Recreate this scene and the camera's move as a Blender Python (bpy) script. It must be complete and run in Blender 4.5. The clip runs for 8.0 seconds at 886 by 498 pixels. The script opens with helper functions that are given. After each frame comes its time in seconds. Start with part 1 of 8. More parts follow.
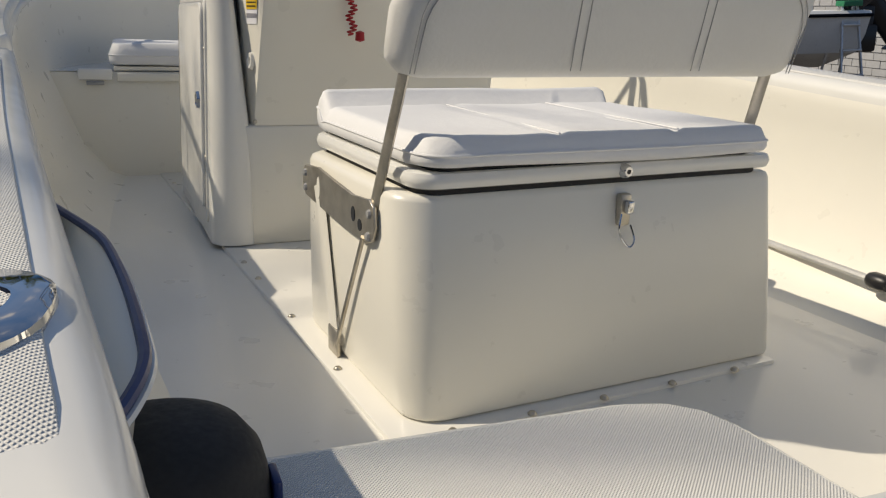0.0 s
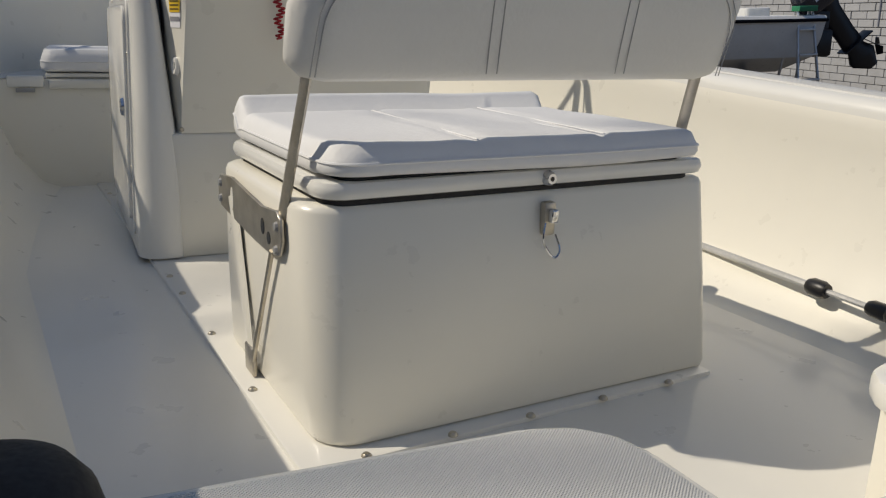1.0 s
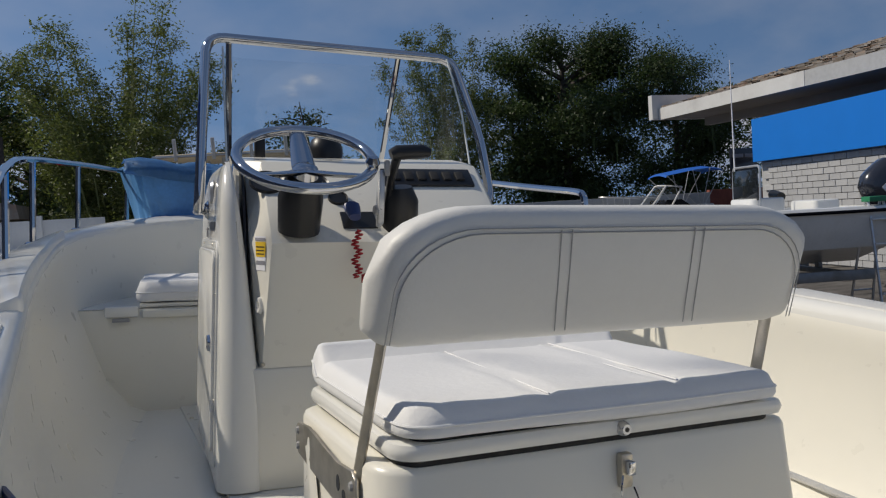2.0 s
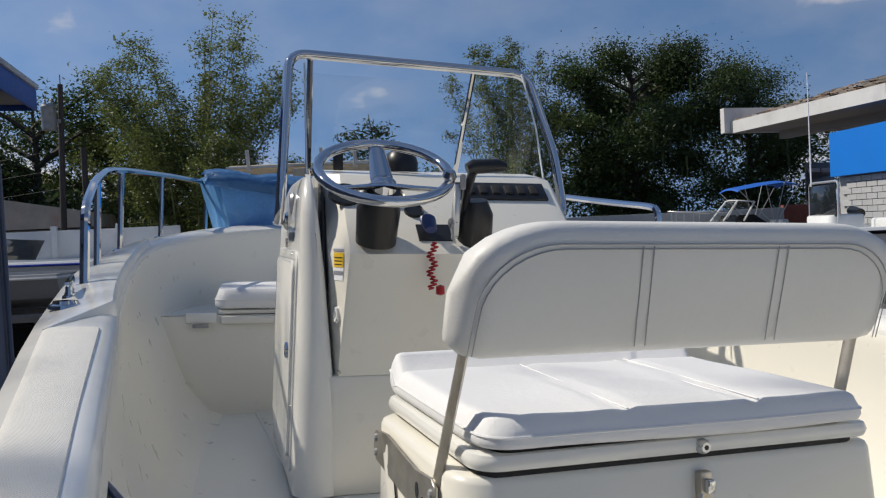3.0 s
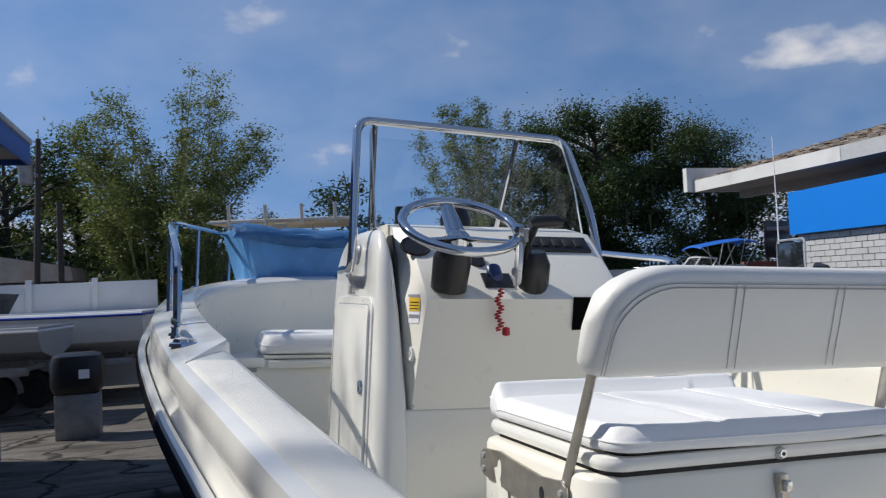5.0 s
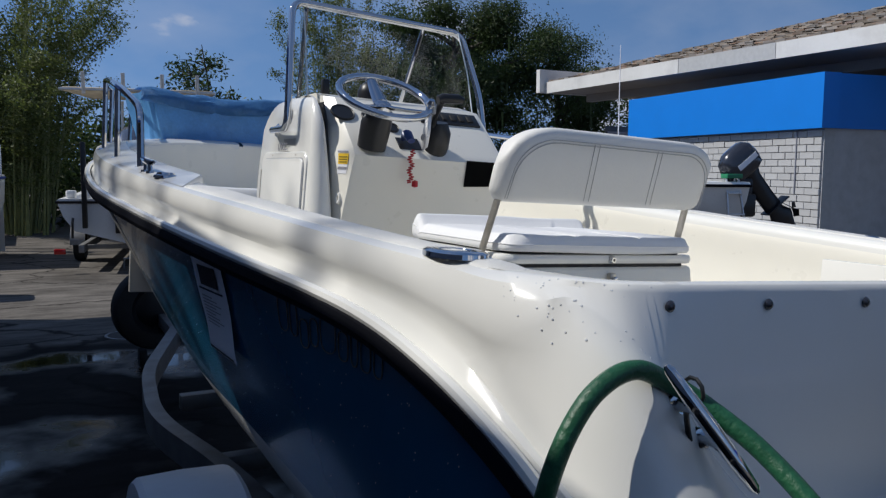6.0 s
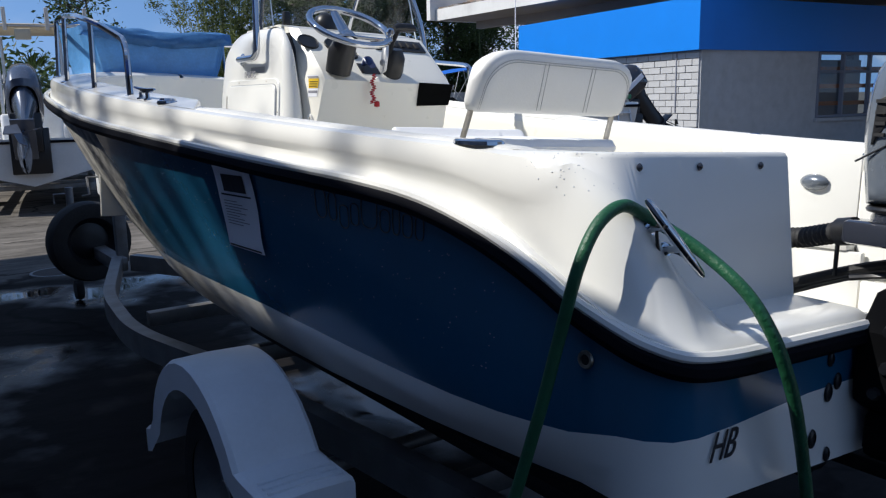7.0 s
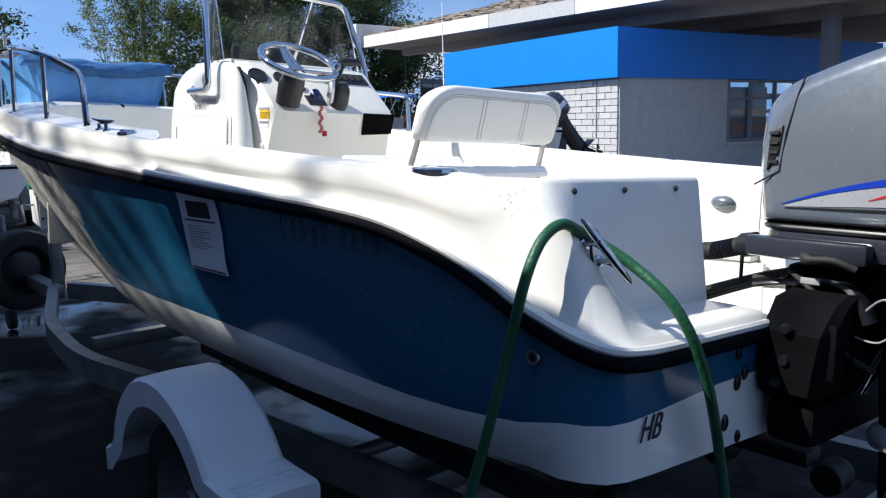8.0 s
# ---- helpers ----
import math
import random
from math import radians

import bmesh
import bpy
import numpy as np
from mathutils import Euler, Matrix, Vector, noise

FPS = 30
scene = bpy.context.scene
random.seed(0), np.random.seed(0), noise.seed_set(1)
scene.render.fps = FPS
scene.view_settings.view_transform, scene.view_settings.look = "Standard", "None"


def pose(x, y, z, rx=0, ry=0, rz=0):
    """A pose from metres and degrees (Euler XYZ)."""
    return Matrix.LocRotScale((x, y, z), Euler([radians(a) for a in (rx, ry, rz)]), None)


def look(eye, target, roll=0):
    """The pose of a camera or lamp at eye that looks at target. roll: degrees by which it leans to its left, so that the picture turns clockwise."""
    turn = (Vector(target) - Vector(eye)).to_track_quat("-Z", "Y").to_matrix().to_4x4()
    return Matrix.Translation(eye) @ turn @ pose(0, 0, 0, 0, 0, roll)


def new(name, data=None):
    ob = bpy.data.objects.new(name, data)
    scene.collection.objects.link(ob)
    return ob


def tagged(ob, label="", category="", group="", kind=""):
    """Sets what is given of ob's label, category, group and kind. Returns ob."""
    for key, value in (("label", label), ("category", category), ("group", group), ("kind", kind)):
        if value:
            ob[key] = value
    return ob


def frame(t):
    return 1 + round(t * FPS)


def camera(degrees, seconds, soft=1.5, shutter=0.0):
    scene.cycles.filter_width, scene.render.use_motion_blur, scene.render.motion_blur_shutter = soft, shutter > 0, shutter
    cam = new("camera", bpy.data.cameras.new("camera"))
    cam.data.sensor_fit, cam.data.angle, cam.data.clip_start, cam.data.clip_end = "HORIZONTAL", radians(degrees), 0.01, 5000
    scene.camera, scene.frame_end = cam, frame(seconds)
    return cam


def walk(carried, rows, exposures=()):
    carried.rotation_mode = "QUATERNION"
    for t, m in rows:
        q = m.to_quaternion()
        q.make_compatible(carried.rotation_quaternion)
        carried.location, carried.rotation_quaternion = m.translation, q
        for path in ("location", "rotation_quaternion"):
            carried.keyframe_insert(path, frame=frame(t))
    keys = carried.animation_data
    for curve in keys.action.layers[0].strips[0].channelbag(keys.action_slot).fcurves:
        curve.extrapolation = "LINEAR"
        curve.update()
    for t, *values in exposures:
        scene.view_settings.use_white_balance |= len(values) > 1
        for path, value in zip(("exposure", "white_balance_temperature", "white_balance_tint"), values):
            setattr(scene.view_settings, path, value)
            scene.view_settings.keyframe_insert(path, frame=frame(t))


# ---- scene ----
cam = camera(57.4, 8.0, 1.2, 0.1)
PATH = [
    (0, (-0.741, 0.273, 1.653), (-0.062, 2.064, 1.076), -1.2),
    (0.5, (-0.694, 0.281, 1.638), (-0.079, 2.098, 1.073), -2.7),
    (1, (-0.639, 0.302, 1.642), (0.109, 2.069, 1.078), -1.3),
    (1.2, (-0.611, 0.316, 1.673), (0.116, 2.1, 1.136), -2.1),
    (1.5, (-0.635, 0.285, 1.72), (0.025, 2.146, 1.406), -3.3),
    (1.7, (-0.636, 0.293, 1.731), (0.005, 2.177, 1.533), -3.6),
    (2, (-0.635, 0.289, 1.74), (-0.01, 2.186, 1.647), -3.5),
    (2.2, (-0.64, 0.287, 1.738), (-0.009, 2.183, 1.655), -3.4),
    (3.3, (-0.675, 0.269, 1.748), (-0.26, 2.224, 1.697), -2.6),
    (3.5, (-0.68, 0.277, 1.749), (-0.29, 2.238, 1.692), -2.6),
    (4, (-0.7, 0.275, 1.747), (-0.462, 2.259, 1.682), -2.4),
    (4.2, (-0.711, 0.27, 1.747), (-0.499, 2.257, 1.672), -2.2),
    (5.3, (-1.167, -0.035, 1.718), (-0.401, 1.809, 1.838), -1.4),
    (5.5, (-1.253, -0.146, 1.686), (-0.399, 1.66, 1.784), -0.2),
    (6, (-1.454, -0.41, 1.637), (-0.544, 1.36, 1.441), 0.5),
    (6.2, (-1.555, -0.473, 1.626), (-0.589, 1.26, 1.373), 0.8),
    (6.5, (-1.752, -0.554, 1.609), (-0.751, 1.139, 1.246), -1.3),
    (7, (-1.941, -0.693, 1.597), (-0.816, 0.921, 1.233), -1.2),
    (7.5, (-2.068, -0.835, 1.607), (-0.899, 0.76, 1.303), -2.0),
    (8, (-2.137, -0.829, 1.62), (-0.864, 0.682, 1.311), -1.3),
]
walk(cam, [(t, look(e, g, r)) for t, e, g, r in PATH],
     exposures=((0, -0.28, 7480, 10), (0.5, -0.52, 7350, 10), (1, -0.52, 7150, 10), (1.5, -0.6, 7020, 10), (2, -0.49, 6900, 10), (4, 0.02, 6720, 10), (5.5, -0.08, 6320, 10), (6.0, -0.17, 6300, 10), (6.5, -0.07, 6300, 10), (7, 0.3, 6300, 10), (8, 0.75, 6300, 10)))

# ---- light ----
SUN_WAY = Vector((-0.85, 0.39, 1.0)).normalized()
world = bpy.data.worlds.new("world")
scene.world = world
world.use_nodes = True
wn, wl = world.node_tree.nodes, world.node_tree.links
wn.clear()
sky = wn.new("ShaderNodeTexSky")
sky.sky_type, sky.sun_disc = "NISHITA", False
sky.sun_elevation = math.asin(SUN_WAY.z)
sky.sun_rotation = math.atan2(SUN_WAY.x, SUN_WAY.y)
look_up = wn.new("ShaderNodeVectorMath"); look_up.operation = "MULTIPLY_ADD"
look_up.inputs[1].default_value, look_up.inputs[2].default_value = (1, 1, 0.85), (0, 0, 0.30)
toward = wn.new("ShaderNodeTexCoord")
wl.new(toward.outputs["Generated"], look_up.inputs[0])
unit = wn.new("ShaderNodeVectorMath"); unit.operation = "NORMALIZE"
wl.new(look_up.outputs[0], unit.inputs[0]); wl.new(unit.outputs[0], sky.inputs["Vector"])
sky.air_density, sky.dust_density, sky.ozone_density = 1.0, 0.1, 4.0
# scattered fair-weather clouds, as part of the sky all round
geo = wn.new("ShaderNodeTexCoord")
split = wn.new("ShaderNodeSeparateXYZ")
wl.new(geo.outputs["Generated"], split.inputs[0])
lift = wn.new("ShaderNodeMath"); lift.operation = "ADD"; lift.inputs[1].default_value = 0.45
wl.new(split.outputs["Z"], lift.inputs[0])
flat = wn.new("ShaderNodeVectorMath"); flat.operation = "DIVIDE"
wl.new(geo.outputs["Generated"], flat.inputs[0])
comb = wn.new("ShaderNodeCombineXYZ")
for k in range(3):
    wl.new(lift.outputs[0], comb.inputs[k])
wl.new(comb.outputs[0], flat.inputs[1])
cn = wn.new("ShaderNodeTexNoise")
cn.inputs["Scale"].default_value, cn.inputs["Detail"].default_value, cn.inputs["Roughness"].default_value = 3.4, 8, 0.5
wl.new(flat.outputs[0], cn.inputs["Vector"])
cr = wn.new("ShaderNodeValToRGB")
cr.color_ramp.elements[0].position, cr.color_ramp.elements[1].position = 0.40, 0.73
haze = cr.color_ramp.elements.new(0.595)
haze.color = (0.105, 0.105, 0.105, 1)
wl.new(cn.outputs["Fac"], cr.inputs["Fac"])
cloud = wn.new("ShaderNodeRGB"); cloud.outputs[0].default_value = (7.4, 6.6, 6.2, 1)
mixc = wn.new("ShaderNodeMixRGB")
wl.new(cr.outputs["Color"], mixc.inputs["Fac"]); wl.new(sky.outputs[0], mixc.inputs[1]); wl.new(cloud.outputs[0], mixc.inputs[2])
bg = wn.new("ShaderNodeBackground"); bg.inputs["Strength"].default_value = 0.12
wo = wn.new("ShaderNodeOutputWorld")
clear = wn.new("ShaderNodeMixRGB"); clear.blend_type = "MULTIPLY"
clear.inputs["Fac"].default_value, clear.inputs[2].default_value = 1.0, (0.92, 0.99, 1.03, 1)
wl.new(mixc.outputs[0], clear.inputs[1])
wl.new(clear.outputs[0], bg.inputs[0]); wl.new(bg.outputs[0], wo.inputs[0])
sun = new("sun", bpy.data.lights.new("sun", "SUN"))
sun.data.energy, sun.data.angle, sun.data.color = 4.2, radians(0.5), (1.0, 0.95, 0.86)
sun.matrix_world = look(SUN_WAY * 30, (0, 0, 0))

# ---- materials ----
def mat(name, color, rough=0.5, metal=0.0, var=0.08, scale=6.0, bump=0.0, bscale=60.0, coat=0.0, stain=None, stain_amt=0.0, trans=0.0, spec=0.5, vary=0.0, stretch=(1, 1, 1)):
    """A principled surface with colour variation at two scales, optional stains, relief and piece-by-piece change."""
    m = bpy.data.materials.new(name)
    m.use_nodes = True
    n, l = m.node_tree.nodes, m.node_tree.links
    p = n["Principled BSDF"]
    p.inputs["Roughness"].default_value, p.inputs["Metallic"].default_value = rough, metal
    p.inputs["Coat Weight"].default_value, p.inputs["Transmission Weight"].default_value = coat, trans
    p.inputs["Specular IOR Level"].default_value = spec
    tc = n.new("ShaderNodeTexCoord")
    mp = n.new("ShaderNodeMapping"); mp.inputs["Scale"].default_value = stretch
    l.new(tc.outputs["Object"], mp.inputs["Vector"])
    big = n.new("ShaderNodeTexNoise"); big.inputs["Scale"].default_value = scale; big.inputs["Detail"].default_value = 5
    fine = n.new("ShaderNodeTexNoise"); fine.inputs["Scale"].default_value = scale * 14; fine.inputs["Detail"].default_value = 4
    l.new(mp.outputs[0], big.inputs["Vector"]); l.new(mp.outputs[0], fine.inputs["Vector"])
    add = n.new("ShaderNodeMath"); add.operation = "MULTIPLY_ADD"; add.inputs[1].default_value = 0.4
    l.new(fine.outputs["Fac"], add.inputs[0]); l.new(big.outputs["Fac"], add.inputs[2])
    mr = n.new("ShaderNodeMapRange")
    mr.inputs["From Min"].default_value, mr.inputs["From Max"].default_value = 0.4, 1.0
    mr.inputs["To Min"].default_value, mr.inputs["To Max"].default_value = 1 - var, 1 + var
    l.new(add.outputs[0], mr.inputs["Value"])
    val = mr.outputs[0]
    if vary:
        oi = n.new("ShaderNodeObjectInfo")
        vr = n.new("ShaderNodeMapRange"); vr.inputs["To Min"].default_value, vr.inputs["To Max"].default_value = 1 - vary, 1 + vary
        l.new(oi.outputs["Random"], vr.inputs["Value"])
        mu = n.new("ShaderNodeMath"); mu.operation = "MULTIPLY"
        l.new(val, mu.inputs[0]); l.new(vr.outputs[0], mu.inputs[1]); val = mu.outputs[0]
    rgb = n.new("ShaderNodeVectorMath"); rgb.operation = "SCALE"; rgb.inputs[0].default_value = color
    l.new(val, rgb.inputs["Scale"])
    out = rgb.outputs[0]
    if stain:
        sn = n.new("ShaderNodeTexNoise"); sn.inputs["Scale"].default_value = scale * 0.6; sn.inputs["Detail"].default_value = 8; sn.inputs["Roughness"].default_value = 0.62
        l.new(mp.outputs[0], sn.inputs["Vector"])
        sr = n.new("ShaderNodeMapRange"); sr.inputs["From Min"].default_value, sr.inputs["From Max"].default_value = 0.5, 0.72
        sr.inputs["To Max"].default_value = stain_amt
        l.new(sn.outputs["Fac"], sr.inputs["Value"])
        mx = n.new("ShaderNodeMixRGB"); mx.inputs[2].default_value = (*stain, 1)
        l.new(sr.outputs[0], mx.inputs["Fac"]); l.new(out, mx.inputs[1]); out = mx.outputs[0]
    l.new(out, p.inputs["Base Color"])
    rr = n.new("ShaderNodeMapRange"); rr.inputs["To Min"].default_value, rr.inputs["To Max"].default_value = rough * 0.75, min(1, rough * 1.25)
    l.new(fine.outputs["Fac"], rr.inputs["Value"]); l.new(rr.outputs[0], p.inputs["Roughness"])
    if bump:
        b = n.new("ShaderNodeTexNoise"); b.inputs["Scale"].default_value = bscale; b.inputs["Detail"].default_value = 5
        l.new(mp.outputs[0], b.inputs["Vector"])
        bp = n.new("ShaderNodeBump"); bp.inputs["Strength"].default_value = bump; bp.inputs["Distance"].default_value = 0.01
        l.new(b.outputs["Fac"], bp.inputs["Height"]); l.new(bp.outputs[0], p.inputs["Normal"])
    return m


def nonslip(name, color):
    """Gelcoat with a moulded diamond non-slip pattern."""
    m = mat(name, color, 0.5, var=0.05, scale=3)
    n, l = m.node_tree.nodes, m.node_tree.links
    p = n["Principled BSDF"]
    tc = n.new("ShaderNodeTexCoord")
    waves = []
    for a in (45, -45):
        mp = n.new("ShaderNodeMapping"); mp.inputs["Rotation"].default_value = (0, 0, radians(a))
        l.new(tc.outputs["Object"], mp.inputs["Vector"])
        w = n.new("ShaderNodeTexWave"); w.inputs["Scale"].default_value = 115; w.wave_profile = "SIN"
        l.new(mp.outputs[0], w.inputs["Vector"]); waves.append(w)
    mu = n.new("ShaderNodeMath"); mu.operation = "MULTIPLY"
    l.new(waves[0].outputs["Fac"], mu.inputs[0]); l.new(waves[1].outputs["Fac"], mu.inputs[1])
    bp = n.new("ShaderNodeBump"); bp.inputs["Strength"].default_value = 1.0; bp.inputs["Distance"].default_value = 0.0012
    l.new(mu.outputs[0], bp.inputs["Height"]); l.new(bp.outputs[0], p.inputs["Normal"])
    return m


def glass(name, tint=(1, 1, 1), rough=0.02, dirt=0.12):
    m = bpy.data.materials.new(name); m.use_nodes = True
    n, l = m.node_tree.nodes, m.node_tree.links
    n.clear()
    o = n.new("ShaderNodeOutputMaterial")
    tr = n.new("ShaderNodeBsdfTransparent"); tr.inputs[0].default_value = (*tint, 1)
    gl = n.new("ShaderNodeBsdfGlossy"); gl.inputs["Roughness"].default_value = rough
    df = n.new("ShaderNodeBsdfDiffuse"); df.inputs[0].default_value = (0.75, 0.77, 0.78, 1)
    lw = n.new("ShaderNodeLayerWeight"); lw.inputs["Blend"].default_value = 0.5
    pw = n.new("ShaderNodeMath"); pw.operation = "POWER"; pw.inputs[1].default_value = 4.5
    l.new(lw.outputs["Facing"], pw.inputs[0])
    fr = n.new("ShaderNodeMapRange"); fr.inputs["To Min"].default_value, fr.inputs["To Max"].default_value = 0.035, 0.55
    l.new(pw.outputs[0], fr.inputs["Value"])
    mx = n.new("ShaderNodeMixShader"); l.new(fr.outputs[0], mx.inputs[0]); l.new(tr.outputs[0], mx.inputs[1]); l.new(gl.outputs[0], mx.inputs[2])
    tc = n.new("ShaderNodeTexCoord")
    no = n.new("ShaderNodeTexNoise"); no.inputs["Scale"].default_value = 9; no.inputs["Detail"].default_value = 8; no.inputs["Roughness"].default_value = 0.7
    l.new(tc.outputs["Object"], no.inputs["Vector"])
    mr = n.new("ShaderNodeMapRange"); mr.inputs["From Min"].default_value, mr.inputs["From Max"].default_value, mr.inputs["To Max"].default_value = 0.42, 0.8, dirt
    l.new(no.outputs["Fac"], mr.inputs["Value"])
    m2 = n.new("ShaderNodeMixShader"); l.new(mr.outputs[0], m2.inputs[0]); l.new(mx.outputs[0], m2.inputs[1]); l.new(df.outputs[0], m2.inputs[2])
    l.new(m2.outputs[0], o.inputs[0])
    return m


def leafy(name, color, vary=0.35):
    m = bpy.data.materials.new(name); m.use_nodes = True
    n, l = m.node_tree.nodes, m.node_tree.links
    p = n["Principled BSDF"]; p.inputs["Roughness"].default_value = 0.55
    g = n.new("ShaderNodeNewGeometry")
    mr = n.new("ShaderNodeMapRange"); mr.inputs["To Min"].default_value, mr.inputs["To Max"].default_value = 1 - vary, 1 + vary
    l.new(g.outputs["Random Per Island"], mr.inputs["Value"])
    tc = n.new("ShaderNodeTexCoord"); no = n.new("ShaderNodeTexNoise"); no.inputs["Scale"].default_value = 0.5
    l.new(tc.outputs["Object"], no.inputs["Vector"])
    m2 = n.new("ShaderNodeMapRange"); m2.inputs["From Min"].default_value, m2.inputs["From Max"].default_value = 0.3, 0.7
    m2.inputs["To Min"].default_value, m2.inputs["To Max"].default_value = 0.7, 1.3
    l.new(no.outputs["Fac"], m2.inputs["Value"])
    mu = n.new("ShaderNodeMath"); mu.operation = "MULTIPLY"; l.new(mr.outputs[0], mu.inputs[0]); l.new(m2.outputs[0], mu.inputs[1])
    sc = n.new("ShaderNodeVectorMath"); sc.operation = "SCALE"; sc.inputs[0].default_value = color
    l.new(mu.outputs[0], sc.inputs["Scale"]); l.new(sc.outputs[0], p.inputs["Base Color"])
    tl = n.new("ShaderNodeBsdfTranslucent"); l.new(sc.outputs[0], tl.inputs[0])
    mx = n.new("ShaderNodeMixShader"); mx.inputs[0].default_value = 0.45
    l.new(p.outputs[0], mx.inputs[1]); l.new(tl.outputs[0], mx.inputs[2])
    l.new(mx.outputs[0], n["Material Output"].inputs[0])
    return m


GEL = mat("gelcoat_white", (0.81, 0.80, 0.755), 0.22, var=0.02, scale=1.6, coat=0.3, stain=(0.66, 0.61, 0.48), stain_amt=0.06)
LINER = mat("gelcoat_cream", (0.84, 0.81, 0.72), 0.3, var=0.015, scale=1.2, coat=0.2, stain=(0.72, 0.66, 0.52), stain_amt=0.05)
SOLE = mat("sole_gelcoat", (0.81, 0.79, 0.73), 0.3, var=0.015, scale=1.2, coat=0.25, stain=(0.62, 0.58, 0.5), stain_amt=0.06)
GRIP = nonslip("nonslip_gelcoat", (0.80, 0.79, 0.75))
RUB = mat("rub_rail_black", (0.004, 0.0045, 0.008), 0.7, var=0.15, scale=8, spec=0.08)
STEEL = mat("stainless", (0.60, 0.605, 0.62), 0.05, 1.0, var=0.05, scale=10)
OLDSTEEL = mat("weathered_aluminium", (0.55, 0.51, 0.44), 0.42, 1.0, var=0.2, scale=25, stain=(0.28, 0.22, 0.14), stain_amt=0.5)
VINYL = mat("white_vinyl", (0.78, 0.77, 0.735), 0.5, var=0.03, scale=5, bump=0.08, bscale=160)
CUSH = mat("white_cushion", (0.80, 0.80, 0.80), 0.6, var=0.03, scale=4, bump=0.10, bscale=90)
THREAD = mat("stitching", (0.46, 0.45, 0.44), 0.8)
VOID = mat("unlit_recess", (0.004, 0.004, 0.004), 0.95, spec=0.05)
BLACK = mat("black_plastic", (0.012, 0.012, 0.013), 0.38, var=0.2, scale=12)
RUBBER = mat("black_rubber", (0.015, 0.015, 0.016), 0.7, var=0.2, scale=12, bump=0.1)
GREYPL = mat("grey_plastic", (0.32, 0.32, 0.32), 0.4)
RED = mat("red_cord", (0.42, 0.012, 0.018), 0.5)
NAVY = mat("blue_plastic", (0.012, 0.03, 0.13), 0.35)
YELLOW = mat("yellow_label", (0.85, 0.55, 0.03), 0.5)
PAPER = mat("paper", (0.82, 0.82, 0.86), 0.7, var=0.02)
INK = mat("ink", (0.02, 0.02, 0.025), 0.7)
GREYINK = mat("grey_ink", (0.25, 0.25, 0.28), 0.7)
BAYCOWL = mat("bay_cowl", (0.08, 0.095, 0.13), 0.25, 0.4, var=0.08, coat=0.6)
BRONZE = mat("faded_letter", (0.11, 0.105, 0.085), 0.5, var=0.5, scale=30)
COWL = mat("cowl_grey", (0.155, 0.178, 0.21), 0.25, 0.35, var=0.05, scale=4, coat=0.6)
DARKCOWL = mat("dark_cowl", (0.03, 0.033, 0.045), 0.22, 0.2, coat=0.6)
MOTOR = mat("motor_black", (0.008, 0.0085, 0.011), 0.35, var=0.25, scale=9)
SILVER = mat("silver_decal", (0.55, 0.56, 0.58), 0.3, 0.5)
DBLUE = mat("decal_blue", (0.01, 0.04, 0.35), 0.3)
DRED = mat("decal_red", (0.5, 0.02, 0.02), 0.3)
HOSE = mat("green_hose", (0.013, 0.09, 0.04), 0.45, var=0.25, scale=20, bump=0.3, bscale=90)
BRACKET = mat("bracket_black", (0.004, 0.0042, 0.005), 0.7, var=0.3, scale=14, spec=0.05, bump=0.08)
GALV = mat("galvanised", (0.26, 0.265, 0.27), 0.5, 0.6, var=0.25, scale=8, stain=(0.16, 0.13, 0.1), stain_amt=0.5)
FENDER = mat("fender_white", (0.82, 0.84, 0.87), 0.4, var=0.05, scale=5, stain=(0.45, 0.42, 0.38), stain_amt=0.15)
TYRE = mat("tyre", (0.018, 0.018, 0.018), 0.8, var=0.25, scale=14, bump=0.3)
TARP = mat("blue_tarp", (0.09, 0.27, 0.56), 0.5, var=0.25, scale=5, bump=1.0, bscale=14)
TARPB = mat("bimini_blue", (0.008, 0.11, 0.48), 0.6, var=0.12, scale=4, bump=0.2, bscale=20)
GLASS = glass("acrylic", (0.93, 0.96, 0.97), 0.02, 0.08)
ACRYL = mat("acrylic_edge", (0.75, 0.8, 0.8), 0.3)
WINGLASS = mat("window_glass", (0.015, 0.018, 0.022), 0.06, spec=0.9)
LEAF_D = leafy("oak_leaves", (0.048, 0.078, 0.022))
LEAF_M = leafy("mid_leaves", (0.055, 0.10, 0.025))
LEAF_L = leafy("bamboo_leaves", (0.12, 0.15, 0.035))
LEAF_O = leafy("olive_leaves", (0.095, 0.115, 0.022))
BARK = mat("bark", (0.05, 0.043, 0.035), 0.9, var=0.35, scale=6, bump=0.6, bscale=18)
CANE = mat("cane", (0.20, 0.22, 0.08), 0.6, var=0.3, scale=6)
POLE = mat("weathered_pole", (0.045, 0.038, 0.034), 0.9, var=0.3, scale=5, stretch=(3, 3, 0.3))
WALLGREY = mat("grey_painted_wall", (0.22, 0.23, 0.27), 0.85, var=0.10, scale=1.2, bump=0.15, bscale=30, stain=(0.22, 0.22, 0.23), stain_amt=0.25)
FASCIA_B = mat("blue_fascia", (0.02, 0.10, 0.42), 0.5, var=0.08, scale=2)
BAND = mat("bright_blue_band", (0.002, 0.185, 0.66), 0.45, var=0.04, scale=1.5)
FASCIA_W = mat("white_fascia", (0.66, 0.65, 0.62), 0.7, var=0.08, scale=1.5, stain=(0.36, 0.34, 0.32), stain_amt=0.45)
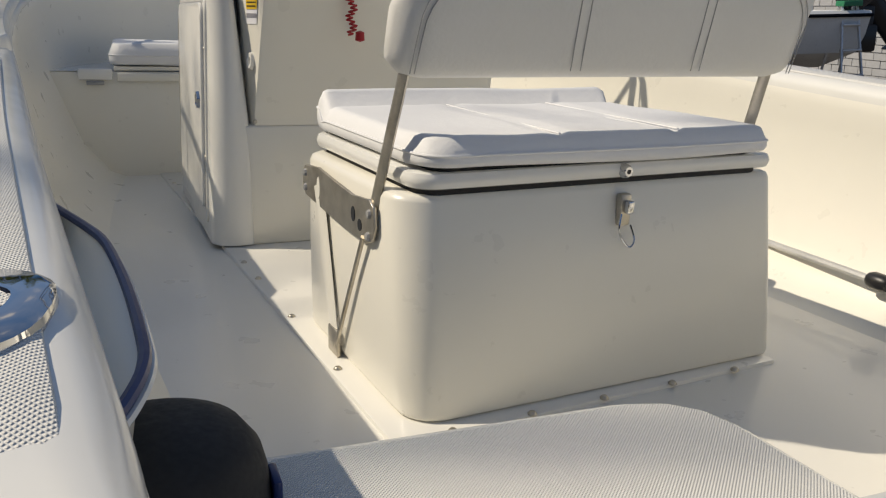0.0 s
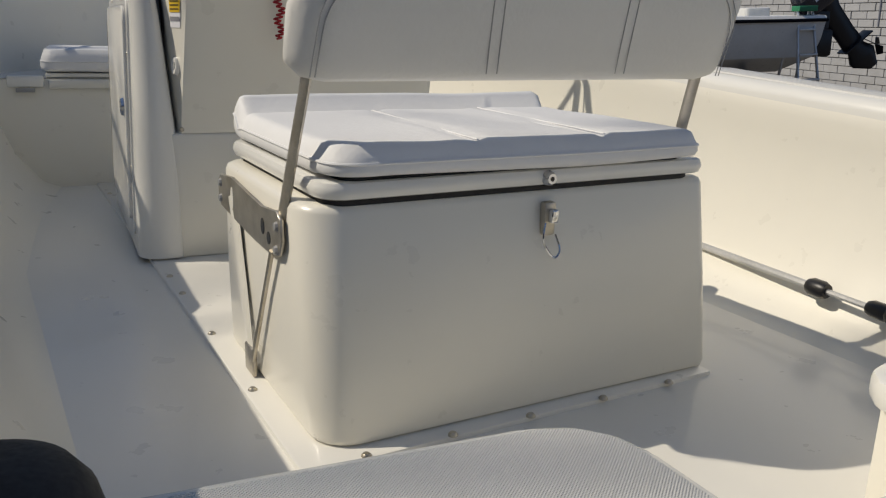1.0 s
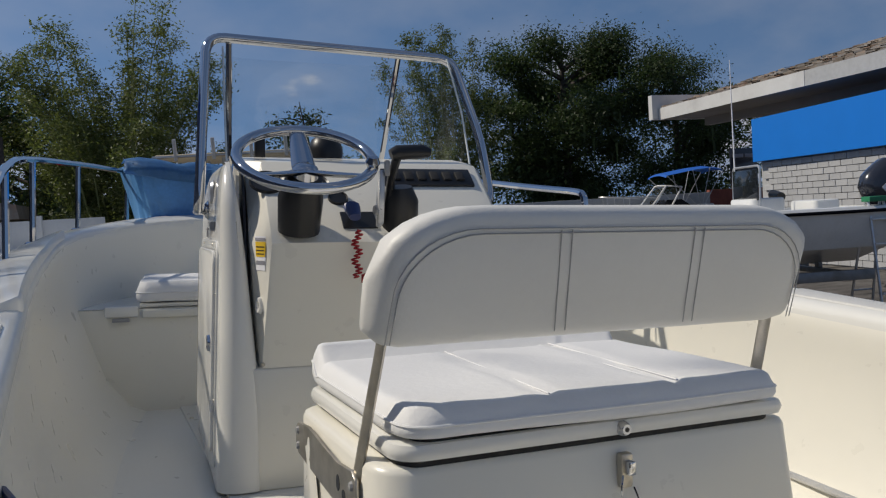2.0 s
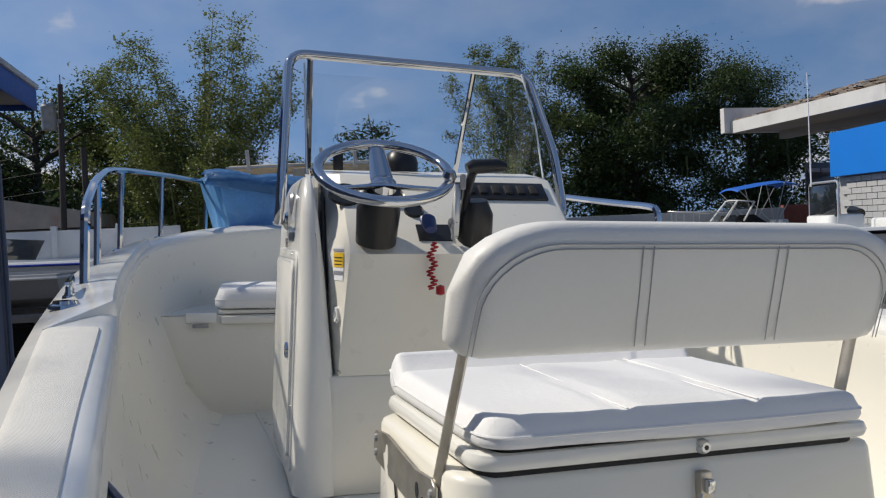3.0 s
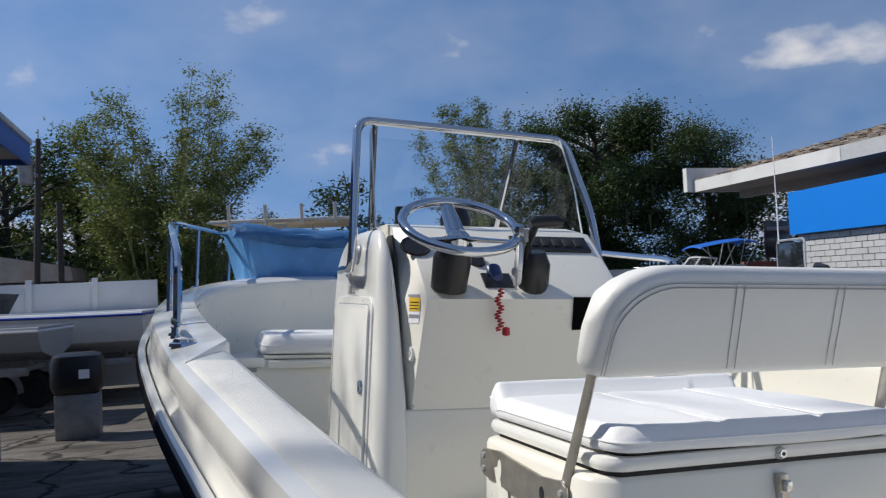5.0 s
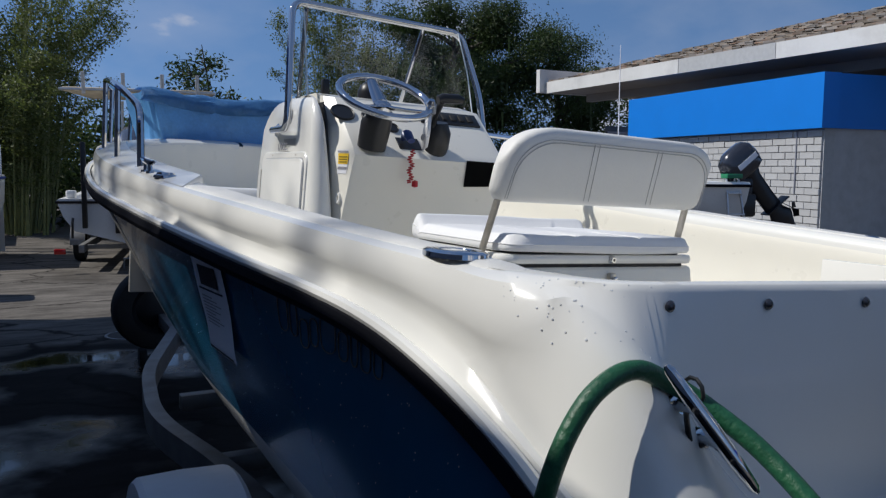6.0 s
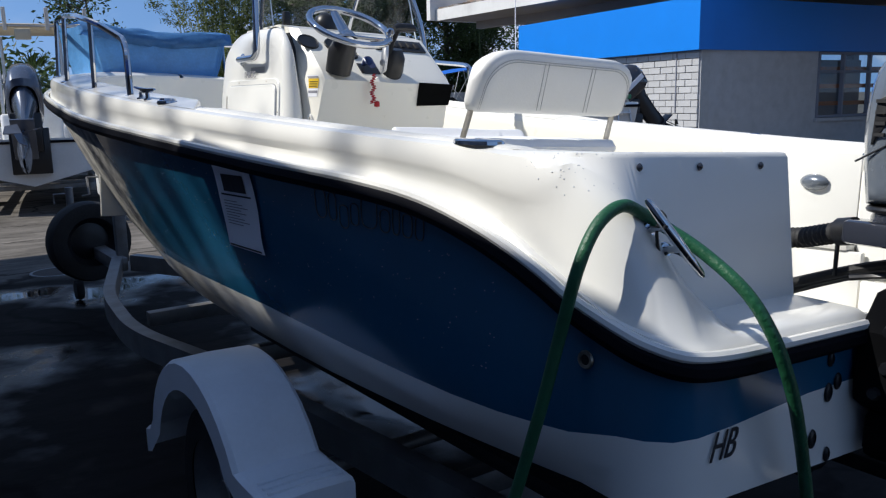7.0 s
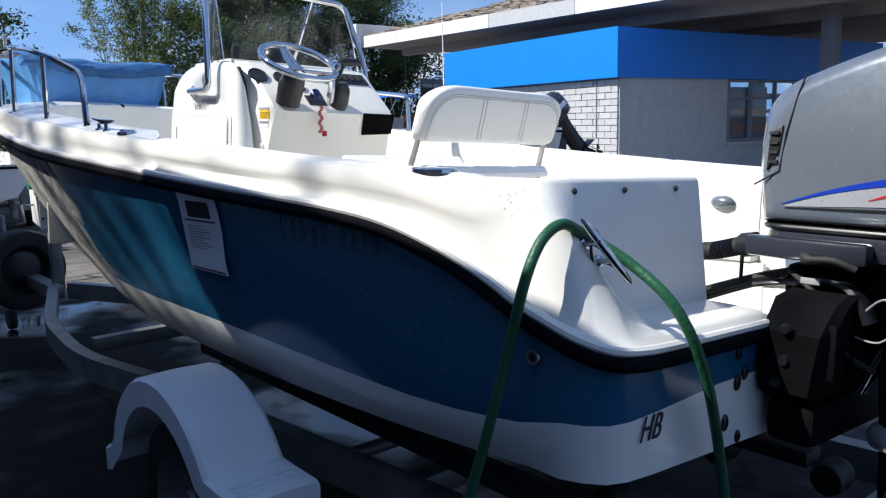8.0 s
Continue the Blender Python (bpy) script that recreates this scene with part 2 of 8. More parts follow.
SHINGLE = mat("shingle", (0.30, 0.25, 0.20), 0.95, var=0.3, scale=3, stain=(0.33, 0.14, 0.07), stain_amt=0.8, bump=0.4, bscale=50)
def by_island(m, low, high, tint, amount):
    """Lets every separate piece of a joined mesh differ in value, some of them turning towards a second colour."""
    n, l = m.node_tree.nodes, m.node_tree.links
    p = n["Principled BSDF"]
    old = p.inputs["Base Color"].links[0].from_socket
    g = n.new("ShaderNodeNewGeometry")
    mr = n.new("ShaderNodeMapRange"); mr.inputs["To Min"].default_value, mr.inputs["To Max"].default_value = low, high
    l.new(g.outputs["Random Per Island"], mr.inputs["Value"])
    wn_n = n.new("ShaderNodeTexWhiteNoise"); wn_n.noise_dimensions = "1D"
    l.new(g.outputs["Random Per Island"], wn_n.inputs["W"])
    pw = n.new("ShaderNodeMath"); pw.operation = "POWER"; pw.inputs[1].default_value = 2.2
    l.new(wn_n.outputs["Value"], pw.inputs[0])
    am = n.new("ShaderNodeMath"); am.operation = "MULTIPLY"; am.inputs[1].default_value = amount
    l.new(pw.outputs[0], am.inputs[0])
    mx = n.new("ShaderNodeMixRGB"); mx.inputs[2].default_value = (*tint, 1)
    l.new(am.outputs[0], mx.inputs["Fac"]); l.new(old, mx.inputs[1])
    sc = n.new("ShaderNodeVectorMath"); sc.operation = "SCALE"
    l.new(mx.outputs[0], sc.inputs[0]); l.new(mr.outputs[0], sc.inputs["Scale"]); l.new(sc.outputs[0], p.inputs["Base Color"])
by_island(SHINGLE, 0.55, 1.35, (0.36, 0.35, 0.34), 0.9)
SOFFIT = mat("soffit", (0.34, 0.32, 0.31), 0.9, var=0.1, scale=1)
BRICK = mat("painted_brick", (0.46, 0.46, 0.46), 0.85, var=0.10, scale=5, vary=0.07, bump=0.5, bscale=60, stain=(0.3, 0.29, 0.27), stain_amt=0.3)
MORTAR = mat("mortar", (0.44, 0.44, 0.43), 0.95, var=0.1, scale=10)
BRICKRED = mat("red_paint_masonry", (0.22, 0.065, 0.045), 0.85, var=0.25, scale=3, bump=0.4, bscale=30)
ORANGE = mat("orange_rack", (0.6, 0.14, 0.02), 0.6)
BOATW = mat("old_white_gelcoat", (0.78, 0.78, 0.76), 0.3, var=0.06, scale=2, stain=(0.4, 0.37, 0.32), stain_amt=0.3)
BOATG = mat("grey_hull", (0.30, 0.31, 0.32), 0.3, var=0.06, scale=2)
LADDER = mat("aluminium", (0.62, 0.62, 0.62), 0.4, 0.8, var=0.1, scale=12)
GREEN = mat("ladder_green", (0.02, 0.20, 0.09), 0.5)
FENCE = mat("white_fence", (0.62, 0.63, 0.63), 0.7, var=0.1, scale=2)
CANVAS = mat("tan_canvas", (0.50, 0.42, 0.30), 0.85, var=0.1, scale=5)
LAMPRED = mat("red_lens", (0.45, 0.01, 0.01), 0.2, coat=0.5)


def ground_mat():
    """Worn concrete yard with standing water; round the boat, water and painted-in shade darken it."""
    m = mat("yard_concrete", (0.145, 0.133, 0.12), 0.85, var=0.34, scale=0.9, bump=0.35, bscale=9, stain=(0.05, 0.045, 0.04), stain_amt=0.75)
    n, l = m.node_tree.nodes, m.node_tree.links
    p = n["Principled BSDF"]
    tc = n.new("ShaderNodeTexCoord")
    no = n.new("ShaderNodeTexNoise"); no.inputs["Scale"].default_value = 0.55; no.inputs["Detail"].default_value = 6
    l.new(tc.outputs["Object"], no.inputs["Vector"])
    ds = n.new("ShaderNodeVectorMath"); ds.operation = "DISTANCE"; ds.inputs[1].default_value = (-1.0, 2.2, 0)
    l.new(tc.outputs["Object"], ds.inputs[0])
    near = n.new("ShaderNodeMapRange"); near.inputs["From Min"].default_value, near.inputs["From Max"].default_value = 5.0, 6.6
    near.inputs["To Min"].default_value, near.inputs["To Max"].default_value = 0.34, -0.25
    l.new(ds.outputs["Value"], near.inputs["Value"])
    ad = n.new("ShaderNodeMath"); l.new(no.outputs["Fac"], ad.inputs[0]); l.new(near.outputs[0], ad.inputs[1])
    wet_shade = n.new("ShaderNodeMapRange"); wet_shade.inputs["From Min"].default_value, wet_shade.inputs["From Max"].default_value = 0.55, 0.75
    l.new(ad.outputs[0], wet_shade.inputs["Value"])
    pud = n.new("ShaderNodeMapRange"); pud.inputs["From Min"].default_value, pud.inputs["From Max"].default_value = 0.83, 0.92
    l.new(ad.outputs[0], pud.inputs["Value"])
    old = p.inputs["Base Color"].links[0].from_socket
    sp = n.new("ShaderNodeMapRange"); sp.inputs["To Min"].default_value, sp.inputs["To Max"].default_value = 0.08, 0.5
    l.new(pud.outputs[0], sp.inputs["Value"]); l.new(sp.outputs[0], p.inputs["Specular IOR Level"])
    # multiplies the soaked area almost to black, painting in shade beside the boat
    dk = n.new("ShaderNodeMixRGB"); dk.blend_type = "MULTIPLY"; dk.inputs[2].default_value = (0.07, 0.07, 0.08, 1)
    wob = n.new("ShaderNodeTexNoise"); wob.inputs["Scale"].default_value, wob.inputs["Detail"].default_value = 1.3, 6
    l.new(tc.outputs["Object"], wob.inputs["Vector"])
    wv = n.new("ShaderNodeVectorMath"); wv.operation = "MULTIPLY_ADD"; wv.inputs[1].default_value = (1.1, 1.1, 0)
    l.new(wob.outputs["Color"], wv.inputs[0]); l.new(tc.outputs["Object"], wv.inputs[2])
    vo = n.new("ShaderNodeTexVoronoi"); vo.feature = "DISTANCE_TO_EDGE"; vo.inputs["Scale"].default_value = 0.55
    l.new(wv.outputs[0], vo.inputs["Vector"])
    ck = n.new("ShaderNodeMapRange"); ck.inputs["From Min"].default_value, ck.inputs["From Max"].default_value = 0.004, 0.02
    ck.inputs["To Min"].default_value = 0.25
    l.new(vo.outputs["Distance"], ck.inputs["Value"])
    st_ = n.new("ShaderNodeTexNoise"); st_.inputs["Scale"].default_value, st_.inputs["Detail"].default_value, st_.inputs["Roughness"].default_value = 2.2, 10, 0.7
    mpp = n.new("ShaderNodeMapping"); mpp.inputs["Scale"].default_value = (0.5, 2.2, 1)
    l.new(tc.outputs["Object"], mpp.inputs["Vector"]); l.new(mpp.outputs[0], st_.inputs["Vector"])
    sr_ = n.new("ShaderNodeMapRange"); sr_.inputs["From Min"].default_value, sr_.inputs["From Max"].default_value = 0.36, 0.60
    sr_.inputs["To Min"].default_value, sr_.inputs["To Max"].default_value = 0.55, 1.15
    l.new(st_.outputs["Fac"], sr_.inputs["Value"])
    cm = n.new("ShaderNodeMath"); cm.operation = "MULTIPLY"; l.new(ck.outputs[0], cm.inputs[0]); l.new(sr_.outputs[0], cm.inputs[1])
    cs = n.new("ShaderNodeVectorMath"); cs.operation = "SCALE"; l.new(old, cs.inputs[0]); l.new(cm.outputs[0], cs.inputs["Scale"])
    old = cs.outputs[0]
    l.new(wet_shade.outputs[0], dk.inputs["Fac"]); l.new(old, dk.inputs[1]); l.new(dk.outputs[0], p.inputs["Base Color"])
    ro = n.new("ShaderNodeMapRange"); ro.inputs["To Min"].default_value, ro.inputs["To Max"].default_value = 0.9, 0.75
    l.new(wet_shade.outputs[0], ro.inputs["Value"])
    r2 = n.new("ShaderNodeMixRGB"); r2.inputs[2].default_value = (0.04, 0.04, 0.04, 1)
    l.new(pud.outputs[0], r2.inputs["Fac"]); l.new(ro.outputs[0], r2.inputs[1]); l.new(r2.outputs[0], p.inputs["Roughness"])
    bp = p.inputs["Normal"].links[0].from_node
    inv = n.new("ShaderNodeMapRange"); inv.inputs["To Min"].default_value, inv.inputs["To Max"].default_value = 0.4, 0.02
    l.new(pud.outputs[0], inv.inputs["Value"]); l.new(inv.outputs[0], bp.inputs["Strength"])
    return m


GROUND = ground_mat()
WATER = mat("water_beads", (0.68, 0.70, 0.72), 0.05, var=0.0, spec=0.9, coat=1.0)


def worn_hull():
    """Teal gelcoat that has weathered to flaking grey towards the stem."""
    m = mat("hull_blue", (0.013, 0.098, 0.192), 0.2, var=0.10, scale=2.2, coat=0.25, bump=0.02, bscale=30)
    n, l = m.node_tree.nodes, m.node_tree.links
    p = n["Principled BSDF"]
    tc = n.new("ShaderNodeTexCoord")
    sp = n.new("ShaderNodeSeparateXYZ"); l.new(tc.outputs["Object"], sp.inputs[0])
    no = n.new("ShaderNodeTexNoise"); no.inputs["Scale"].default_value, no.inputs["Detail"].default_value = 5.0, 9
    l.new(tc.outputs["Object"], no.inputs["Vector"])
    ma = n.new("ShaderNodeMath"); ma.operation = "MULTIPLY_ADD"; ma.inputs[1].default_value = 0.7
    l.new(no.outputs["Fac"], ma.inputs[0]); l.new(sp.outputs["Y"], ma.inputs[2])
    mr = n.new("ShaderNodeMapRange")
    mr.inputs["From Min"].default_value, mr.inputs["From Max"].default_value = WEAR_AT, WEAR_AT + 0.09
    l.new(ma.outputs[0], mr.inputs["Value"])
    gr = n.new("ShaderNodeTexNoise"); gr.inputs["Scale"].default_value, gr.inputs["Detail"].default_value = 16, 8
    l.new(tc.outputs["Object"], gr.inputs["Vector"])
    ramp = n.new("ShaderNodeValToRGB")
    ramp.color_ramp.elements[0].position, ramp.color_ramp.elements[0].color = 0.38, (0.22, 0.22, 0.21, 1)
    ramp.color_ramp.elements[1].position, ramp.color_ramp.elements[1].color = 0.58, (0.52, 0.50, 0.46, 1)
    l.new(gr.outputs["Fac"], ramp.inputs["Fac"])
    mx = n.new("ShaderNodeMixRGB")
    old = p.inputs["Base Color"].links[0].from_socket
    l.new(mr.outputs[0], mx.inputs["Fac"]); l.new(old, mx.inputs[1]); l.new(ramp.outputs[0], mx.inputs[2])
    l.new(mx.outputs[0], p.inputs["Base Color"])
    ro = n.new("ShaderNodeMapRange"); ro.inputs["To Min"].default_value, ro.inputs["To Max"].default_value = 0.2, 0.8
    l.new(mr.outputs[0], ro.inputs["Value"]); l.new(ro.outputs[0], p.inputs["Roughness"])
    ct = n.new("ShaderNodeMapRange"); ct.inputs["To Min"].default_value, ct.inputs["To Max"].default_value = 0.25, 0.0
    l.new(mr.outputs[0], ct.inputs["Value"]); l.new(ct.outputs[0], p.inputs["Coat Weight"])
    return m


WEAR_AT = 0.62
BLUE = worn_hull()

# ---- building blocks ----
BOAT = Matrix.Translation((0, 1.4, 1.39)) @ pose(0, 0, 0, -4.2, 0, 0) @ pose(0, 0, 0, 0, 3.0, 0) @ pose(0, 0, 0, 4.2, 0, 0) @ Matrix.Translation((0, -1.4, -1.22))


def mid(y):
    """The boat's centre line in boat coordinates."""
    return -0.03 - 0.10 * (y - 1.4)


def S(x, y, z):
    """A point given athwart from the centre line."""
    return Vector((x + mid(y), y, z))


def thing(name, label, category, base=(0, 0, 0), frame_m=None, group="", kind=""):
    ob = new(name)
    ob.empty_display_size = 0.1
    ob.matrix_world = (frame_m if frame_m is not None else Matrix()) @ Matrix.Translation(base)
    ob["base"] = tuple(base)
    return tagged(ob, label, category, group, kind)


def base_of(ob):
    while ob is not None:
        if "base" in ob:
            return Vector(ob["base"])
        ob = ob.parent
    return Vector((0, 0, 0))


def finish(bm, smooth=True, angle=40):
    bmesh.ops.recalc_face_normals(bm, faces=bm.faces)
    if smooth:
        lim = radians(angle)
        for f in bm.faces:
            f.smooth = True
        for e in bm.edges:
            if len(e.link_faces) != 2 or e.calc_face_angle(0) > lim:
                e.smooth = False


def part(name, bm, material, parent=None, label="", smooth=True, angle=40, recalc=True):
    """Links a bmesh as one mesh object under a thing or part; its points are in the thing's own coordinates."""
    if recalc:
        finish(bm, smooth, angle)
    off = base_of(parent) if parent is not None else Vector((0, 0, 0))
    if off.length:
        bmesh.ops.translate(bm, verts=bm.verts, vec=-off)
    me = bpy.data.meshes.new(name)
    bm.to_mesh(me); bm.free()
    for mm in (material if isinstance(material, (list, tuple)) else [material]):
        me.materials.append(mm)
    ob = new(name, me)
    if parent is not None:
        ob.parent = parent
    if label:
        tagged(ob, label)
    return ob


def box(x0, x1, y0, y1, z0, z1, bev=0.0, seg=2, bm=None, m=None):
    own = bmesh.new()
    v = [own.verts.new((x, y, z)) for z in (z0, z1) for y in (y0, y1) for x in (x0, x1)]
    for q in ((0, 2, 3, 1), (4, 5, 7, 6), (0, 1, 5, 4), (2, 6, 7, 3), (0, 4, 6, 2), (1, 3, 7, 5)):
        own.faces.new([v[k] for k in q])
    if bev:
        bmesh.ops.bevel(own, geom=own.edges[:], offset=bev, segments=seg, affect="EDGES", profile=0.5)
    if m is not None:
        own.transform(m)
    return own if bm is None else merge(bm, own)


def merge(bm, other):
    tmp = bpy.data.meshes.new("tmp")
    other.to_mesh(tmp); other.free()
    bm.from_mesh(tmp); bpy.data.meshes.remove(tmp)
    return bm


def curve(pts, n=8, closed=False):
    """A smooth line through points."""
    P = [Vector(p) for p in pts]
    out = []
    N = len(P)
    for i in range(N if closed else N - 1):
        a, b, c, d = (P[(i - 1) % N], P[i], P[(i + 1) % N], P[(i + 2) % N]) if closed else (P[max(i - 1, 0)], P[i], P[i + 1], P[min(i + 2, N - 1)])
        for k in range(n):
            t = k / n
            out.append(0.5 * ((2 * b) + (c - a) * t + (2 * a - 5 * b + 4 * c - d) * t * t + (3 * b - a - 3 * c + d) * t ** 3))
    if not closed:
        out.append(P[-1])
    return out


def rounded(pts, r=0.05, n=5):
    """A polyline with its corners rounded."""
    P = [Vector(p) for p in pts]
    out = [P[0]]
    for a, b, c in zip(P, P[1:], P[2:]):
        u, w = (a - b), (c - b)
        k = min(r, u.length * 0.45, w.length * 0.45)
        s, e = b + u.normalized() * k, b + w.normalized() * k
        for i in range(n + 1):
            t = i / n
            out.append(s * (1 - t) ** 2 + b * 2 * t * (1 - t) + e * t * t)
    out.append(P[-1])
    return out


def tube(pts, r, seg=10, closed=False, bm=None, flat=1.0, caps=True):
    """A round bar along points; r a number or one for each point; flat squeezes it."""
    own = bm if bm is not None else bmesh.new()
    P = [Vector(p) for p in pts]
    N = len(P)
    rings, up = [], None
    for i, p in enumerate(P):
        t = (P[(i + 1) % N] - P[i - 1]) if closed else (P[min(i + 1, N - 1)] - P[max(i - 1, 0)])
        t.normalize()
        if up is None:
            up = t.cross(Vector((0, 0, 1)) if abs(t.z) < 0.9 else Vector((1, 0, 0))).normalized()
        up = (up - t * up.dot(t)).normalized()
        side = t.cross(up)
        rad = r[i] if isinstance(r, (list, tuple)) else r
        rings.append([own.verts.new(p + up * (rad * math.cos(a)) + side * (rad * flat * math.sin(a))) for a in (2 * math.pi * k / seg for k in range(seg))])
    for i in range(N if closed else N - 1):
        A, B = rings[i], rings[(i + 1) % N]
        for k in range(seg):
            own.faces.new((A[k], A[(k + 1) % seg], B[(k + 1) % seg], B[k]))
    if not closed and caps:
        own.faces.new(rings[0]); own.faces.new(rings[-1][::-1])
    return own


def sheet(rows, bm=None, closed=False, wrap=False):
    """A skin over a grid of points."""
    own = bm if bm is not None else bmesh.new()
    V = [[own.verts.new(p) for p in row] for row in rows]
    for a, b in list(zip(V, V[1:])) + ([(V[-1], V[0])] if wrap else []):
        n = len(a)
        for k in range(n if closed else n - 1):
            q = (a[k], a[(k + 1) % n], b[(k + 1) % n], b[k])
            if len(set((round(v.co.x, 6), round(v.co.y, 6), round(v.co.z, 6)) for v in q)) > 2:
                own.faces.new(q)
    return own


def prism(poly, way, bm=None, bev=0.0, seg=2):
    """A flat outline pushed along a vector."""
    own = bmesh.new()
    w = Vector(way)
    a = [own.verts.new(p) for p in poly]
    b = [own.verts.new(Vector(p) + w) for p in poly]
    own.faces.new(a[::-1]); own.faces.new(b)
    for k in range(len(a)):
        own.faces.new((a[k], a[(k + 1) % len(a)], b[(k + 1) % len(a)], b[k]))
    if bev:
        bmesh.ops.bevel(own, geom=own.edges[:], offset=bev, segments=seg, affect="EDGES", profile=0.5)
    return own if bm is None else merge(bm, own)


def lathe(prof, m=None, n=20, bm=None):
    """A turned shape: pairs of radius and height."""
    own = bmesh.new()
    rows = [[(r * math.cos(2 * math.pi * k / n), r * math.sin(2 * math.pi * k / n), z) for k in range(n)] for r, z in prof]
    sheet(rows, own, closed=True)
    bmesh.ops.remove_doubles(own, verts=own.verts, dist=1e-6)
    if m is not None:
        own.transform(m)
    return own if bm is None else merge(bm, own)


def facing(at, way, roll=0):
    """A frame at a point whose z looks along way."""
    return Matrix.Translation(at) @ Vector(way).to_track_quat("Z", "Y").to_matrix().to_4x4() @ pose(0, 0, 0, 0, 0, roll)


def screw(at, way, r=0.006, parent=None, material=None):
    return part("screw", lathe([(0, r * 0.5), (r * 0.6, r * 0.45), (r, 0), (r, -0.002)], facing(at, way), 8), material or STEEL, parent)


def lerp(table, v):
    if v <= table[0][0]:
        return table[0][1]
    for (a, p), (b, q) in zip(table, table[1:]):
        if v <= b:
            return p + (q - p) * (v - a) / (b - a)
    return table[-1][1]


def smooth_table(table, v):
    """Piecewise cubic through a table of pairs."""
    xs = [t[0] for t in table]
    if v <= xs[0]:
        return table[0][1]
    if v >= xs[-1]:
        return table[-1][1]
    i = max(k for k in range(len(xs) - 1) if xs[k] <= v)
    def slope(k):
        a, b = max(k - 1, 0), min(k + 1, len(xs) - 1)
        return (table[b][1] - table[a][1]) / (xs[b] - xs[a])
    h = xs[i + 1] - xs[i]
    t = (v - xs[i]) / h
    p, q = table[i][1], table[i + 1][1]
    return (2 * t ** 3 - 3 * t * t + 1) * p + (t ** 3 - 2 * t * t + t) * h * slope(i) + (3 * t * t - 2 * t ** 3) * q + (t ** 3 - t * t) * h * slope(i + 1)


# ---- the boat: hull and deck moulding ----
HB = [(0.20, 0.903), (0.5, 0.925), (1, 0.960), (1.5, 0.989), (2, 1.018), (2.5, 1.030), (3, 1.028), (3.5, 0.975), (4, 0.88), (4.5, 0.74), (5, 0.555), (5.3, 0.38), (5.5, 0.19), (5.58, 0.0)]
RAIL = [(2, 0.95), (3, 0.955), (3.5, 0.92), (4, 0.83), (4.5, 0.69), (5, 0.51), (5.3, 0.34)]
ZR = [(0.20, 0.905), (0.26, 0.928), (0.35, 0.962), (0.44, 1.013), (0.61, 1.089), (0.8, 1.145), (1.0, 1.173), (1.52, 1.206), (2.0, 1.24), (2.7, 1.29), (3.0, 1.317), (3.5, 1.37), (4.0, 1.41), (5.58, 1.53)]
ZT = [(0.2, 1.275), (0.75, 1.285), (1.5, 1.325), (2.35, 1.380), (3.3, 1.458), (4.0, 1.515), (5.58, 1.61)]
HBI = [(0.5, 0.800), (1.0, 0.818), (1.35, 0.830), (2, 0.845), (2.6, 0.86), (3.3, 0.84), (3.6, 0.80), (3.9, 0.70), (4.2, 0.50), (4.4, 0.25), (4.47, 0.0)]
BOOT = [(0.20, 0.903), (0.65, 0.905), (1.06, 0.898), (1.77, 0.845), (2.5, 0.78), (3.3, 0.64), (4.0, 0.42), (4.6, 0.15), (4.85, 0.0)]
BOOTZ = [(0.20, 0.743), (0.65, 0.703), (1.06, 0.708), (1.77, 0.72), (2.5, 0.72), (3.3, 0.715), (4.0, 0.68), (4.85, 0.64)]
CHINE = [(0.20, 0.875), (0.48, 0.86), (0.71, 0.85), (1.0, 0.825), (1.7, 0.75), (2.73, 0.58), (3.3, 0.47), (4.0, 0.25), (4.7, 0.0)]
CHINEZ = [(0.20, 0.617), (0.48, 0.60), (0.71, 0.588), (1.0, 0.572), (1.7, 0.545), (2.73, 0.51), (3.3, 0.50), (4.0, 0.50), (4.7, 0.53)]
KEELZ = [(0.20, 0.600), (0.8, 0.53), (2.0, 0.45), (3.2, 0.41), (4.0, 0.435), (4.6, 0.51), (4.85, 0.65), (5.0, 0.80), (5.3, 1.12), (5.58, 1.53)]
T_ = smooth_table


def hull_pts(y):
    hb, zr, keel = max(T_(HB, y), 0.0), T_(ZR, y), T_(KEELZ, y)
    bo, bz = max(T_(BOOT, y), 0.0), T_(BOOTZ, y)
    ch, cz = max(T_(CHINE, y), 0.0), T_(CHINEZ, y)
    if y > 4.85:
        bo, bz = 0.0, keel
    if y > 4.7:
        ch, cz = 0.0, min(keel, bz)
    return hb, zr, keel, bo, bz, ch, min(cz, bz)


def hull_half(y, z):
    """Half breadth of the topsides at a height."""
    hb, zr, keel, bo, bz, ch, cz = hull_pts(y)
    f = max(0.0, min(1.0, (z - bz) / max(zr - bz, 1e-6)))
    return bo + (hb - bo) * f ** (1.0 - 0.22 * max(0, min(1, (y - 2.5) / 1.5)))


def hull_row(y, side):
    hb, zr, keel, bo, bz, ch, cz = hull_pts(y)
    row = [S(0, y, keel), S(side * ch * 0.5, y, keel + (cz - keel) * 0.42), S(side * ch, y, cz), S(side * (bo * 0.5 + ch * 0.5 + 0.01 * (bo > 0)), y, (cz + bz) / 2)]
    return row + [S(side * hull_half(y, bz + (zr - bz) * k / 6), y, bz + (zr - bz) * k / 6) for k in range(7)]


def transom_boot(x):
    return 0.745 + 0.04 * max(0.0, min(1.0, (0.9 - x) / 0.5))


def transom_row(x, y, zr, side):
    """A column of the rounded quarter and the transom."""
    cz = 0.600 + 0.017 * (x / 0.903)
    bz = transom_boot(x)
    zs = [cz, cz, cz, (cz + bz) / 2] + [bz + (zr - bz) * k / 6 for k in range(7)]
    return [S(side * x, y, z) for z in zs]


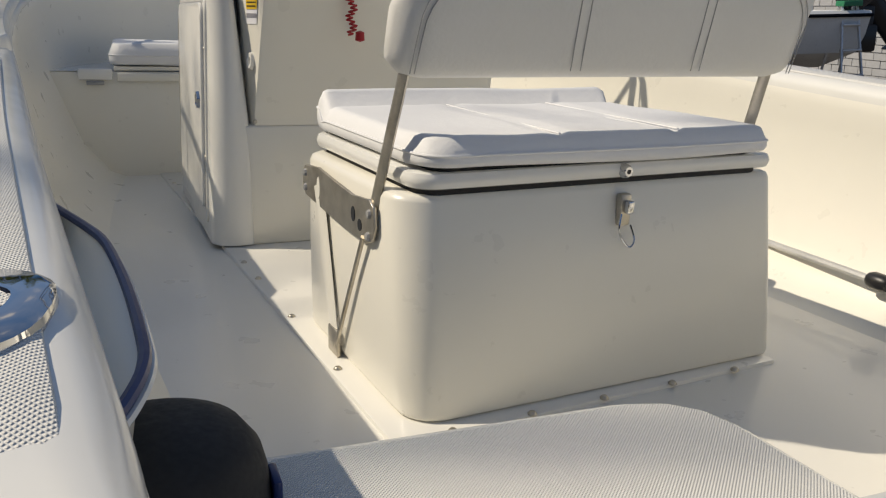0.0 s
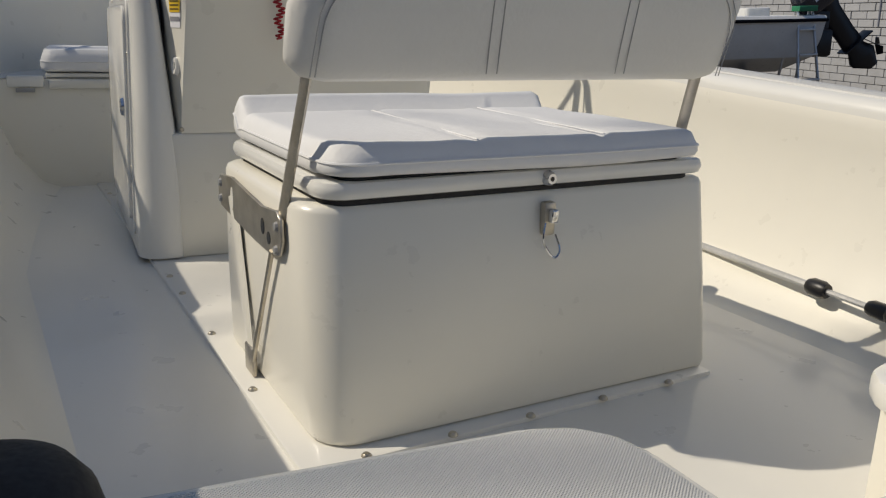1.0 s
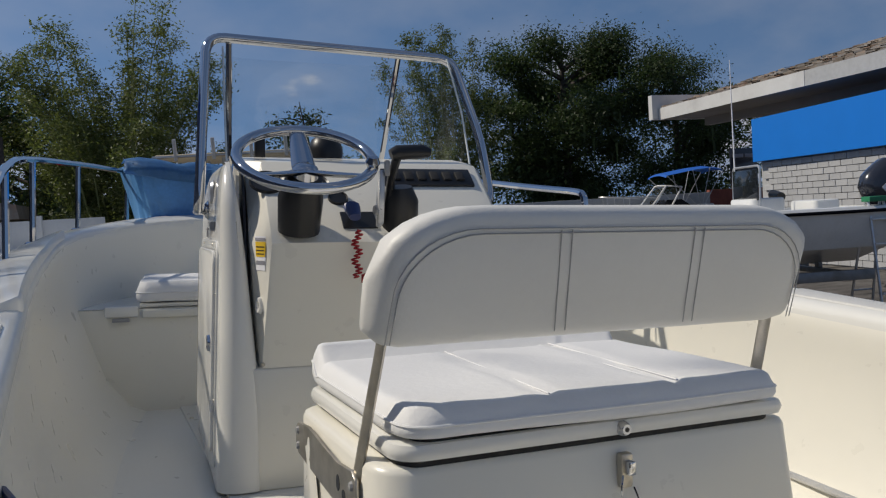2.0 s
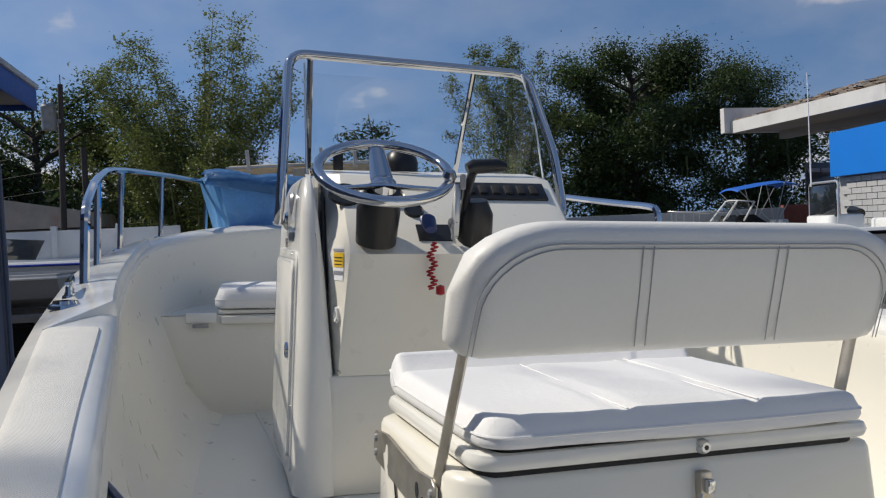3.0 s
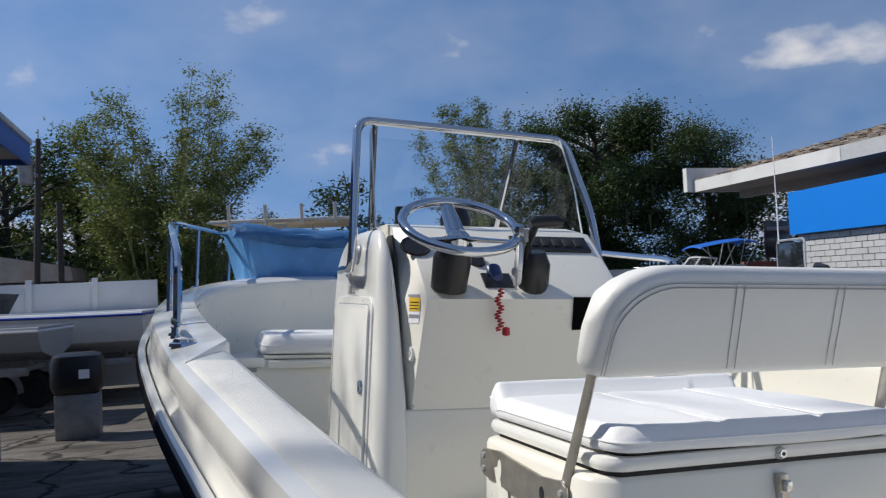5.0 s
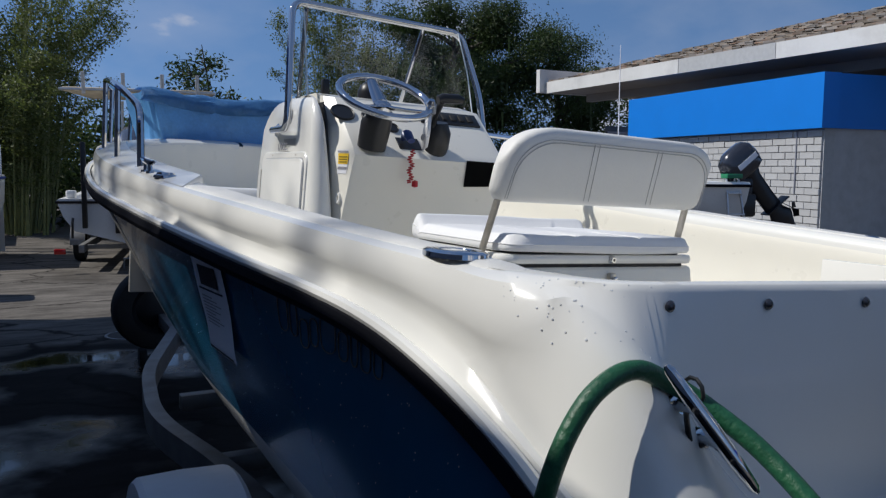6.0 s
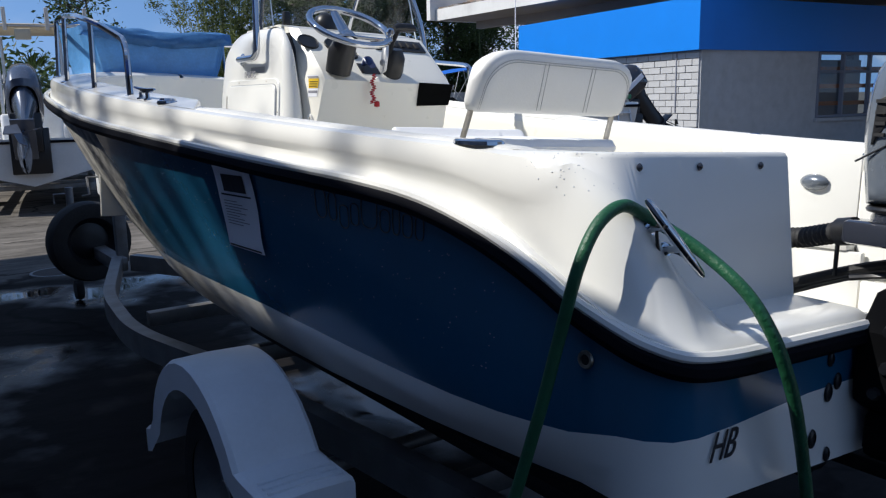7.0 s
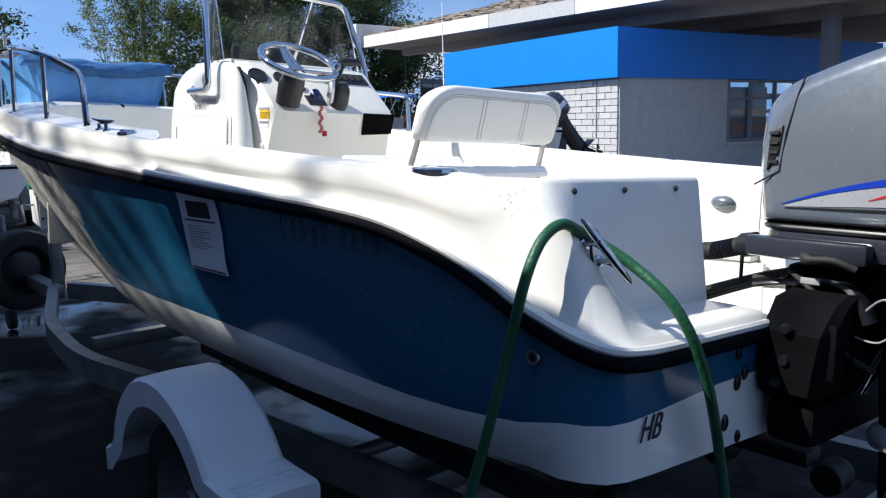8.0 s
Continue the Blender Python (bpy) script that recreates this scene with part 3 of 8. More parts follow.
boat = thing("boat", "white and teal-blue centre console motorboat standing on a trailer", "boat", (0, 2.6, 0.36), BOAT)
ys = [5.58, 5.54, 5.46, 5.36, 5.22, 5.05, 4.85, 4.7, 4.45, 4.2, 3.9, 3.6, 3.3, 3.0, 2.7, 2.4, 2.1, 1.8, 1.5, 1.2, 0.95, 0.78, 0.62, 0.5, 0.42]
QUARTER = [(0.899, 0.31, 0.945), (0.880, 0.26, 0.925), (0.848, 0.222, 0.912), (0.80, 0.205, 0.906), (0.71, 0.20, 0.903), (0.45, 0.20, 0.903), (0.225, 0.20, 0.903), (0.20, 0.20, 0.885), (0.0, 0.20, 0.885)]
bm = bmesh.new()
for side in (-1, 1):
    sheet([hull_row(y, side) for y in ys] + [transom_row(x, y, zr, side) for x, y, zr in QUARTER], bm)
bmesh.ops.remove_doubles(bm, verts=bm.verts, dist=1e-4)
for f in bm.faces:
    c = f.calc_center_median()
    f.material_index = 1 if c.z < (T_(BOOTZ, c.y) if c.y > 0.36 else transom_boot(abs(c.x - mid(c.y)))) - 0.004 and c.y < 4.86 else 0
hull = part("hull", bm, [BLUE, GEL], boat, "glossy teal-blue hull sides over a white bottom", angle=35)


def deck_row(T, R, I, zt, zr, w, sole_x, down):
    """One section of the deck moulding, from the rub rail over the gunwale to the cockpit sole."""
    plain = max(0.0, min(1.0, (T[1] - 1.9) / 0.9))
    side = [(0, 0), (0.15, 0.10), (0.62, 0.24), (0.66, 0.38), (0.28, 0.52), (0.12, 0.60), (0.22, 0.82), (0.42, 0.95), (1, 1)]
    soft_side = [(0, 0), (0.05, 0.10), (0.26, 0.24), (0.33, 0.38), (0.28, 0.52), (0.24, 0.62), (0.36, 0.84), (0.55, 0.95), (1, 1)]
    side = [(a + (c - a) * plain, b + (d - b) * plain) for (a, b), (c, d) in zip(side, soft_side)]
    vc = 0.95 - 0.85 * max(0.0, (w - 0.22) / 0.78) ** 0.95
    lean = [(0.12 + 0.68 * f, 0.085 + (vc - 0.085) * (f + 0.55 * f * (1 - f))) for f in (0.30, 0.66, 0.94, 1.0)]
    wall = [(0, 0), (0.05, 0.06), (0.12, 0.085)] + lean + [(1, 0.975), (1.03, 1)]
    e = min(1.0, w / 0.24)
    e = e * e * (3 - 2 * e)
    out = []
    for (g0, v0), (g1, v1) in zip(side, wall):
        g, v = g0 + (g1 - g0) * e, v0 + (v1 - v0) * e
        out.append((R[0] + (T[0] - R[0]) * g, R[1] + (T[1] - R[1]) * g, zr + (zt - zr) * v))
    for f, dz in ((0.18, 0.002), (0.55, 0.003), (0.76, 0.002), (0.90, -0.005), (0.97, -0.014), (1.0, -0.026)):
        out.append((T[0] + (I[0] - T[0]) * f, T[1] + (I[1] - T[1]) * f, zt + dz))
    out.append((I[0], I[1], zt - 0.05))
    return out


def deck_side(sgn):
    rows = []
    for y in [5.575, 5.54, 5.46, 5.36, 5.22, 5.05, 4.9, 4.75, 4.5, 4.2, 3.9, 3.6, 3.3, 3.0, 2.7, 2.4, 2.1, 1.8, 1.5, 1.25, 1.05, 0.9, 0.75]:
        hb = T_(HB, y)
        yi = y if y < 3.3 else 3.3 + (y - 3.3) * 0.513
        hi = max(T_(HBI, yi), 0.0)
        shoulder = min(0.030, hb * 0.5)
        rows.append(deck_row((hb - shoulder, y), (hb, y), (hi, yi), T_(ZT, y), T_(ZR, y), 0.0, 0, 0.05))
    for T, R, I, w, zr in (((0.903, 0.64), (0.928, 0.56), (0.804, 0.63), 0.0, T_(ZR, 0.56)), ((0.889, 0.565), (0.919, 0.43), (0.804, 0.57), 0.12, T_(ZR, 0.43)),
                           ((0.860, 0.497), (0.902, 0.32), (0.80, 0.52), 0.23, T_(ZR, 0.32)), ((0.818, 0.443), (0.866, 0.245), (0.785, 0.49), 0.32, 0.918),
                           ((0.768, 0.426), (0.805, 0.207), (0.75, 0.475), 0.44, 0.906), ((0.730, 0.421), (0.770, 0.201), (0.725, 0.47), 0.58, 0.904), ((0.69, 0.420), (0.738, 0.20), (0.69, 0.47), 0.70, 0.903), ((0.635, 0.42), (0.695, 0.20), (0.635, 0.47), 0.84, 0.903), ((0.595, 0.42), (0.645, 0.20), (0.595, 0.47), 1.0, 0.903),
                           ((0.45, 0.42), (0.45, 0.20), (0.45, 0.47), 1.0, 0.903), ((0.225, 0.42), (0.225, 0.20), (0.225, 0.47), 1.0, 0.903)):
        rows.append(deck_row(T, R, I, 1.275, zr, w, 0, 0.02))
    tail = rows[-14:]
    cols = [curve([Vector(r[k]) for r in tail], 4) for k in range(len(tail[0]))]
    rows = rows[:-14] + [[c[i] for c in cols] for i in range(len(cols[0]))]
    return [[S(sgn * p[0], p[1], p[2]) for p in r] for r in rows]


bm = bmesh.new()
for sgn in (-1, 1):
    V = deck_side(sgn)
    if sgn < 0:
        PORT_SKIN = V
    sheet(V, bm)
    sheet([V[-1], [Vector((p.x, V[-1][-1].y, p.z)) for p in V[-1]]], bm)
deck = part("deck_moulding", bm, GEL, boat, "white gelcoat gunwales and stern quarters", angle=38)
# cockpit liner: one skin from the gunwale lip down to the sole, all round the bow
path = [(0.785, 0.47), (0.803, 0.56), (0.808, 0.70)] + [(T_(HBI, 0.8 + k * 0.2), 0.8 + k * 0.2) for k in range(14)] + [(T_(HBI, y), y) for y in (3.6, 3.75, 3.9, 4.05, 4.2, 4.32, 4.4, 4.45, 4.47)]
rows = []
for x, y in path:
    zt = T_(ZT, y if y < 3.3 else 3.3 + (y - 3.3) / 0.513)
    yb = min(y, 4.35)
    xb = min(max(x - 0.06, 0), max(hull_half(yb, 0.84) - 0.05, 0.0))
    rows.append([(x, y, zt - 0.036), (max(x - 0.006, 0), y, zt - 0.06), (max(x + 0.004, 0) if x else 0, y, zt - 0.10), (x + (xb - x) * 0.35, y, zt - 0.30), (x + (xb - x) * 0.8, yb, 0.97), (max(xb - 0.012, 0), yb, 0.91), (max(xb - 0.045, 0), yb, 0.868), (max(xb - 0.10, 0), yb, 0.846), (max(xb - 0.16, 0), yb, 0.838)])
full = [[S(-p[0], p[1], p[2]) for p in r] for r in rows] + [[S(p[0], p[1], p[2]) for p in r] for r in rows[::-1][1:]]
part("liner", sheet(full), LINER, boat, "cream moulded cockpit liner", angle=50)

# the textured walking surface on the gunwales
for sgn in (-1, 1):
    rows = []
    for k in range(37):
        y = 0.55 + k * 0.0396
        end = max(0.0, min(1.0, (y - 0.555) / 0.06))
        hb, hi = T_(HB, y), T_(HBI, y)
        zt = T_(ZT, y) if y > 0.75 else 1.275 + 0.010 * max(0.0, (y - 0.64) / 0.11)
        a, b = min(hb - 0.050, lerp([(0.46, 0.845), (0.53, 0.872), (0.62, 0.894), (0.75, 0.914), (0.9, 1.0)], y)), hi + 0.030
        rows.append([S(sgn * (a + (b - a) * f), y, zt + dz * end - 0.008 * (1 - end)) for f, dz in ((0, 0.0075), (0.5, 0.0085), (0.85, 0.0075), (0.97, 0.0055), (1, 0.0015))])
        rows[-1] = [S(sgn * (a + e * end - 0.02 * (1 - end)), y, zt + d - 0.006 * (1 - end)) for e, d in ((0.020, -0.008), (0.011, 0.003))] + rows[-1]
    part("nonslip_pad", sheet(rows), GRIP, boat, "white moulded diamond non-slip panel")

# rub rail with its white insert
def rub_line(sgn, out, dz):
    P = []
    for y in [5.58, 5.54, 5.46, 5.36, 5.22, 5.05, 4.85, 4.7, 4.45, 4.2, 3.9, 3.6, 3.3, 3.0, 2.7, 2.4, 2.1, 1.8, 1.5, 1.25, 1.05, 0.9, 0.78, 0.66, 0.56, 0.47, 0.40]:
        P.append(S(sgn * (T_(HB, y) + out * (1 if y < 5.5 else 0.3)), y + (out if y > 5.5 else 0), T_(ZR, y) + dz))
    for x, y, z in ((0.899, 0.31, 0.945), (0.880, 0.26, 0.925), (0.848, 0.222, 0.912), (0.80, 0.205, 0.906), (0.71, 0.20, 0.903), (0.6, 0.20, 0.903), (0.4, 0.20, 0.903), (0.235, 0.20, 0.903)):
        P.append(S(sgn * (x + out * (0.7 if x > 0.80 else 0)), y - out * (1 if x < 0.865 else 0.6), z + dz))
    return curve(P, 3)
for sgn in (-1, 1):
    part("rub_rail", tube(rub_line(sgn, 0.010, -0.018), 0.022, 8), RUB, boat, "black rubber rub rail")
    part("rub_rail_trim", tube(rub_line(sgn, 0.015, 0.008), 0.012, 8), GEL, boat, "white edge trim of the rub rail")

# cockpit sole and console plinth
rows = []
for k in range(30):
    y = 0.45 + k * 0.14
    h = max(0.02, min(T_(HBI, y) - 0.015, hull_half(y, 0.836) - 0.03))
    rows.append([S(h * f, y, 0.846) for f in (-1, -0.5, 0, 0.5, 1)])
part("sole", sheet(rows), SOLE, boat, "off-white moulded cockpit sole")
plinth = part("plinth", prism([S(-0.409, 1.263, 0.836), S(0.375, 1.353, 0.836), S(0.385, 3.70, 0.836), S(-0.412, 3.70, 0.836)], (0, 0, 0.018), bev=0.006), SOLE, boat, "screwed-down base flange under console and seat")
for y in (1.55, 1.83, 2.1, 2.24, 2.5, 2.9, 3.3, 3.62):
    screw(S(-0.395, y, 0.855), (0, 0, 1), 0.008, boat, OLDSTEEL)
for x, y in ((-0.33, 1.298), (-0.19, 1.312), (-0.05, 1.326), (0.095, 1.340), (0.24, 1.354)):
    screw((x, y - 0.018, 0.855), (0, 0, 1), 0.008, boat, OLDSTEEL)

# stern seats on both sides of the motor well
for sgn in (-1, 1):
    o = [(0.83, 0.475), (0.19, 0.475), (0.18, 0.88), (0.19, 0.925), (0.22, 0.957), (0.27, 0.972), (0.83, 0.98)]
    bm = prism([S(sgn * x, y, 1.0) for x, y in o], (0, 0, 0.04), bev=0.012)
    part("stern_seat", bm, GEL, boat, "white moulded stern seat lid")
    o = [(0.815, 0.49), (0.205, 0.49), (0.198, 0.88), (0.206, 0.915), (0.23, 0.94), (0.27, 0.952), (0.815, 0.958)]
    part("nonslip_pad", prism([S(sgn * x, y, 1.0405) for x, y in o], (0, 0, 0.003)), GRIP, boat)
    part("seat_front", prism([S(sgn * 0.81, 0.90, 0.837), S(sgn * 0.225, 0.90, 0.837), S(sgn * 0.225, 0.94, 0.837), S(sgn * 0.81, 0.94, 0.837)], (0, 0, 0.162), bev=0.004), LINER, boat)
    part("quarter_inner_wall", prism([S(sgn * 0.236, 0.462, 0.99), S(sgn * 0.825, 0.462, 0.99), S(sgn * 0.825, 0.474, 0.99), S(sgn * 0.236, 0.474, 0.99)], (0, 0, 0.255), bev=0.003), GEL, boat)
    part("well_side", prism([S(sgn * 0.20, 0.44, 0.84), S(sgn * 0.222, 0.44, 0.84), S(sgn * 0.222, 0.90, 0.84), S(sgn * 0.20, 0.90, 0.84)], (0, 0, 0.16), bev=0.004), GEL, boat)
    part("well_cheek", prism([S(sgn * 0.20, 0.21, 0.80), S(sgn * 0.222, 0.21, 0.80), S(sgn * 0.222, 0.438, 0.80), S(sgn * 0.20, 0.438, 0.80)], (0, 0, 0.125), bev=0.006), GEL, boat)
part("well_front", prism([S(-0.20, 0.72, 0.84), S(0.20, 0.72, 0.84), S(0.20, 0.78, 0.84), S(-0.20, 0.78, 0.84)], (0, 0, 0.165), bev=0.01), GEL, boat, "white splash-well bulkhead")
part("well_floor", prism([S(-0.20, 0.225, 0.80), S(0.20, 0.225, 0.80), S(0.20, 0.72, 0.84), S(-0.20, 0.72, 0.84)], (0, 0, 0.02)), GEL, boat)
part("transom_cap", prism([S(-0.22, 0.15, 0.885), S(0.22, 0.15, 0.885), S(0.22, 0.235, 0.885), S(-0.22, 0.235, 0.885)], (0, 0, 0.02), bev=0.005), GEL, boat, "worn transom cap in the motor cut-out")

# bow seat with its hatch
rows = []
for k in range(9):
    y = 3.52 + k * 0.115
    rows.append([S(max(T_(HBI, y) - 0.012, 0.02) * f, y, 1.235) for f in (-1, -0.6, 0, 0.6, 1)])
part("bow_seat_top", sheet(rows), GEL, boat, "white moulded bow seat")
part("bow_seat_front", prism([S(-0.80, 3.52, 0.837), S(0.80, 3.52, 0.837), S(0.80, 3.54, 0.837), S(-0.80, 3.54, 0.837)], (0, 0, 0.397), bev=0.006), LINER, boat)
part("hinge", box(-0.912, -0.795, 3.498, 3.521, 1.205, 1.245, 0.006), GEL, boat, "white moulded latch plate")
part("hinge_slot", box(-0.885, -0.825, 3.490, 3.50, 1.188, 1.203, 0.002), GREYPL, boat)
part("hatch_lip", prism([S(-0.54, 3.50, 1.20), S(0.54, 3.50, 1.20), S(0.54, 3.52, 1.20), S(-0.54, 3.52, 1.20)], (0, 0, 0.03), bev=0.004), LINER, boat)

# bow rails: each a bent tube on stanchions
def rail_at(y, sgn, z=None):
    return S(sgn * T_(RAIL, y), y, z if z is not None else T_(ZT, y))
for sgn in (-1, 1):
    if sgn < 0:
        heel, line_, posts = (2.62, 2.66, 1.62), ((2.95, 1.70), (3.3, 1.765), (3.7, 1.80), (4.1, 1.82), (4.5, 1.835), (4.85, 1.84), (5.15, 1.845)), ((3.08, 1.725), (3.62, 1.795), (4.3, 1.83), (5.0, 1.842))
    else:
        heel, line_, posts = (2.93, 2.95, 1.645), ((3.02, 1.655), (3.37, 1.69), (3.95, 1.758), (4.5, 1.805), (4.85, 1.83), (5.15, 1.845)), ((3.62, 1.72), (4.3, 1.79), (5.0, 1.837))
    P = [rail_at(heel[0], sgn), rail_at(heel[1], sgn, heel[2])] + [rail_at(y, sgn, z) for y, z in line_]
    P = P[:2] + curve(P[2:], 4)
    rail = part("bow_rail", tube(rounded(P, 0.06), 0.013, 8), STEEL, boat, "polished stainless bow rail")
    for y, h in posts:
        part("stanchion", tube([rail_at(y - 0.03, sgn), rail_at(y, sgn, h)], 0.011, 8), STEEL, rail)
    for y in [heel[0]] + [p[0] - 0.03 for p in posts[:3]]:
        part("rail_foot", lathe([(0, 0.008), (0.02, 0.008), (0.028, 0.002), (0.028, -0.004)], facing(rail_at(y, sgn), (0, 0, 1)), 14), STEEL, rail)
part("bow_rail_front", tube(curve([rail_at(5.15, -1, 1.845), S(-0.18, 5.5, 1.85), S(0.18, 5.5, 1.85), rail_at(5.15, 1, 1.845)], 5), 0.013, 8), STEEL, boat)

def cleat(at, along, up, size=0.2, parent=None):
    """A horn cleat: two feet, two posts and a tapered bar."""
    a, u = Vector(along).normalized(), Vector(up).normalized()
    bm = bmesh.new()
    tube([at - a * size * 0.5 + u * 0.042, at - a * size * 0.25 + u * 0.036, at + u * 0.034, at + a * size * 0.25 + u * 0.036, at + a * size * 0.5 + u * 0.042], [0.004, 0.009, 0.0105, 0.009, 0.004], 8, bm=bm)
    for s in (-0.17, 0.17):
        tube([at + a * size * s, at + a * size * s * 0.8 + u * 0.034], 0.008, 8, bm=bm)
        lathe([(0, 0.008), (0.014, 0.007), (0.016, 0)], facing(at + a * size * s, u), 10, bm=bm)
    return part("cleat", bm, STEEL, parent, "polished stainless mooring cleat")
cleat(S(-0.975, 2.43, T_(ZT, 2.43) + 0.004), (-0.12, 1, 0.06), (0, 0, 1), 0.19, boat)
cleat(S(0.975, 2.43, T_(ZT, 2.43) + 0.004), (0.0, 1, 0.06), (0, 0, 1), 0.19, boat)
# filler cap beside the cleat
part("filler_cap", lathe([(0, 0.014), (0.026, 0.014), (0.029, 0.007), (0.036, 0.004), (0.038, -0.004)], facing(S(-0.965, 2.24, T_(ZT, 2.24) + 0.008), (0, 0, 1)), 20), STEEL, boat, "chrome fuel filler cap")

# flush rod holder in the gunwale
def rod_holder(x, y, sgn):
    at = S(x, y, T_(ZT, y) + 0.0045)
    bm = bmesh.new()
    n = 28
    prof = []
    for rx_, ry_, z in ((0.022, 0.022, -0.05), (0.024, 0.024, 0.0), (0.027, 0.029, 0.006), (0.042, 0.060, 0.006), (0.048, 0.068, 0.002), (0.049, 0.069, -0.006)):
        prof.append([(rx_ * math.copysign(abs(math.cos(a)) ** 0.8, math.cos(a)), ry_ * math.copysign(abs(math.sin(a)) ** 0.8, math.sin(a)), z) for a in (2 * math.pi * k / n for k in range(n))])
    sheet(prof, bm, closed=True)
    bm.transform(Matrix.Translation(at) @ pose(0, 0, 0, 0, 0, sgn * 6))
    ob = part("rod_holder", bm, STEEL, boat, "chrome flush rod holder")
    # black disc near the rim paints the shade inside the tube
    part("rod_socket_shade", lathe([(0, 0.0026), (0.0245, 0.0026), (0.0245, -0.03)], Matrix.Translation(at), 16), VOID, ob)
    return ob
rod_holder(-0.880, 0.735, -1)
rod_holder(0.880, 0.735, 1)
# grab loop on the far gunwale
part("grab_loop", tube(rounded([(0.88, 1.15, 1.24), (0.86, 1.17, 1.31), (0.87, 1.25, 1.31), (0.89, 1.27, 1.25)], 0.03), 0.009, 8), STEEL, boat)

# quarter details: screws, cleat, thru-hull, vent
for x in (-0.747, -0.557, -0.338):
    part("snap_screw", lathe([(0, 0.006), (0.005, 0.005), (0.008, 0.002), (0.009, 0)], facing(S(x, 0.415, 1.248), (0, -1, 0)), 12), DARKCOWL, boat)
for x in (0.747, 0.557, 0.338):
    part("snap_screw", lathe([(0, 0.006), (0.005, 0.005), (0.008, 0.002), (0.009, 0)], facing(S(x, 0.415, 1.248), (0, -1, 0)), 12), DARKCOWL, boat)
def big_cleat():
    """The long stern cleat: a tapered bar on two posts with round feet, tied with dark cord."""
    a, b = Vector((-0.786, 0.300, 1.198)), Vector((-0.688, 0.236, 1.054))
    bar = [a.lerp(b, f) for f in (0, 0.04, 0.25, 0.5, 0.75, 0.96, 1)]
    ob = part("cleat", tube(bar, [0.003, 0.007, 0.0095, 0.0105, 0.0095, 0.007, 0.003], 10), STEEL, boat, "long polished stainless stern cleat")
    back = Vector((0.030, 0.066, -0.012))
    for f in (0.36, 0.64):
        p = a.lerp(b, f)
        part("post", tube([p, p + back * 0.5, p + back], [0.007, 0.0065, 0.009], 8), STEEL, ob)
        part("foot", lathe([(0, 0.006), (0.013, 0.005), (0.016, 0)], facing(p + back, (-0.35, -0.9, 0.2)), 12), STEEL, ob)
    p, q = a.lerp(b, 0.34), a.lerp(b, 0.66)
    part("cord", tube(curve([p + Vector((-0.012, -0.012, 0)), p + back * 0.5, a.lerp(b, 0.5) + back * 0.8 + Vector((0, 0, -0.03)), q + back * 0.7, q + Vector((0.0, -0.012, -0.012))], 5), 0.0035, 6), BLACK, ob, "thin dark cord")
    return ob
big_cleat()
dr = part("drain", lathe([(0.010, -0.01), (0.011, 0.004), (0.017, 0.005), (0.019, 0.0)], facing(S(-hull_half(0.378, 0.882) - 0.001, 0.378, 0.882), (-1, -0.08, 0.0)), 18), OLDSTEEL, boat, "thru-hull drain fitting")
part("drain_hole", lathe([(0, 0.002), (0.0118, 0.002)], facing(S(-hull_half(0.378, 0.882) - 0.001, 0.378, 0.882), (-1, -0.08, 0.0)), 14), BLACK, dr)
part("clam_vent", lathe([(0, 0.02), (0.02, 0.017), (0.034, 0.008), (0.038, 0)], Matrix.Translation(S(0.224, 0.60, 1.185)) @ pose(0, 0, 0, 0, -90, 0) @ Matrix.Diagonal((0.62, 1.15, 1.1, 1)), 18), COWL, boat, "grey oval vent cover")
# starboard quarter wall towards the well
part("quarter_end", prism([S(0.227, 0.476, 0.99), S(0.237, 0.476, 0.99), S(0.237, 0.90, 0.99), S(0.227, 0.90, 0.99)], (0, 0, 0.283), bev=0.003), GEL, boat)

# port side pocket: a moulded bin whose rim carries blue trim
line = curve([(-0.868, 1.44, 1.203), (-0.845, 1.38, 1.203), (-0.805, 1.27, 1.202), (-0.783, 1.19, 1.202), (-0.764, 1.05, 1.20), (-0.753, 0.915, 1.20), (-0.752, 0.85, 1.20), (-0.764, 0.79, 1.20), (-0.785, 0.735, 1.20), (-0.81, 0.70, 1.20)], 5)
part("pocket_rim", tube(line, 0.0052, 8), NAVY, boat, "dark blue trim round the side pocket")
part("pocket_bead", tube([p + Vector((0.005, 0, -0.0065)) for p in line], 0.0035, 6), GEL, boat)
part("pocket_top", sheet([[p + Vector((-0.004, 0, -0.004)) for p in line], [Vector((p.x * 0.5 - 0.42, p.y, 1.185)) for p in line], [Vector((min(p.x, -0.835), p.y, 1.165)) for p in line]]), LINER, boat)
part("pocket_wall", sheet([[p + Vector((-0.002, 0, 0)) for p in line], [Vector((p.x - 0.012, p.y, 1.14)) for p in line], [Vector((min(p.x - 0.04, -0.84), p.y, 1.02)) for p in line]]), LINER, boat)

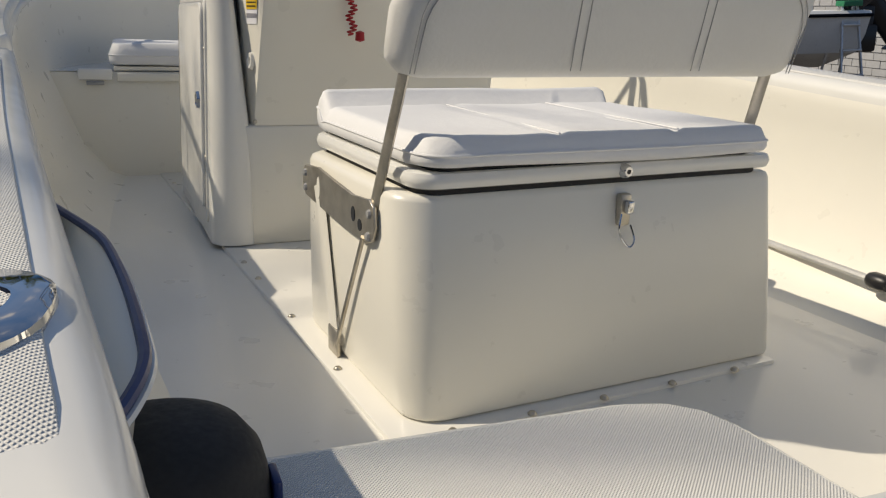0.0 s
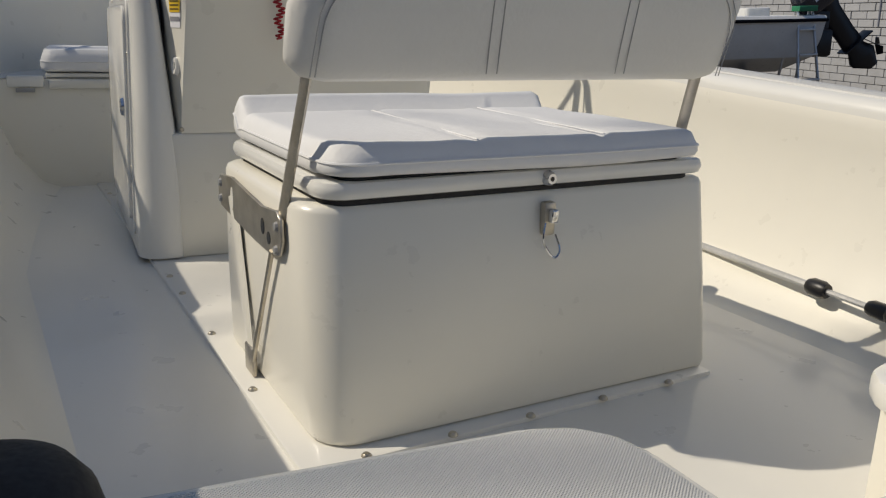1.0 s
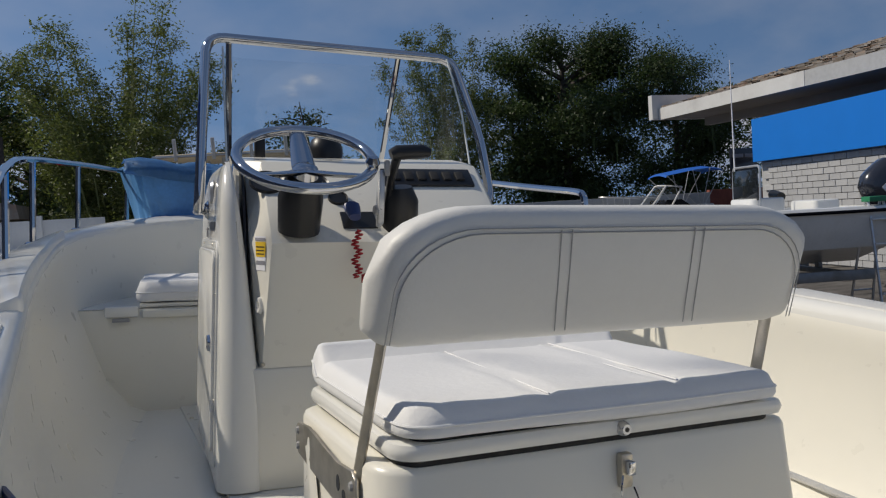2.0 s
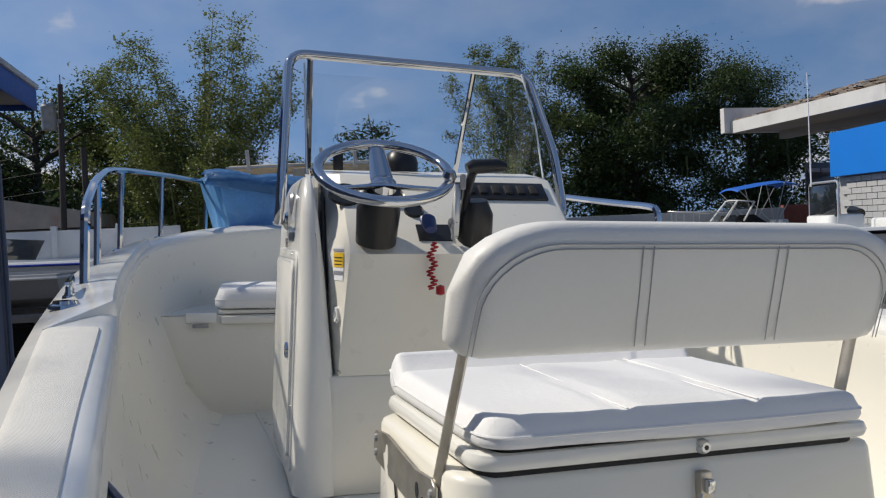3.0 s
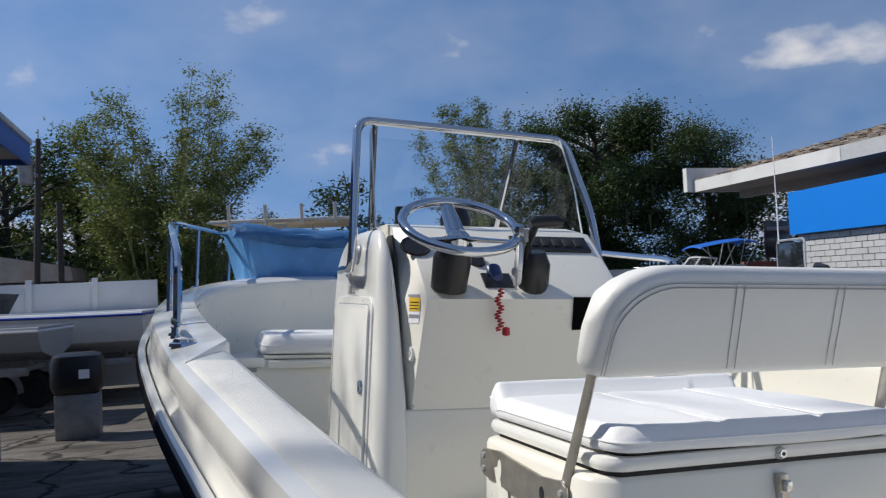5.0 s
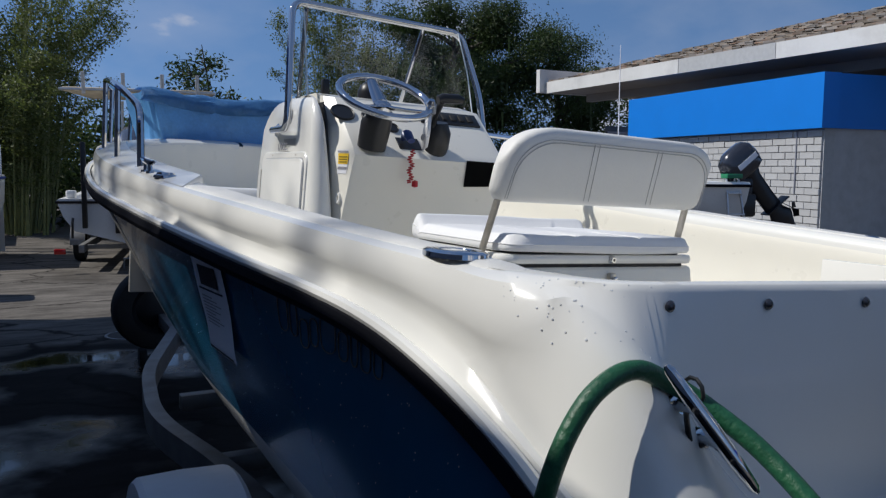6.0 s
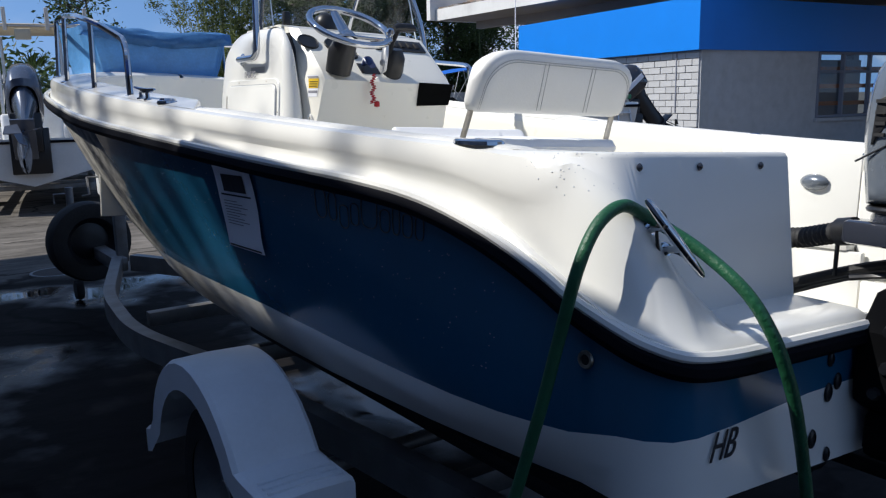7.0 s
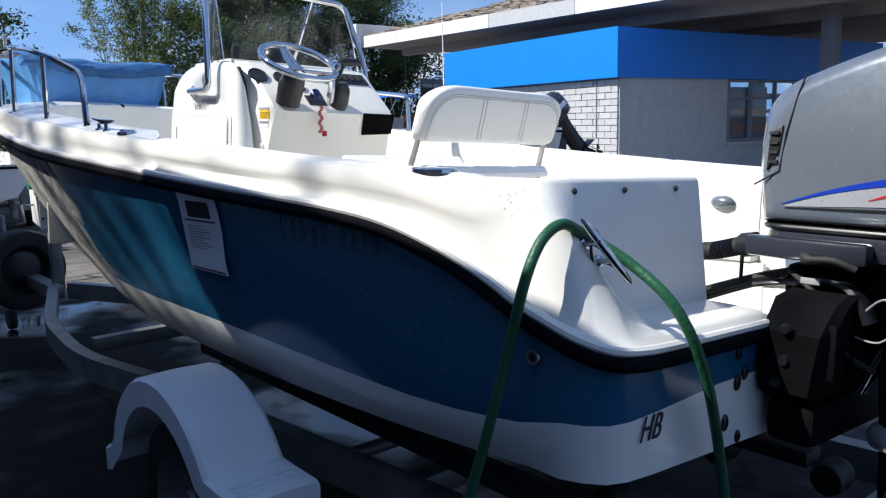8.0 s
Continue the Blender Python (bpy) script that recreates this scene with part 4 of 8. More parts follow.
# raised foredeck with its slanting aft edge
for sgn in (-1, 1):
    rows = []
    for k in range(31):
        y = 1.985 + (k * 0.0235 if k < 10 else 0.235 + (k - 10) * 0.085)
        yi = y if y < 3.3 else 3.3 + (y - 3.3) * 0.513
        hi, hb = T_(HBI, yi), T_(HB, y)
        b = hb - 0.034
        a = b - (b - hi - 0.004) * min(1.0, (y - 1.98) / 0.235)
        up = 0.021 * min(1.0, (y - 1.98) / 0.235)
        rows.append([S(sgn * (a + (b - a) * f), yi + (y - yi) * f, T_(ZT, y) + 0.002 + up * g) for f, g in ((0, -0.6), (0.02, 0.6), (0.07, 1), (0.35, 0.85), (0.7, 0.45), (1, 0))])
    part("foredeck_pad", sheet(rows), GEL, boat, "raised smooth foredeck panel", angle=50)

# lettering band on the hull, as plain strokes
def hull_x(y, z):
    return -hull_half(y, z)
def on_hull(y, z, out=0.003):
    return S(hull_x(y, z) - out, y, z)
letters = tagged(new("lettering"), "faded raised name strokes along the hull side")
letters.parent = boat
letters["base"] = tuple(base_of(boat))
yy = 1.275
for k, (w, h) in enumerate(((0.050, 0.080), (0.036, 0.074), (0.040, 0.060), (0.036, 0.056), (0.064, 0.084), (0.038, 0.056), (0.026, 0.074), (0.036, 0.056), (0.030, 0.056))):
    z0 = 1.062 + (yy - 1.0) * 0.035 - (0.014 if k == 2 else 0.0)
    ring = [(0.08, 0.12), (0.02, 0.5), (0.08, 0.9), (0.5, 1.0), (0.92, 0.9), (0.98, 0.5), (0.92, 0.12), (0.5, 0.0)]
    part("stroke", tube(curve([on_hull(yy - a * w - 0.10 * b * h, z0 + b * h, 0.0015) for a, b in ring], 3, True), 0.0014, 5, True), BRONZE, letters)
    yy -= w + 0.010

# registration paper taped to the hull
def paper():
    ob = thing("paper_notice", "printed white paper notice taped to the blue hull", "paper", (-1.1, 1.7, 1.1), BOAT)
    rows, n = [], 14
    def at(u, v, out=0.006):
        y = 1.82 - 0.225 * u + (0.05 - 0.035 * u) * v - 0.01 * math.sin(v * 6.3)
        z = 1.188 - 0.272 * v
        return on_hull(y, z, out + 0.012 * (0.5 + 0.5 * math.sin(v * 7 + u)) * v)
    rows = [[at(i / 6, j / n) for i in range(7)] for j in range(n + 1)]
    part("sheet", sheet(rows), PAPER, ob)
    def bar(name, u0, u1, v0, v1, m, lab=""):
        part(name, sheet([[at(u0 + (u1 - u0) * i / 4, v0 + (v1 - v0) * j / 4, 0.0085) for i in range(5)] for j in range(5)]), m, ob, lab)
    bar("photo", 0.2, 0.8, 0.11, 0.31, INK, "dark printed photo block")
    bar("rule", 0.10, 0.90, 0.34, 0.36, INK)
    for k in range(9):
        bar("text_line", 0.14, 0.5 + 0.32 * ((k * 7) % 5) / 5, 0.42 + k * 0.035, 0.43 + k * 0.035, GREYINK)
    bar("footer", 0.05, 0.95, 0.965, 0.985, INK)
    return ob
paper()

# beads of rain water left on the quarter, the gunwale and the hull side
def beads():
    rnd = random.Random(31)
    bm = bmesh.new()
    def bead(c, n, r):
        m = facing(c, n)
        top = bm.verts.new(m @ Vector((0, 0, r * 0.55)))
        ring = [bm.verts.new(m @ Vector((r * math.cos(k * 1.0472), r * math.sin(k * 1.0472), 0))) for k in range(6)]
        midr = [bm.verts.new(m @ Vector((r * 0.7 * math.cos(k * 1.0472), r * 0.7 * math.sin(k * 1.0472), r * 0.42))) for k in range(6)]
        for k in range(6):
            bm.faces.new((ring[k], ring[(k + 1) % 6], midr[(k + 1) % 6], midr[k])); bm.faces.new((midr[k], midr[(k + 1) % 6], top))
    cells = []
    for r0, r1 in zip(PORT_SKIN, PORT_SKIN[1:]):
        for k in range(3, len(r0) - 7):
            c = (r0[k] + r0[k + 1] + r1[k] + r1[k + 1]) / 4
            if -0.86 < c.x < -0.70 and c.y < 0.56 and 1.19 < c.z < 1.272:
                cells.append((r0[k], r0[k + 1], r1[k], r1[k + 1]))
    for _ in range(55 if cells else 0):
        p00, p01, p10, p11 = rnd.choice(cells)
        u, v = rnd.random(), rnd.random()
        n_ = (p11 - p00).cross(p10 - p01)
        if n_.length < 1e-6:
            continue
        n_.normalize()
        if n_.dot(Vector((-0.6, -0.8, 0.3))) < 0:
            n_ = -n_
        if n_.dot(Vector((-0.57, -0.76, 0.3))) < 0.45:
            continue
        bead((p00 * (1 - v) + p01 * v) * (1 - u) + (p10 * (1 - v) + p11 * v) * u, n_, rnd.uniform(0.0008, 0.0019))
    for _ in range(260):
        y, z = rnd.uniform(0.6, 3.4), 0
        z = rnd.uniform(T_(BOOTZ, y) + 0.08, T_(ZR, y) - 0.06)
        bead(on_hull(y, z, 0.0005), (-1, 0, 0.1), rnd.uniform(0.0006, 0.0014))
    return bm
tagged(part("water_bead", beads(), WATER, boat), kind="stuff")
# ---- seat in the cockpit ----
def rbox(x0, x1, y0, y1, z0, z1, r, rz=None, n=6, bm=None, crown=0.0, corners=None):
    """A soft block: round corners in plan (each with a radius of its own if given) and rounded top and bottom edges."""
    rs = corners or (r, r, r, r)
    rz = rz if rz is not None else r * 0.5
    rows = []
    for dz, ins in [(0, rz), (rz * 0.3, rz * 0.3), (rz, 0), ((z1 - z0) * 0.5, -0.002), (z1 - z0 - rz, 0), (z1 - z0 - rz * 0.3, rz * 0.3), (z1 - z0, rz), (z1 - z0 + crown * 0.6, rz + 0.05), (z1 - z0 + crown, rz + 0.12)]:
        if ins > rz and not crown:
            continue
        ring = []
        for cx, cy, a0, r in ((x1 - rs[0], y1 - rs[0], 0, rs[0]), (x0 + rs[1], y1 - rs[1], 90, rs[1]), (x0 + rs[2], y0 + rs[2], 180, rs[2]), (x1 - rs[3], y0 + rs[3], 270, rs[3])):
            for k in range(n + 1):
                a = radians(a0 + 90 * k / n)
                rr = max(r - ins, 0.001)
                ox, oy = (ins - r if ins > r else 0), (ins - r if ins > r else 0)
                ring.append((cx + rr * math.cos(a) - math.copysign(ox, math.cos(radians(a0 + 45))), cy + rr * math.sin(a) - math.copysign(oy, math.sin(radians(a0 + 45))), z0 + dz))
        rows.append(ring)
    own = bmesh.new()
    sheet(rows, own, closed=True)
    own.verts.ensure_lookup_table()
    m = len(rows[0])
    own.faces.new([own.verts[k] for k in range(m)][::-1])
    own.faces.new([own.verts[k] for k in range(len(own.verts) - m, len(own.verts))])
    return own if bm is None else merge(bm, own)


SEAT = BOAT @ Matrix.Translation((0, 1.39, 0)) @ pose(0, 0, 0, 0, 0, 5.5) @ Matrix.Translation((0, -1.39, 0))
seat = thing("helm_seat", "cream cooler-style helm seat with white vinyl cushion and flip backrest", "boat seat", (-0.03, 1.6, 0.854), SEAT)
bm = rbox(-0.396, 0.352, 1.392, 1.86, 0.854, 1.198, 0.055, 0.012, corners=(0.03, 0.05, 0.062, 0.022))
for v in bm.verts:
    if v.co.y < 1.6:
        v.co.y -= 0.055 * (1.198 - v.co.z) / 0.344
part("box", bm, LINER, seat, "cream moulded seat box with rounded corners", angle=50)
part("lid", rbox(-0.374, 0.336, 1.384, 1.87, 1.206, 1.232, 0.035, 0.007, corners=(0.03, 0.035, 0.045, 0.016)), GEL, seat, "white lid of the seat box")
# near-black sheet stands in for the shade between box and lid
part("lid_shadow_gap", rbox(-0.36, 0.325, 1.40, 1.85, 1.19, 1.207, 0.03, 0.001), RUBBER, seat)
def soft_cushion(x0, x1, y0, y1, z0, z1, grooves=(), roll=0.0):
    """A padded block: puffy top that dips along its seams, soft round edges and a wavy lower rear edge."""
    nx, ny = 44, 26
    def edge(a, lo, hi, r):
        e = min(a - lo, hi - a) / r
        return 1.0 if e >= 1 else math.sqrt(max(0.0, 1 - (1 - max(e, 0)) ** 2))
    def span(lo, hi, n):
        out = []
        for k in range(n + 1):
            f = k / n
            out.append(lo + (hi - lo) * (0.5 - 0.5 * math.cos(math.pi * f)) * 0.55 + (hi - lo) * f * 0.45)
        return out
    def inset(x, y):
        """Pulls the corners in so that they are round in plan."""
        r = 0.05 if x < (x0 + x1) / 2 else 0.022
        cx, cy = max(x0 + r, min(x1 - r, x)), max(y0 + r, min(y1 - r, y))
        d = Vector((x - cx, y - cy))
        if abs(d.x) > 1e-6 and abs(d.y) > 1e-6:
            m = max(abs(d.x), abs(d.y))
            d = d.normalized() * m
        return cx + d.x, cy + d.y
    xs, ys_ = span(x0, x1, nx), span(y0, y1, ny)
    th = z1 - z0
    def height(x, y):
        h = edge(x, x0, x1, 0.018) * edge(y, y0, y1, 0.018)
        z = z0 + th * (0.62 + 0.38 * h)
        z += 0.004 * noise.noise(Vector((x * 6, y * 6, 1.3))) * h
        for g in grooves:
            d = abs(x - g - 0.012 - 0.05 * (y - y0))
            if y < y1 - 0.08:
                z -= (0.007 * math.exp(-(d / 0.010) ** 2) - 0.002 * math.exp(-(d / 0.05) ** 2)) * h
        if roll:
            d = (y - (y1 - 0.035)) / 0.034
            z += roll * math.sqrt(max(0, 1 - d * d)) - 0.006 * math.exp(-((y - (y1 - 0.075)) / 0.008) ** 2)
        return z
    top = [[(*inset(x, y), height(x, y)) for x in xs] for y in ys_]
    def low(x, y):
        return z0 + (0.006 * (0.5 + 0.5 * math.sin((x - x0) * 9 + 0.8)) if y < y0 + 0.06 else 0.002)
    bm = bmesh.new()
    sheet(top, bm)
    ring = [(x, ys_[0]) for x in xs] + [(xs[-1], y) for y in ys_[1:]] + [(x, ys_[-1]) for x in xs[-2::-1]] + [(xs[0], y) for y in ys_[-2:0:-1]]
    side_rows = []
    for f, out in ((1.0, 0.0), (0.75, 0.004), (0.35, 0.005), (0.08, 0.001), (0.0, -0.008)):
        row = []
        for x, y in ring:
            px, py = inset(x, y)
            c = Vector((px - (x0 + x1) / 2, py - (y0 + y1) / 2)).normalized()
            zt, zb = height(x, y), low(x, y)
            row.append((px + c.x * out, py + c.y * out, zb + (zt - zb) * f))
        side_rows.append(row)
    sheet(side_rows, bm, closed=True)
    bm.faces.new([bm.verts.new(p) for p in side_rows[-1]])
    bmesh.ops.remove_doubles(bm, verts=bm.verts, dist=5e-4)
    return bm, [(p[0], p[1], p[2]) for p in side_rows[1]]
bm, hem = soft_cushion(-0.362, 0.310, 1.372, 1.905, 1.234, 1.283, (-0.145, 0.095), 0.028)
cu = part("cushion", bm, CUSH, seat, "white vinyl seat cushion with stitched seams and a front roll", angle=75)
for x in (-0.145, 0.095):
    for dx in (-0.003, 0.019):
        part("stitching", tube([(x + dx + 0.05 * (y - 1.352), y, 1.2795 + (0.002 if dx > 0.01 else 0.0)) for y in (1.395, 1.5, 1.7, 1.835)], 0.0012, 4), CUSH, cu)
part("piping", tube(hem, 0.0024, 6, True), CUSH, cu, "piped seam round the cushion")
# dark sheet painted in for the shaded gap below the cushion
part("underside", rbox(-0.342, 0.295, 1.392, 1.885, 1.2305, 1.238, 0.03, 0.002), RUBBER, cu, "thin dark sheet standing in for shade under the cushion")

# backrest: a padded bolster on two flat posts
def bolster():
    rows = []
    n = 30
    x0, x1 = -0.412, 0.362
    lean = lambda z: 1.418 - (z - 1.37) * 0.30
    xs = [x0 + (x1 - x0) * k / n for k in range(n + 1)]
    for x in xs:
        e = min(x - x0, x1 - x) / 0.15
        e = max(0.0, min(1.0, e))
        top = 1.563 - 0.095 * (1 - math.sqrt(max(0, 1 - (1 - e) ** 2)))
        th = 0.075 * (0.30 + 0.70 * math.sqrt(max(0.0, 1 - (1 - min(1, e * 3.0)) ** 2)))
        bot = 1.366 + 0.026 * (1 - min(1, e * 3.2)) ** 2
        ring = []
        for k in range(18):
            a = 2 * math.pi * k / 18
            ca, sa = math.cos(a), math.sin(a)
            zz = (top + bot) / 2 + (top - bot) / 2 * math.copysign(abs(sa) ** 0.45, sa)
            ty = th / 2 * math.copysign(abs(ca) ** 0.55, ca) * (1 + 0.25 * (zz - bot) / 0.2)
            ring.append((x, lean(zz) + ty, zz))
        rows.append(ring)
    bm = sheet(rows, closed=True)
    bm.verts.ensure_lookup_table()
    bm.faces.new([bm.verts[k] for k in range(18)]); bm.faces.new([bm.verts[len(bm.verts) - 18 + k] for k in range(18)])
    return bm, lean
bm, lean = bolster()
br = part("backrest", bm, VINYL, seat, "cream-white padded vinyl backrest with stitched panels", angle=70)
def back_pt(x, z, d=0.0):
    return Vector((x, lean(z) - 0.0375 * (1 + 0.25 * (z - 1.366) / 0.2) - d, z))
for x in (-0.137, 0.100):
    for dx in (-0.009, 0.009):
        part("stitching", tube([back_pt(x + dx + (z - 1.55) * -0.12, z, 0.0002) for z in (1.378, 1.40, 1.43, 1.47, 1.50, 1.527)], 0.0011, 4), THREAD, br)
def outline(off):
    """The seam that runs in from the edge of the backrest."""
    x0, x1, top, bot, r = -0.412 + 0.026 + off, 0.362 - 0.026 - off, 1.530 - off, 1.374, 0.115
    P = [(x0 - 0.004, bot), (x0, (bot + top) / 2 - 0.02)]
    P += [(x0 + r - r * math.cos(radians(a)), top - 0.095 + 0.095 * math.sin(radians(a))) for a in range(10, 91, 10)]
    P += [(x0 + r + (x1 - x0 - 2 * r) * k / 12, top) for k in range(1, 12)]
    P += [(x1 - r + r * math.sin(radians(a)), top - 0.095 + 0.095 * math.cos(radians(a))) for a in range(0, 81, 10)]
    return P + [(x1, (bot + top) / 2 - 0.02), (x1 + 0.004, bot)]
for off in (0.0, 0.007):
    part("stitching", tube([back_pt(x, z, 0.0) for x, z in outline(off)], 0.0011, 4), THREAD, br)

for x, sgn in ((-0.401, -1), (0.345, 1)):
    tx = x + (0.022 if sgn < 0 else -0.012)
    post = part("post", tube(curve([(tx, 1.408, 1.42), (tx, 1.424, 1.37), (x + (tx - x) * 0.5, 1.455, 1.26), (x, 1.50, 1.12)], 3), 0.013, 8, flat=0.5), OLDSTEEL, seat, "flat weathered aluminium backrest post")
    if sgn > 0:
        continue
    # slotted pivot plate
    o = [(x, y, z) for y, z in ((1.815, 1.178), (1.832, 1.165), (1.832, 1.135), (1.815, 1.120), (1.70, 1.112), (1.60, 1.106), (1.50, 1.103), (1.475, 1.112), (1.463, 1.135), (1.468, 1.168), (1.485, 1.178), (1.56, 1.168), (1.65, 1.176), (1.74, 1.184))]
    pl = part("pivot_plate", prism(o, (sgn * 0.006, 0, 0), bev=0.0015, seg=1), OLDSTEEL, seat, "drilled aluminium pivot plate of the flip backrest")
    for y, z in ((1.812, 1.163), (1.812, 1.135), (1.488, 1.118), (1.484, 1.155)):
        part("bolt", lathe([(0, 0.005), (0.006, 0.004), (0.008, 0)], facing((x + sgn * 0.006, y, z), (sgn, 0, 0)), 8), GREYPL, pl)
    for y, z, w in ((1.735, 1.148, 0.020), (1.555, 1.140, 0.013), (1.525, 1.128, 0.010)):
        part("slot", lathe([(0, 0.0008), (0.009, 0.0008), (0.009, 0)], facing((x + sgn * 0.006, y, z), (sgn, 0, 0)) @ Matrix.Diagonal((1.0, w / 0.009, 1, 1)), 12), LINER if w > 0.015 else BLACK, pl)
    part("brace", tube([(x - 0.002, 1.75, 1.15), (x - 0.002, 1.70, 1.0), (x - 0.002, 1.662, 0.88)], [0.030, 0.026, 0.018], 8, flat=0.16), LINER, seat)
    part("rod", tube([(x + sgn * 0.006, 1.51, 1.112), (x + sgn * 0.006, 1.645, 0.875)], 0.0045, 6), OLDSTEEL, seat)
    part("foot_bracket", box(min(x, x + sgn * 0.008), max(x, x + sgn * 0.008), 1.635, 1.685, 0.855, 0.905, 0.003), OLDSTEEL, seat)

lk = part("lock", lathe([(0, 0.012), (0.008, 0.012), (0.0105, 0.008), (0.012, 0.0)], facing((0.0, 1.384, 1.218), (0, -1, 0)), 14), STEEL, seat, "chrome cylinder lock")
part("keyhole", lathe([(0, 0.0125), (0.004, 0.0125)], facing((0.0, 1.384, 1.218), (0, -1, 0)), 8), BLACK, lk)
la = part("latch", box(-0.012, 0.010, 1.370, 1.386, 1.128, 1.182, 0.004), OLDSTEEL, seat, "stainless draw latch hanging open")
part("hook", box(-0.007, 0.007, 1.358, 1.370, 1.150, 1.172, 0.003), STEEL, la)
part("wire_bail", tube(curve([(-0.011, 1.368, 1.15), (-0.017, 1.362, 1.12), (0.001, 1.358, 1.095), (0.015, 1.362, 1.105), (0.009, 1.368, 1.13)], 5), 0.0018, 5), STEEL, la)

# ---- centre console ----
con = thing("centre_console", "white moulded centre console with steering wheel and clear windshield", "boat console", (-0.14, 2.7, 0.854), BOAT)
# outline of the console from the side: y, z
SIDE = [(2.398, 1.172), (2.397, 1.20), (2.33, 1.43), (2.305, 1.495), (2.33, 1.525), (2.56, 1.715), (2.66, 1.735), (3.02, 1.735), (3.10, 1.68), (3.14, 1.50), (3.15, 1.17)]
def console_section(x, back, taper, dz):
    """Sections across the console; taper draws the aft corner out towards the port side at the bottom."""
    out = []
    for y, z in SIDE:
        f = max(0.0, min(1.0, (1.50 - z) / 0.31))
        out.append(Vector((x + taper * f, y + (back * (1 - 0.82 * f) if y < 2.54 else 0), z - (dz if z > 1.6 else 0))))
    return out
xs = [(-0.472, 0.125, 0.018, 0.0), (-0.428, 0.004, -0.020, 0.0), (-0.412, 0.0, -0.030, 0.0), (-0.14, 0.0, 0, 0.0), (0.16, 0.0, 0, 0.0), (0.195, 0.01, 0, 0.006), (0.207, 0.03, 0, 0.02)]
bm = sheet([console_section(*q) for q in xs], closed=True)
bm.verts.ensure_lookup_table()
n = len(SIDE)
bm.faces.new([bm.verts[k] for k in range(n)]); bm.faces.new([bm.verts[len(bm.verts) - n + k] for k in range(n)])
body = part("body", bm, LINER, con, "cream-white moulded console body", angle=28)
part("base", rbox(-0.52, 0.207, 2.397, 3.16, 0.854, 1.172, 0.065, 0.006), LINER, con, "cream lower part of the console", angle=50)
# port side pod: a thick rounded cheek standing proud of the console, leaning in towards its top
POD_AFT = [(0.858, 2.385), (1.05, 2.392), (1.2, 2.40), (1.45, 2.42), (1.60, 2.445), (1.66, 2.475), (1.70, 2.52), (1.715, 2.58)]
POD_FORE = [(0.858, 3.16), (1.45, 3.13), (1.60, 3.10), (1.66, 3.05), (1.70, 2.98), (1.715, 2.90)]
POD_SIDE = [(0.858, -0.568), (1.20, -0.557), (1.45, -0.548), (1.60, -0.542), (1.66, -0.536), (1.70, -0.526), (1.715, -0.510)]
def pod_side(y, z, out=0.0):
    """A point on the outer face of the pod."""
    return Vector((lerp(POD_SIDE, z) - 0.045 * (y - 2.5) - out, y, z))
def pod_inner(z):
    return -0.486 + (0.075 * (1.5 - max(z, 1.15)) if z < 1.5 else -0.11 * (z - 1.5))
def pod():
    rows = []
    for z in (0.858, 1.0, 1.15, 1.3, 1.45, 1.55, 1.60, 1.64, 1.67, 1.69, 1.703, 1.711, 1.715):
        ya, yf, xi = lerp(POD_AFT, z), lerp(POD_FORE, z), pod_inner(z)
        xo = lerp(POD_SIDE, z)
        r = min(0.055, (xi - xo) * 0.75)
        ring = [Vector((xi, yf, z)), Vector((xi, ya + 0.014, z)), Vector((xi - 0.004, ya + 0.004, z)), Vector((xi - 0.014, ya, z))]
        ring += [Vector((xo + r - r * math.sin(radians(a)), ya + r - r * math.cos(radians(a)), z)) for a in range(0, 91, 15)]
        ring += [pod_side(2.6, z), pod_side(2.8, z), pod_side(yf - 0.05, z), pod_side(yf - 0.015, z, -0.012), pod_side(yf, z, -0.04)]
        rows.append(ring)
    bm = sheet(rows, closed=True)
    bm.verts.ensure_lookup_table()
    m = len(rows[0])
    bm.faces.new([bm.verts[len(bm.verts) - m + k] for k in range(m)])
    return bm
part("side_pod", pod(), GEL, con, "white moulded side pod of the console", angle=50)
part("side_gap", prism([(-0.478, y, z) for y, z in ((2.455, 1.17), (2.45, 1.45), (2.48, 1.62), (2.53, 1.69), (2.60, 1.69), (2.60, 1.17))], (-0.006, 0, 0)), BLACK, con)
def pod_plate(y0, y1, z0, z1, r, out, thick, n=5):
    """A plate with round corners lying on the side of the pod."""
    ring = []
    for cy, cz, a0 in ((y1 - r, z1 - r, 0), (y0 + r, z1 - r, 90), (y0 + r * 0.5, z0 + r * 0.5, 180), (y1 - r * 0.5, z0 + r * 0.5, 270)):
        q = r if a0 < 180 else r * 0.5
        ring += [(cy + q * math.cos(radians(a0 + 90 * k / n)), cz + q * math.sin(radians(a0 + 90 * k / n))) for k in range(n + 1)]
    cy, cz = (y0 + y1) / 2, (z0 + z1) / 2
    rows = [[pod_side(cy + (y - cy) * g, cz + (z - cz) * g, o) for y, z in ring] for g, o in ((1.0, out), (1.0, out + thick * 0.7), (0.992, out + thick))]
    bm = sheet(rows, closed=True)
    bm.verts.ensure_lookup_table()
    m = len(ring)
    bm.faces.new([bm.verts[len(bm.verts) - m + k] for k in range(m)])
    return bm
part("door_surround", pod_plate(2.478, 3.02, 0.90, 1.500, 0.05, -0.002, 0.009), GEL, con, "white moulded surround of the side hatch")
part("door_gap", pod_plate(2.497, 2.996, 0.936, 1.478, 0.038, 0.006, 0.002), GREYPL, con)
door = part("side_door", pod_plate(2.501, 2.992, 0.940, 1.474, 0.036, 0.007, 0.008), GEL, con, "white hinged side hatch")
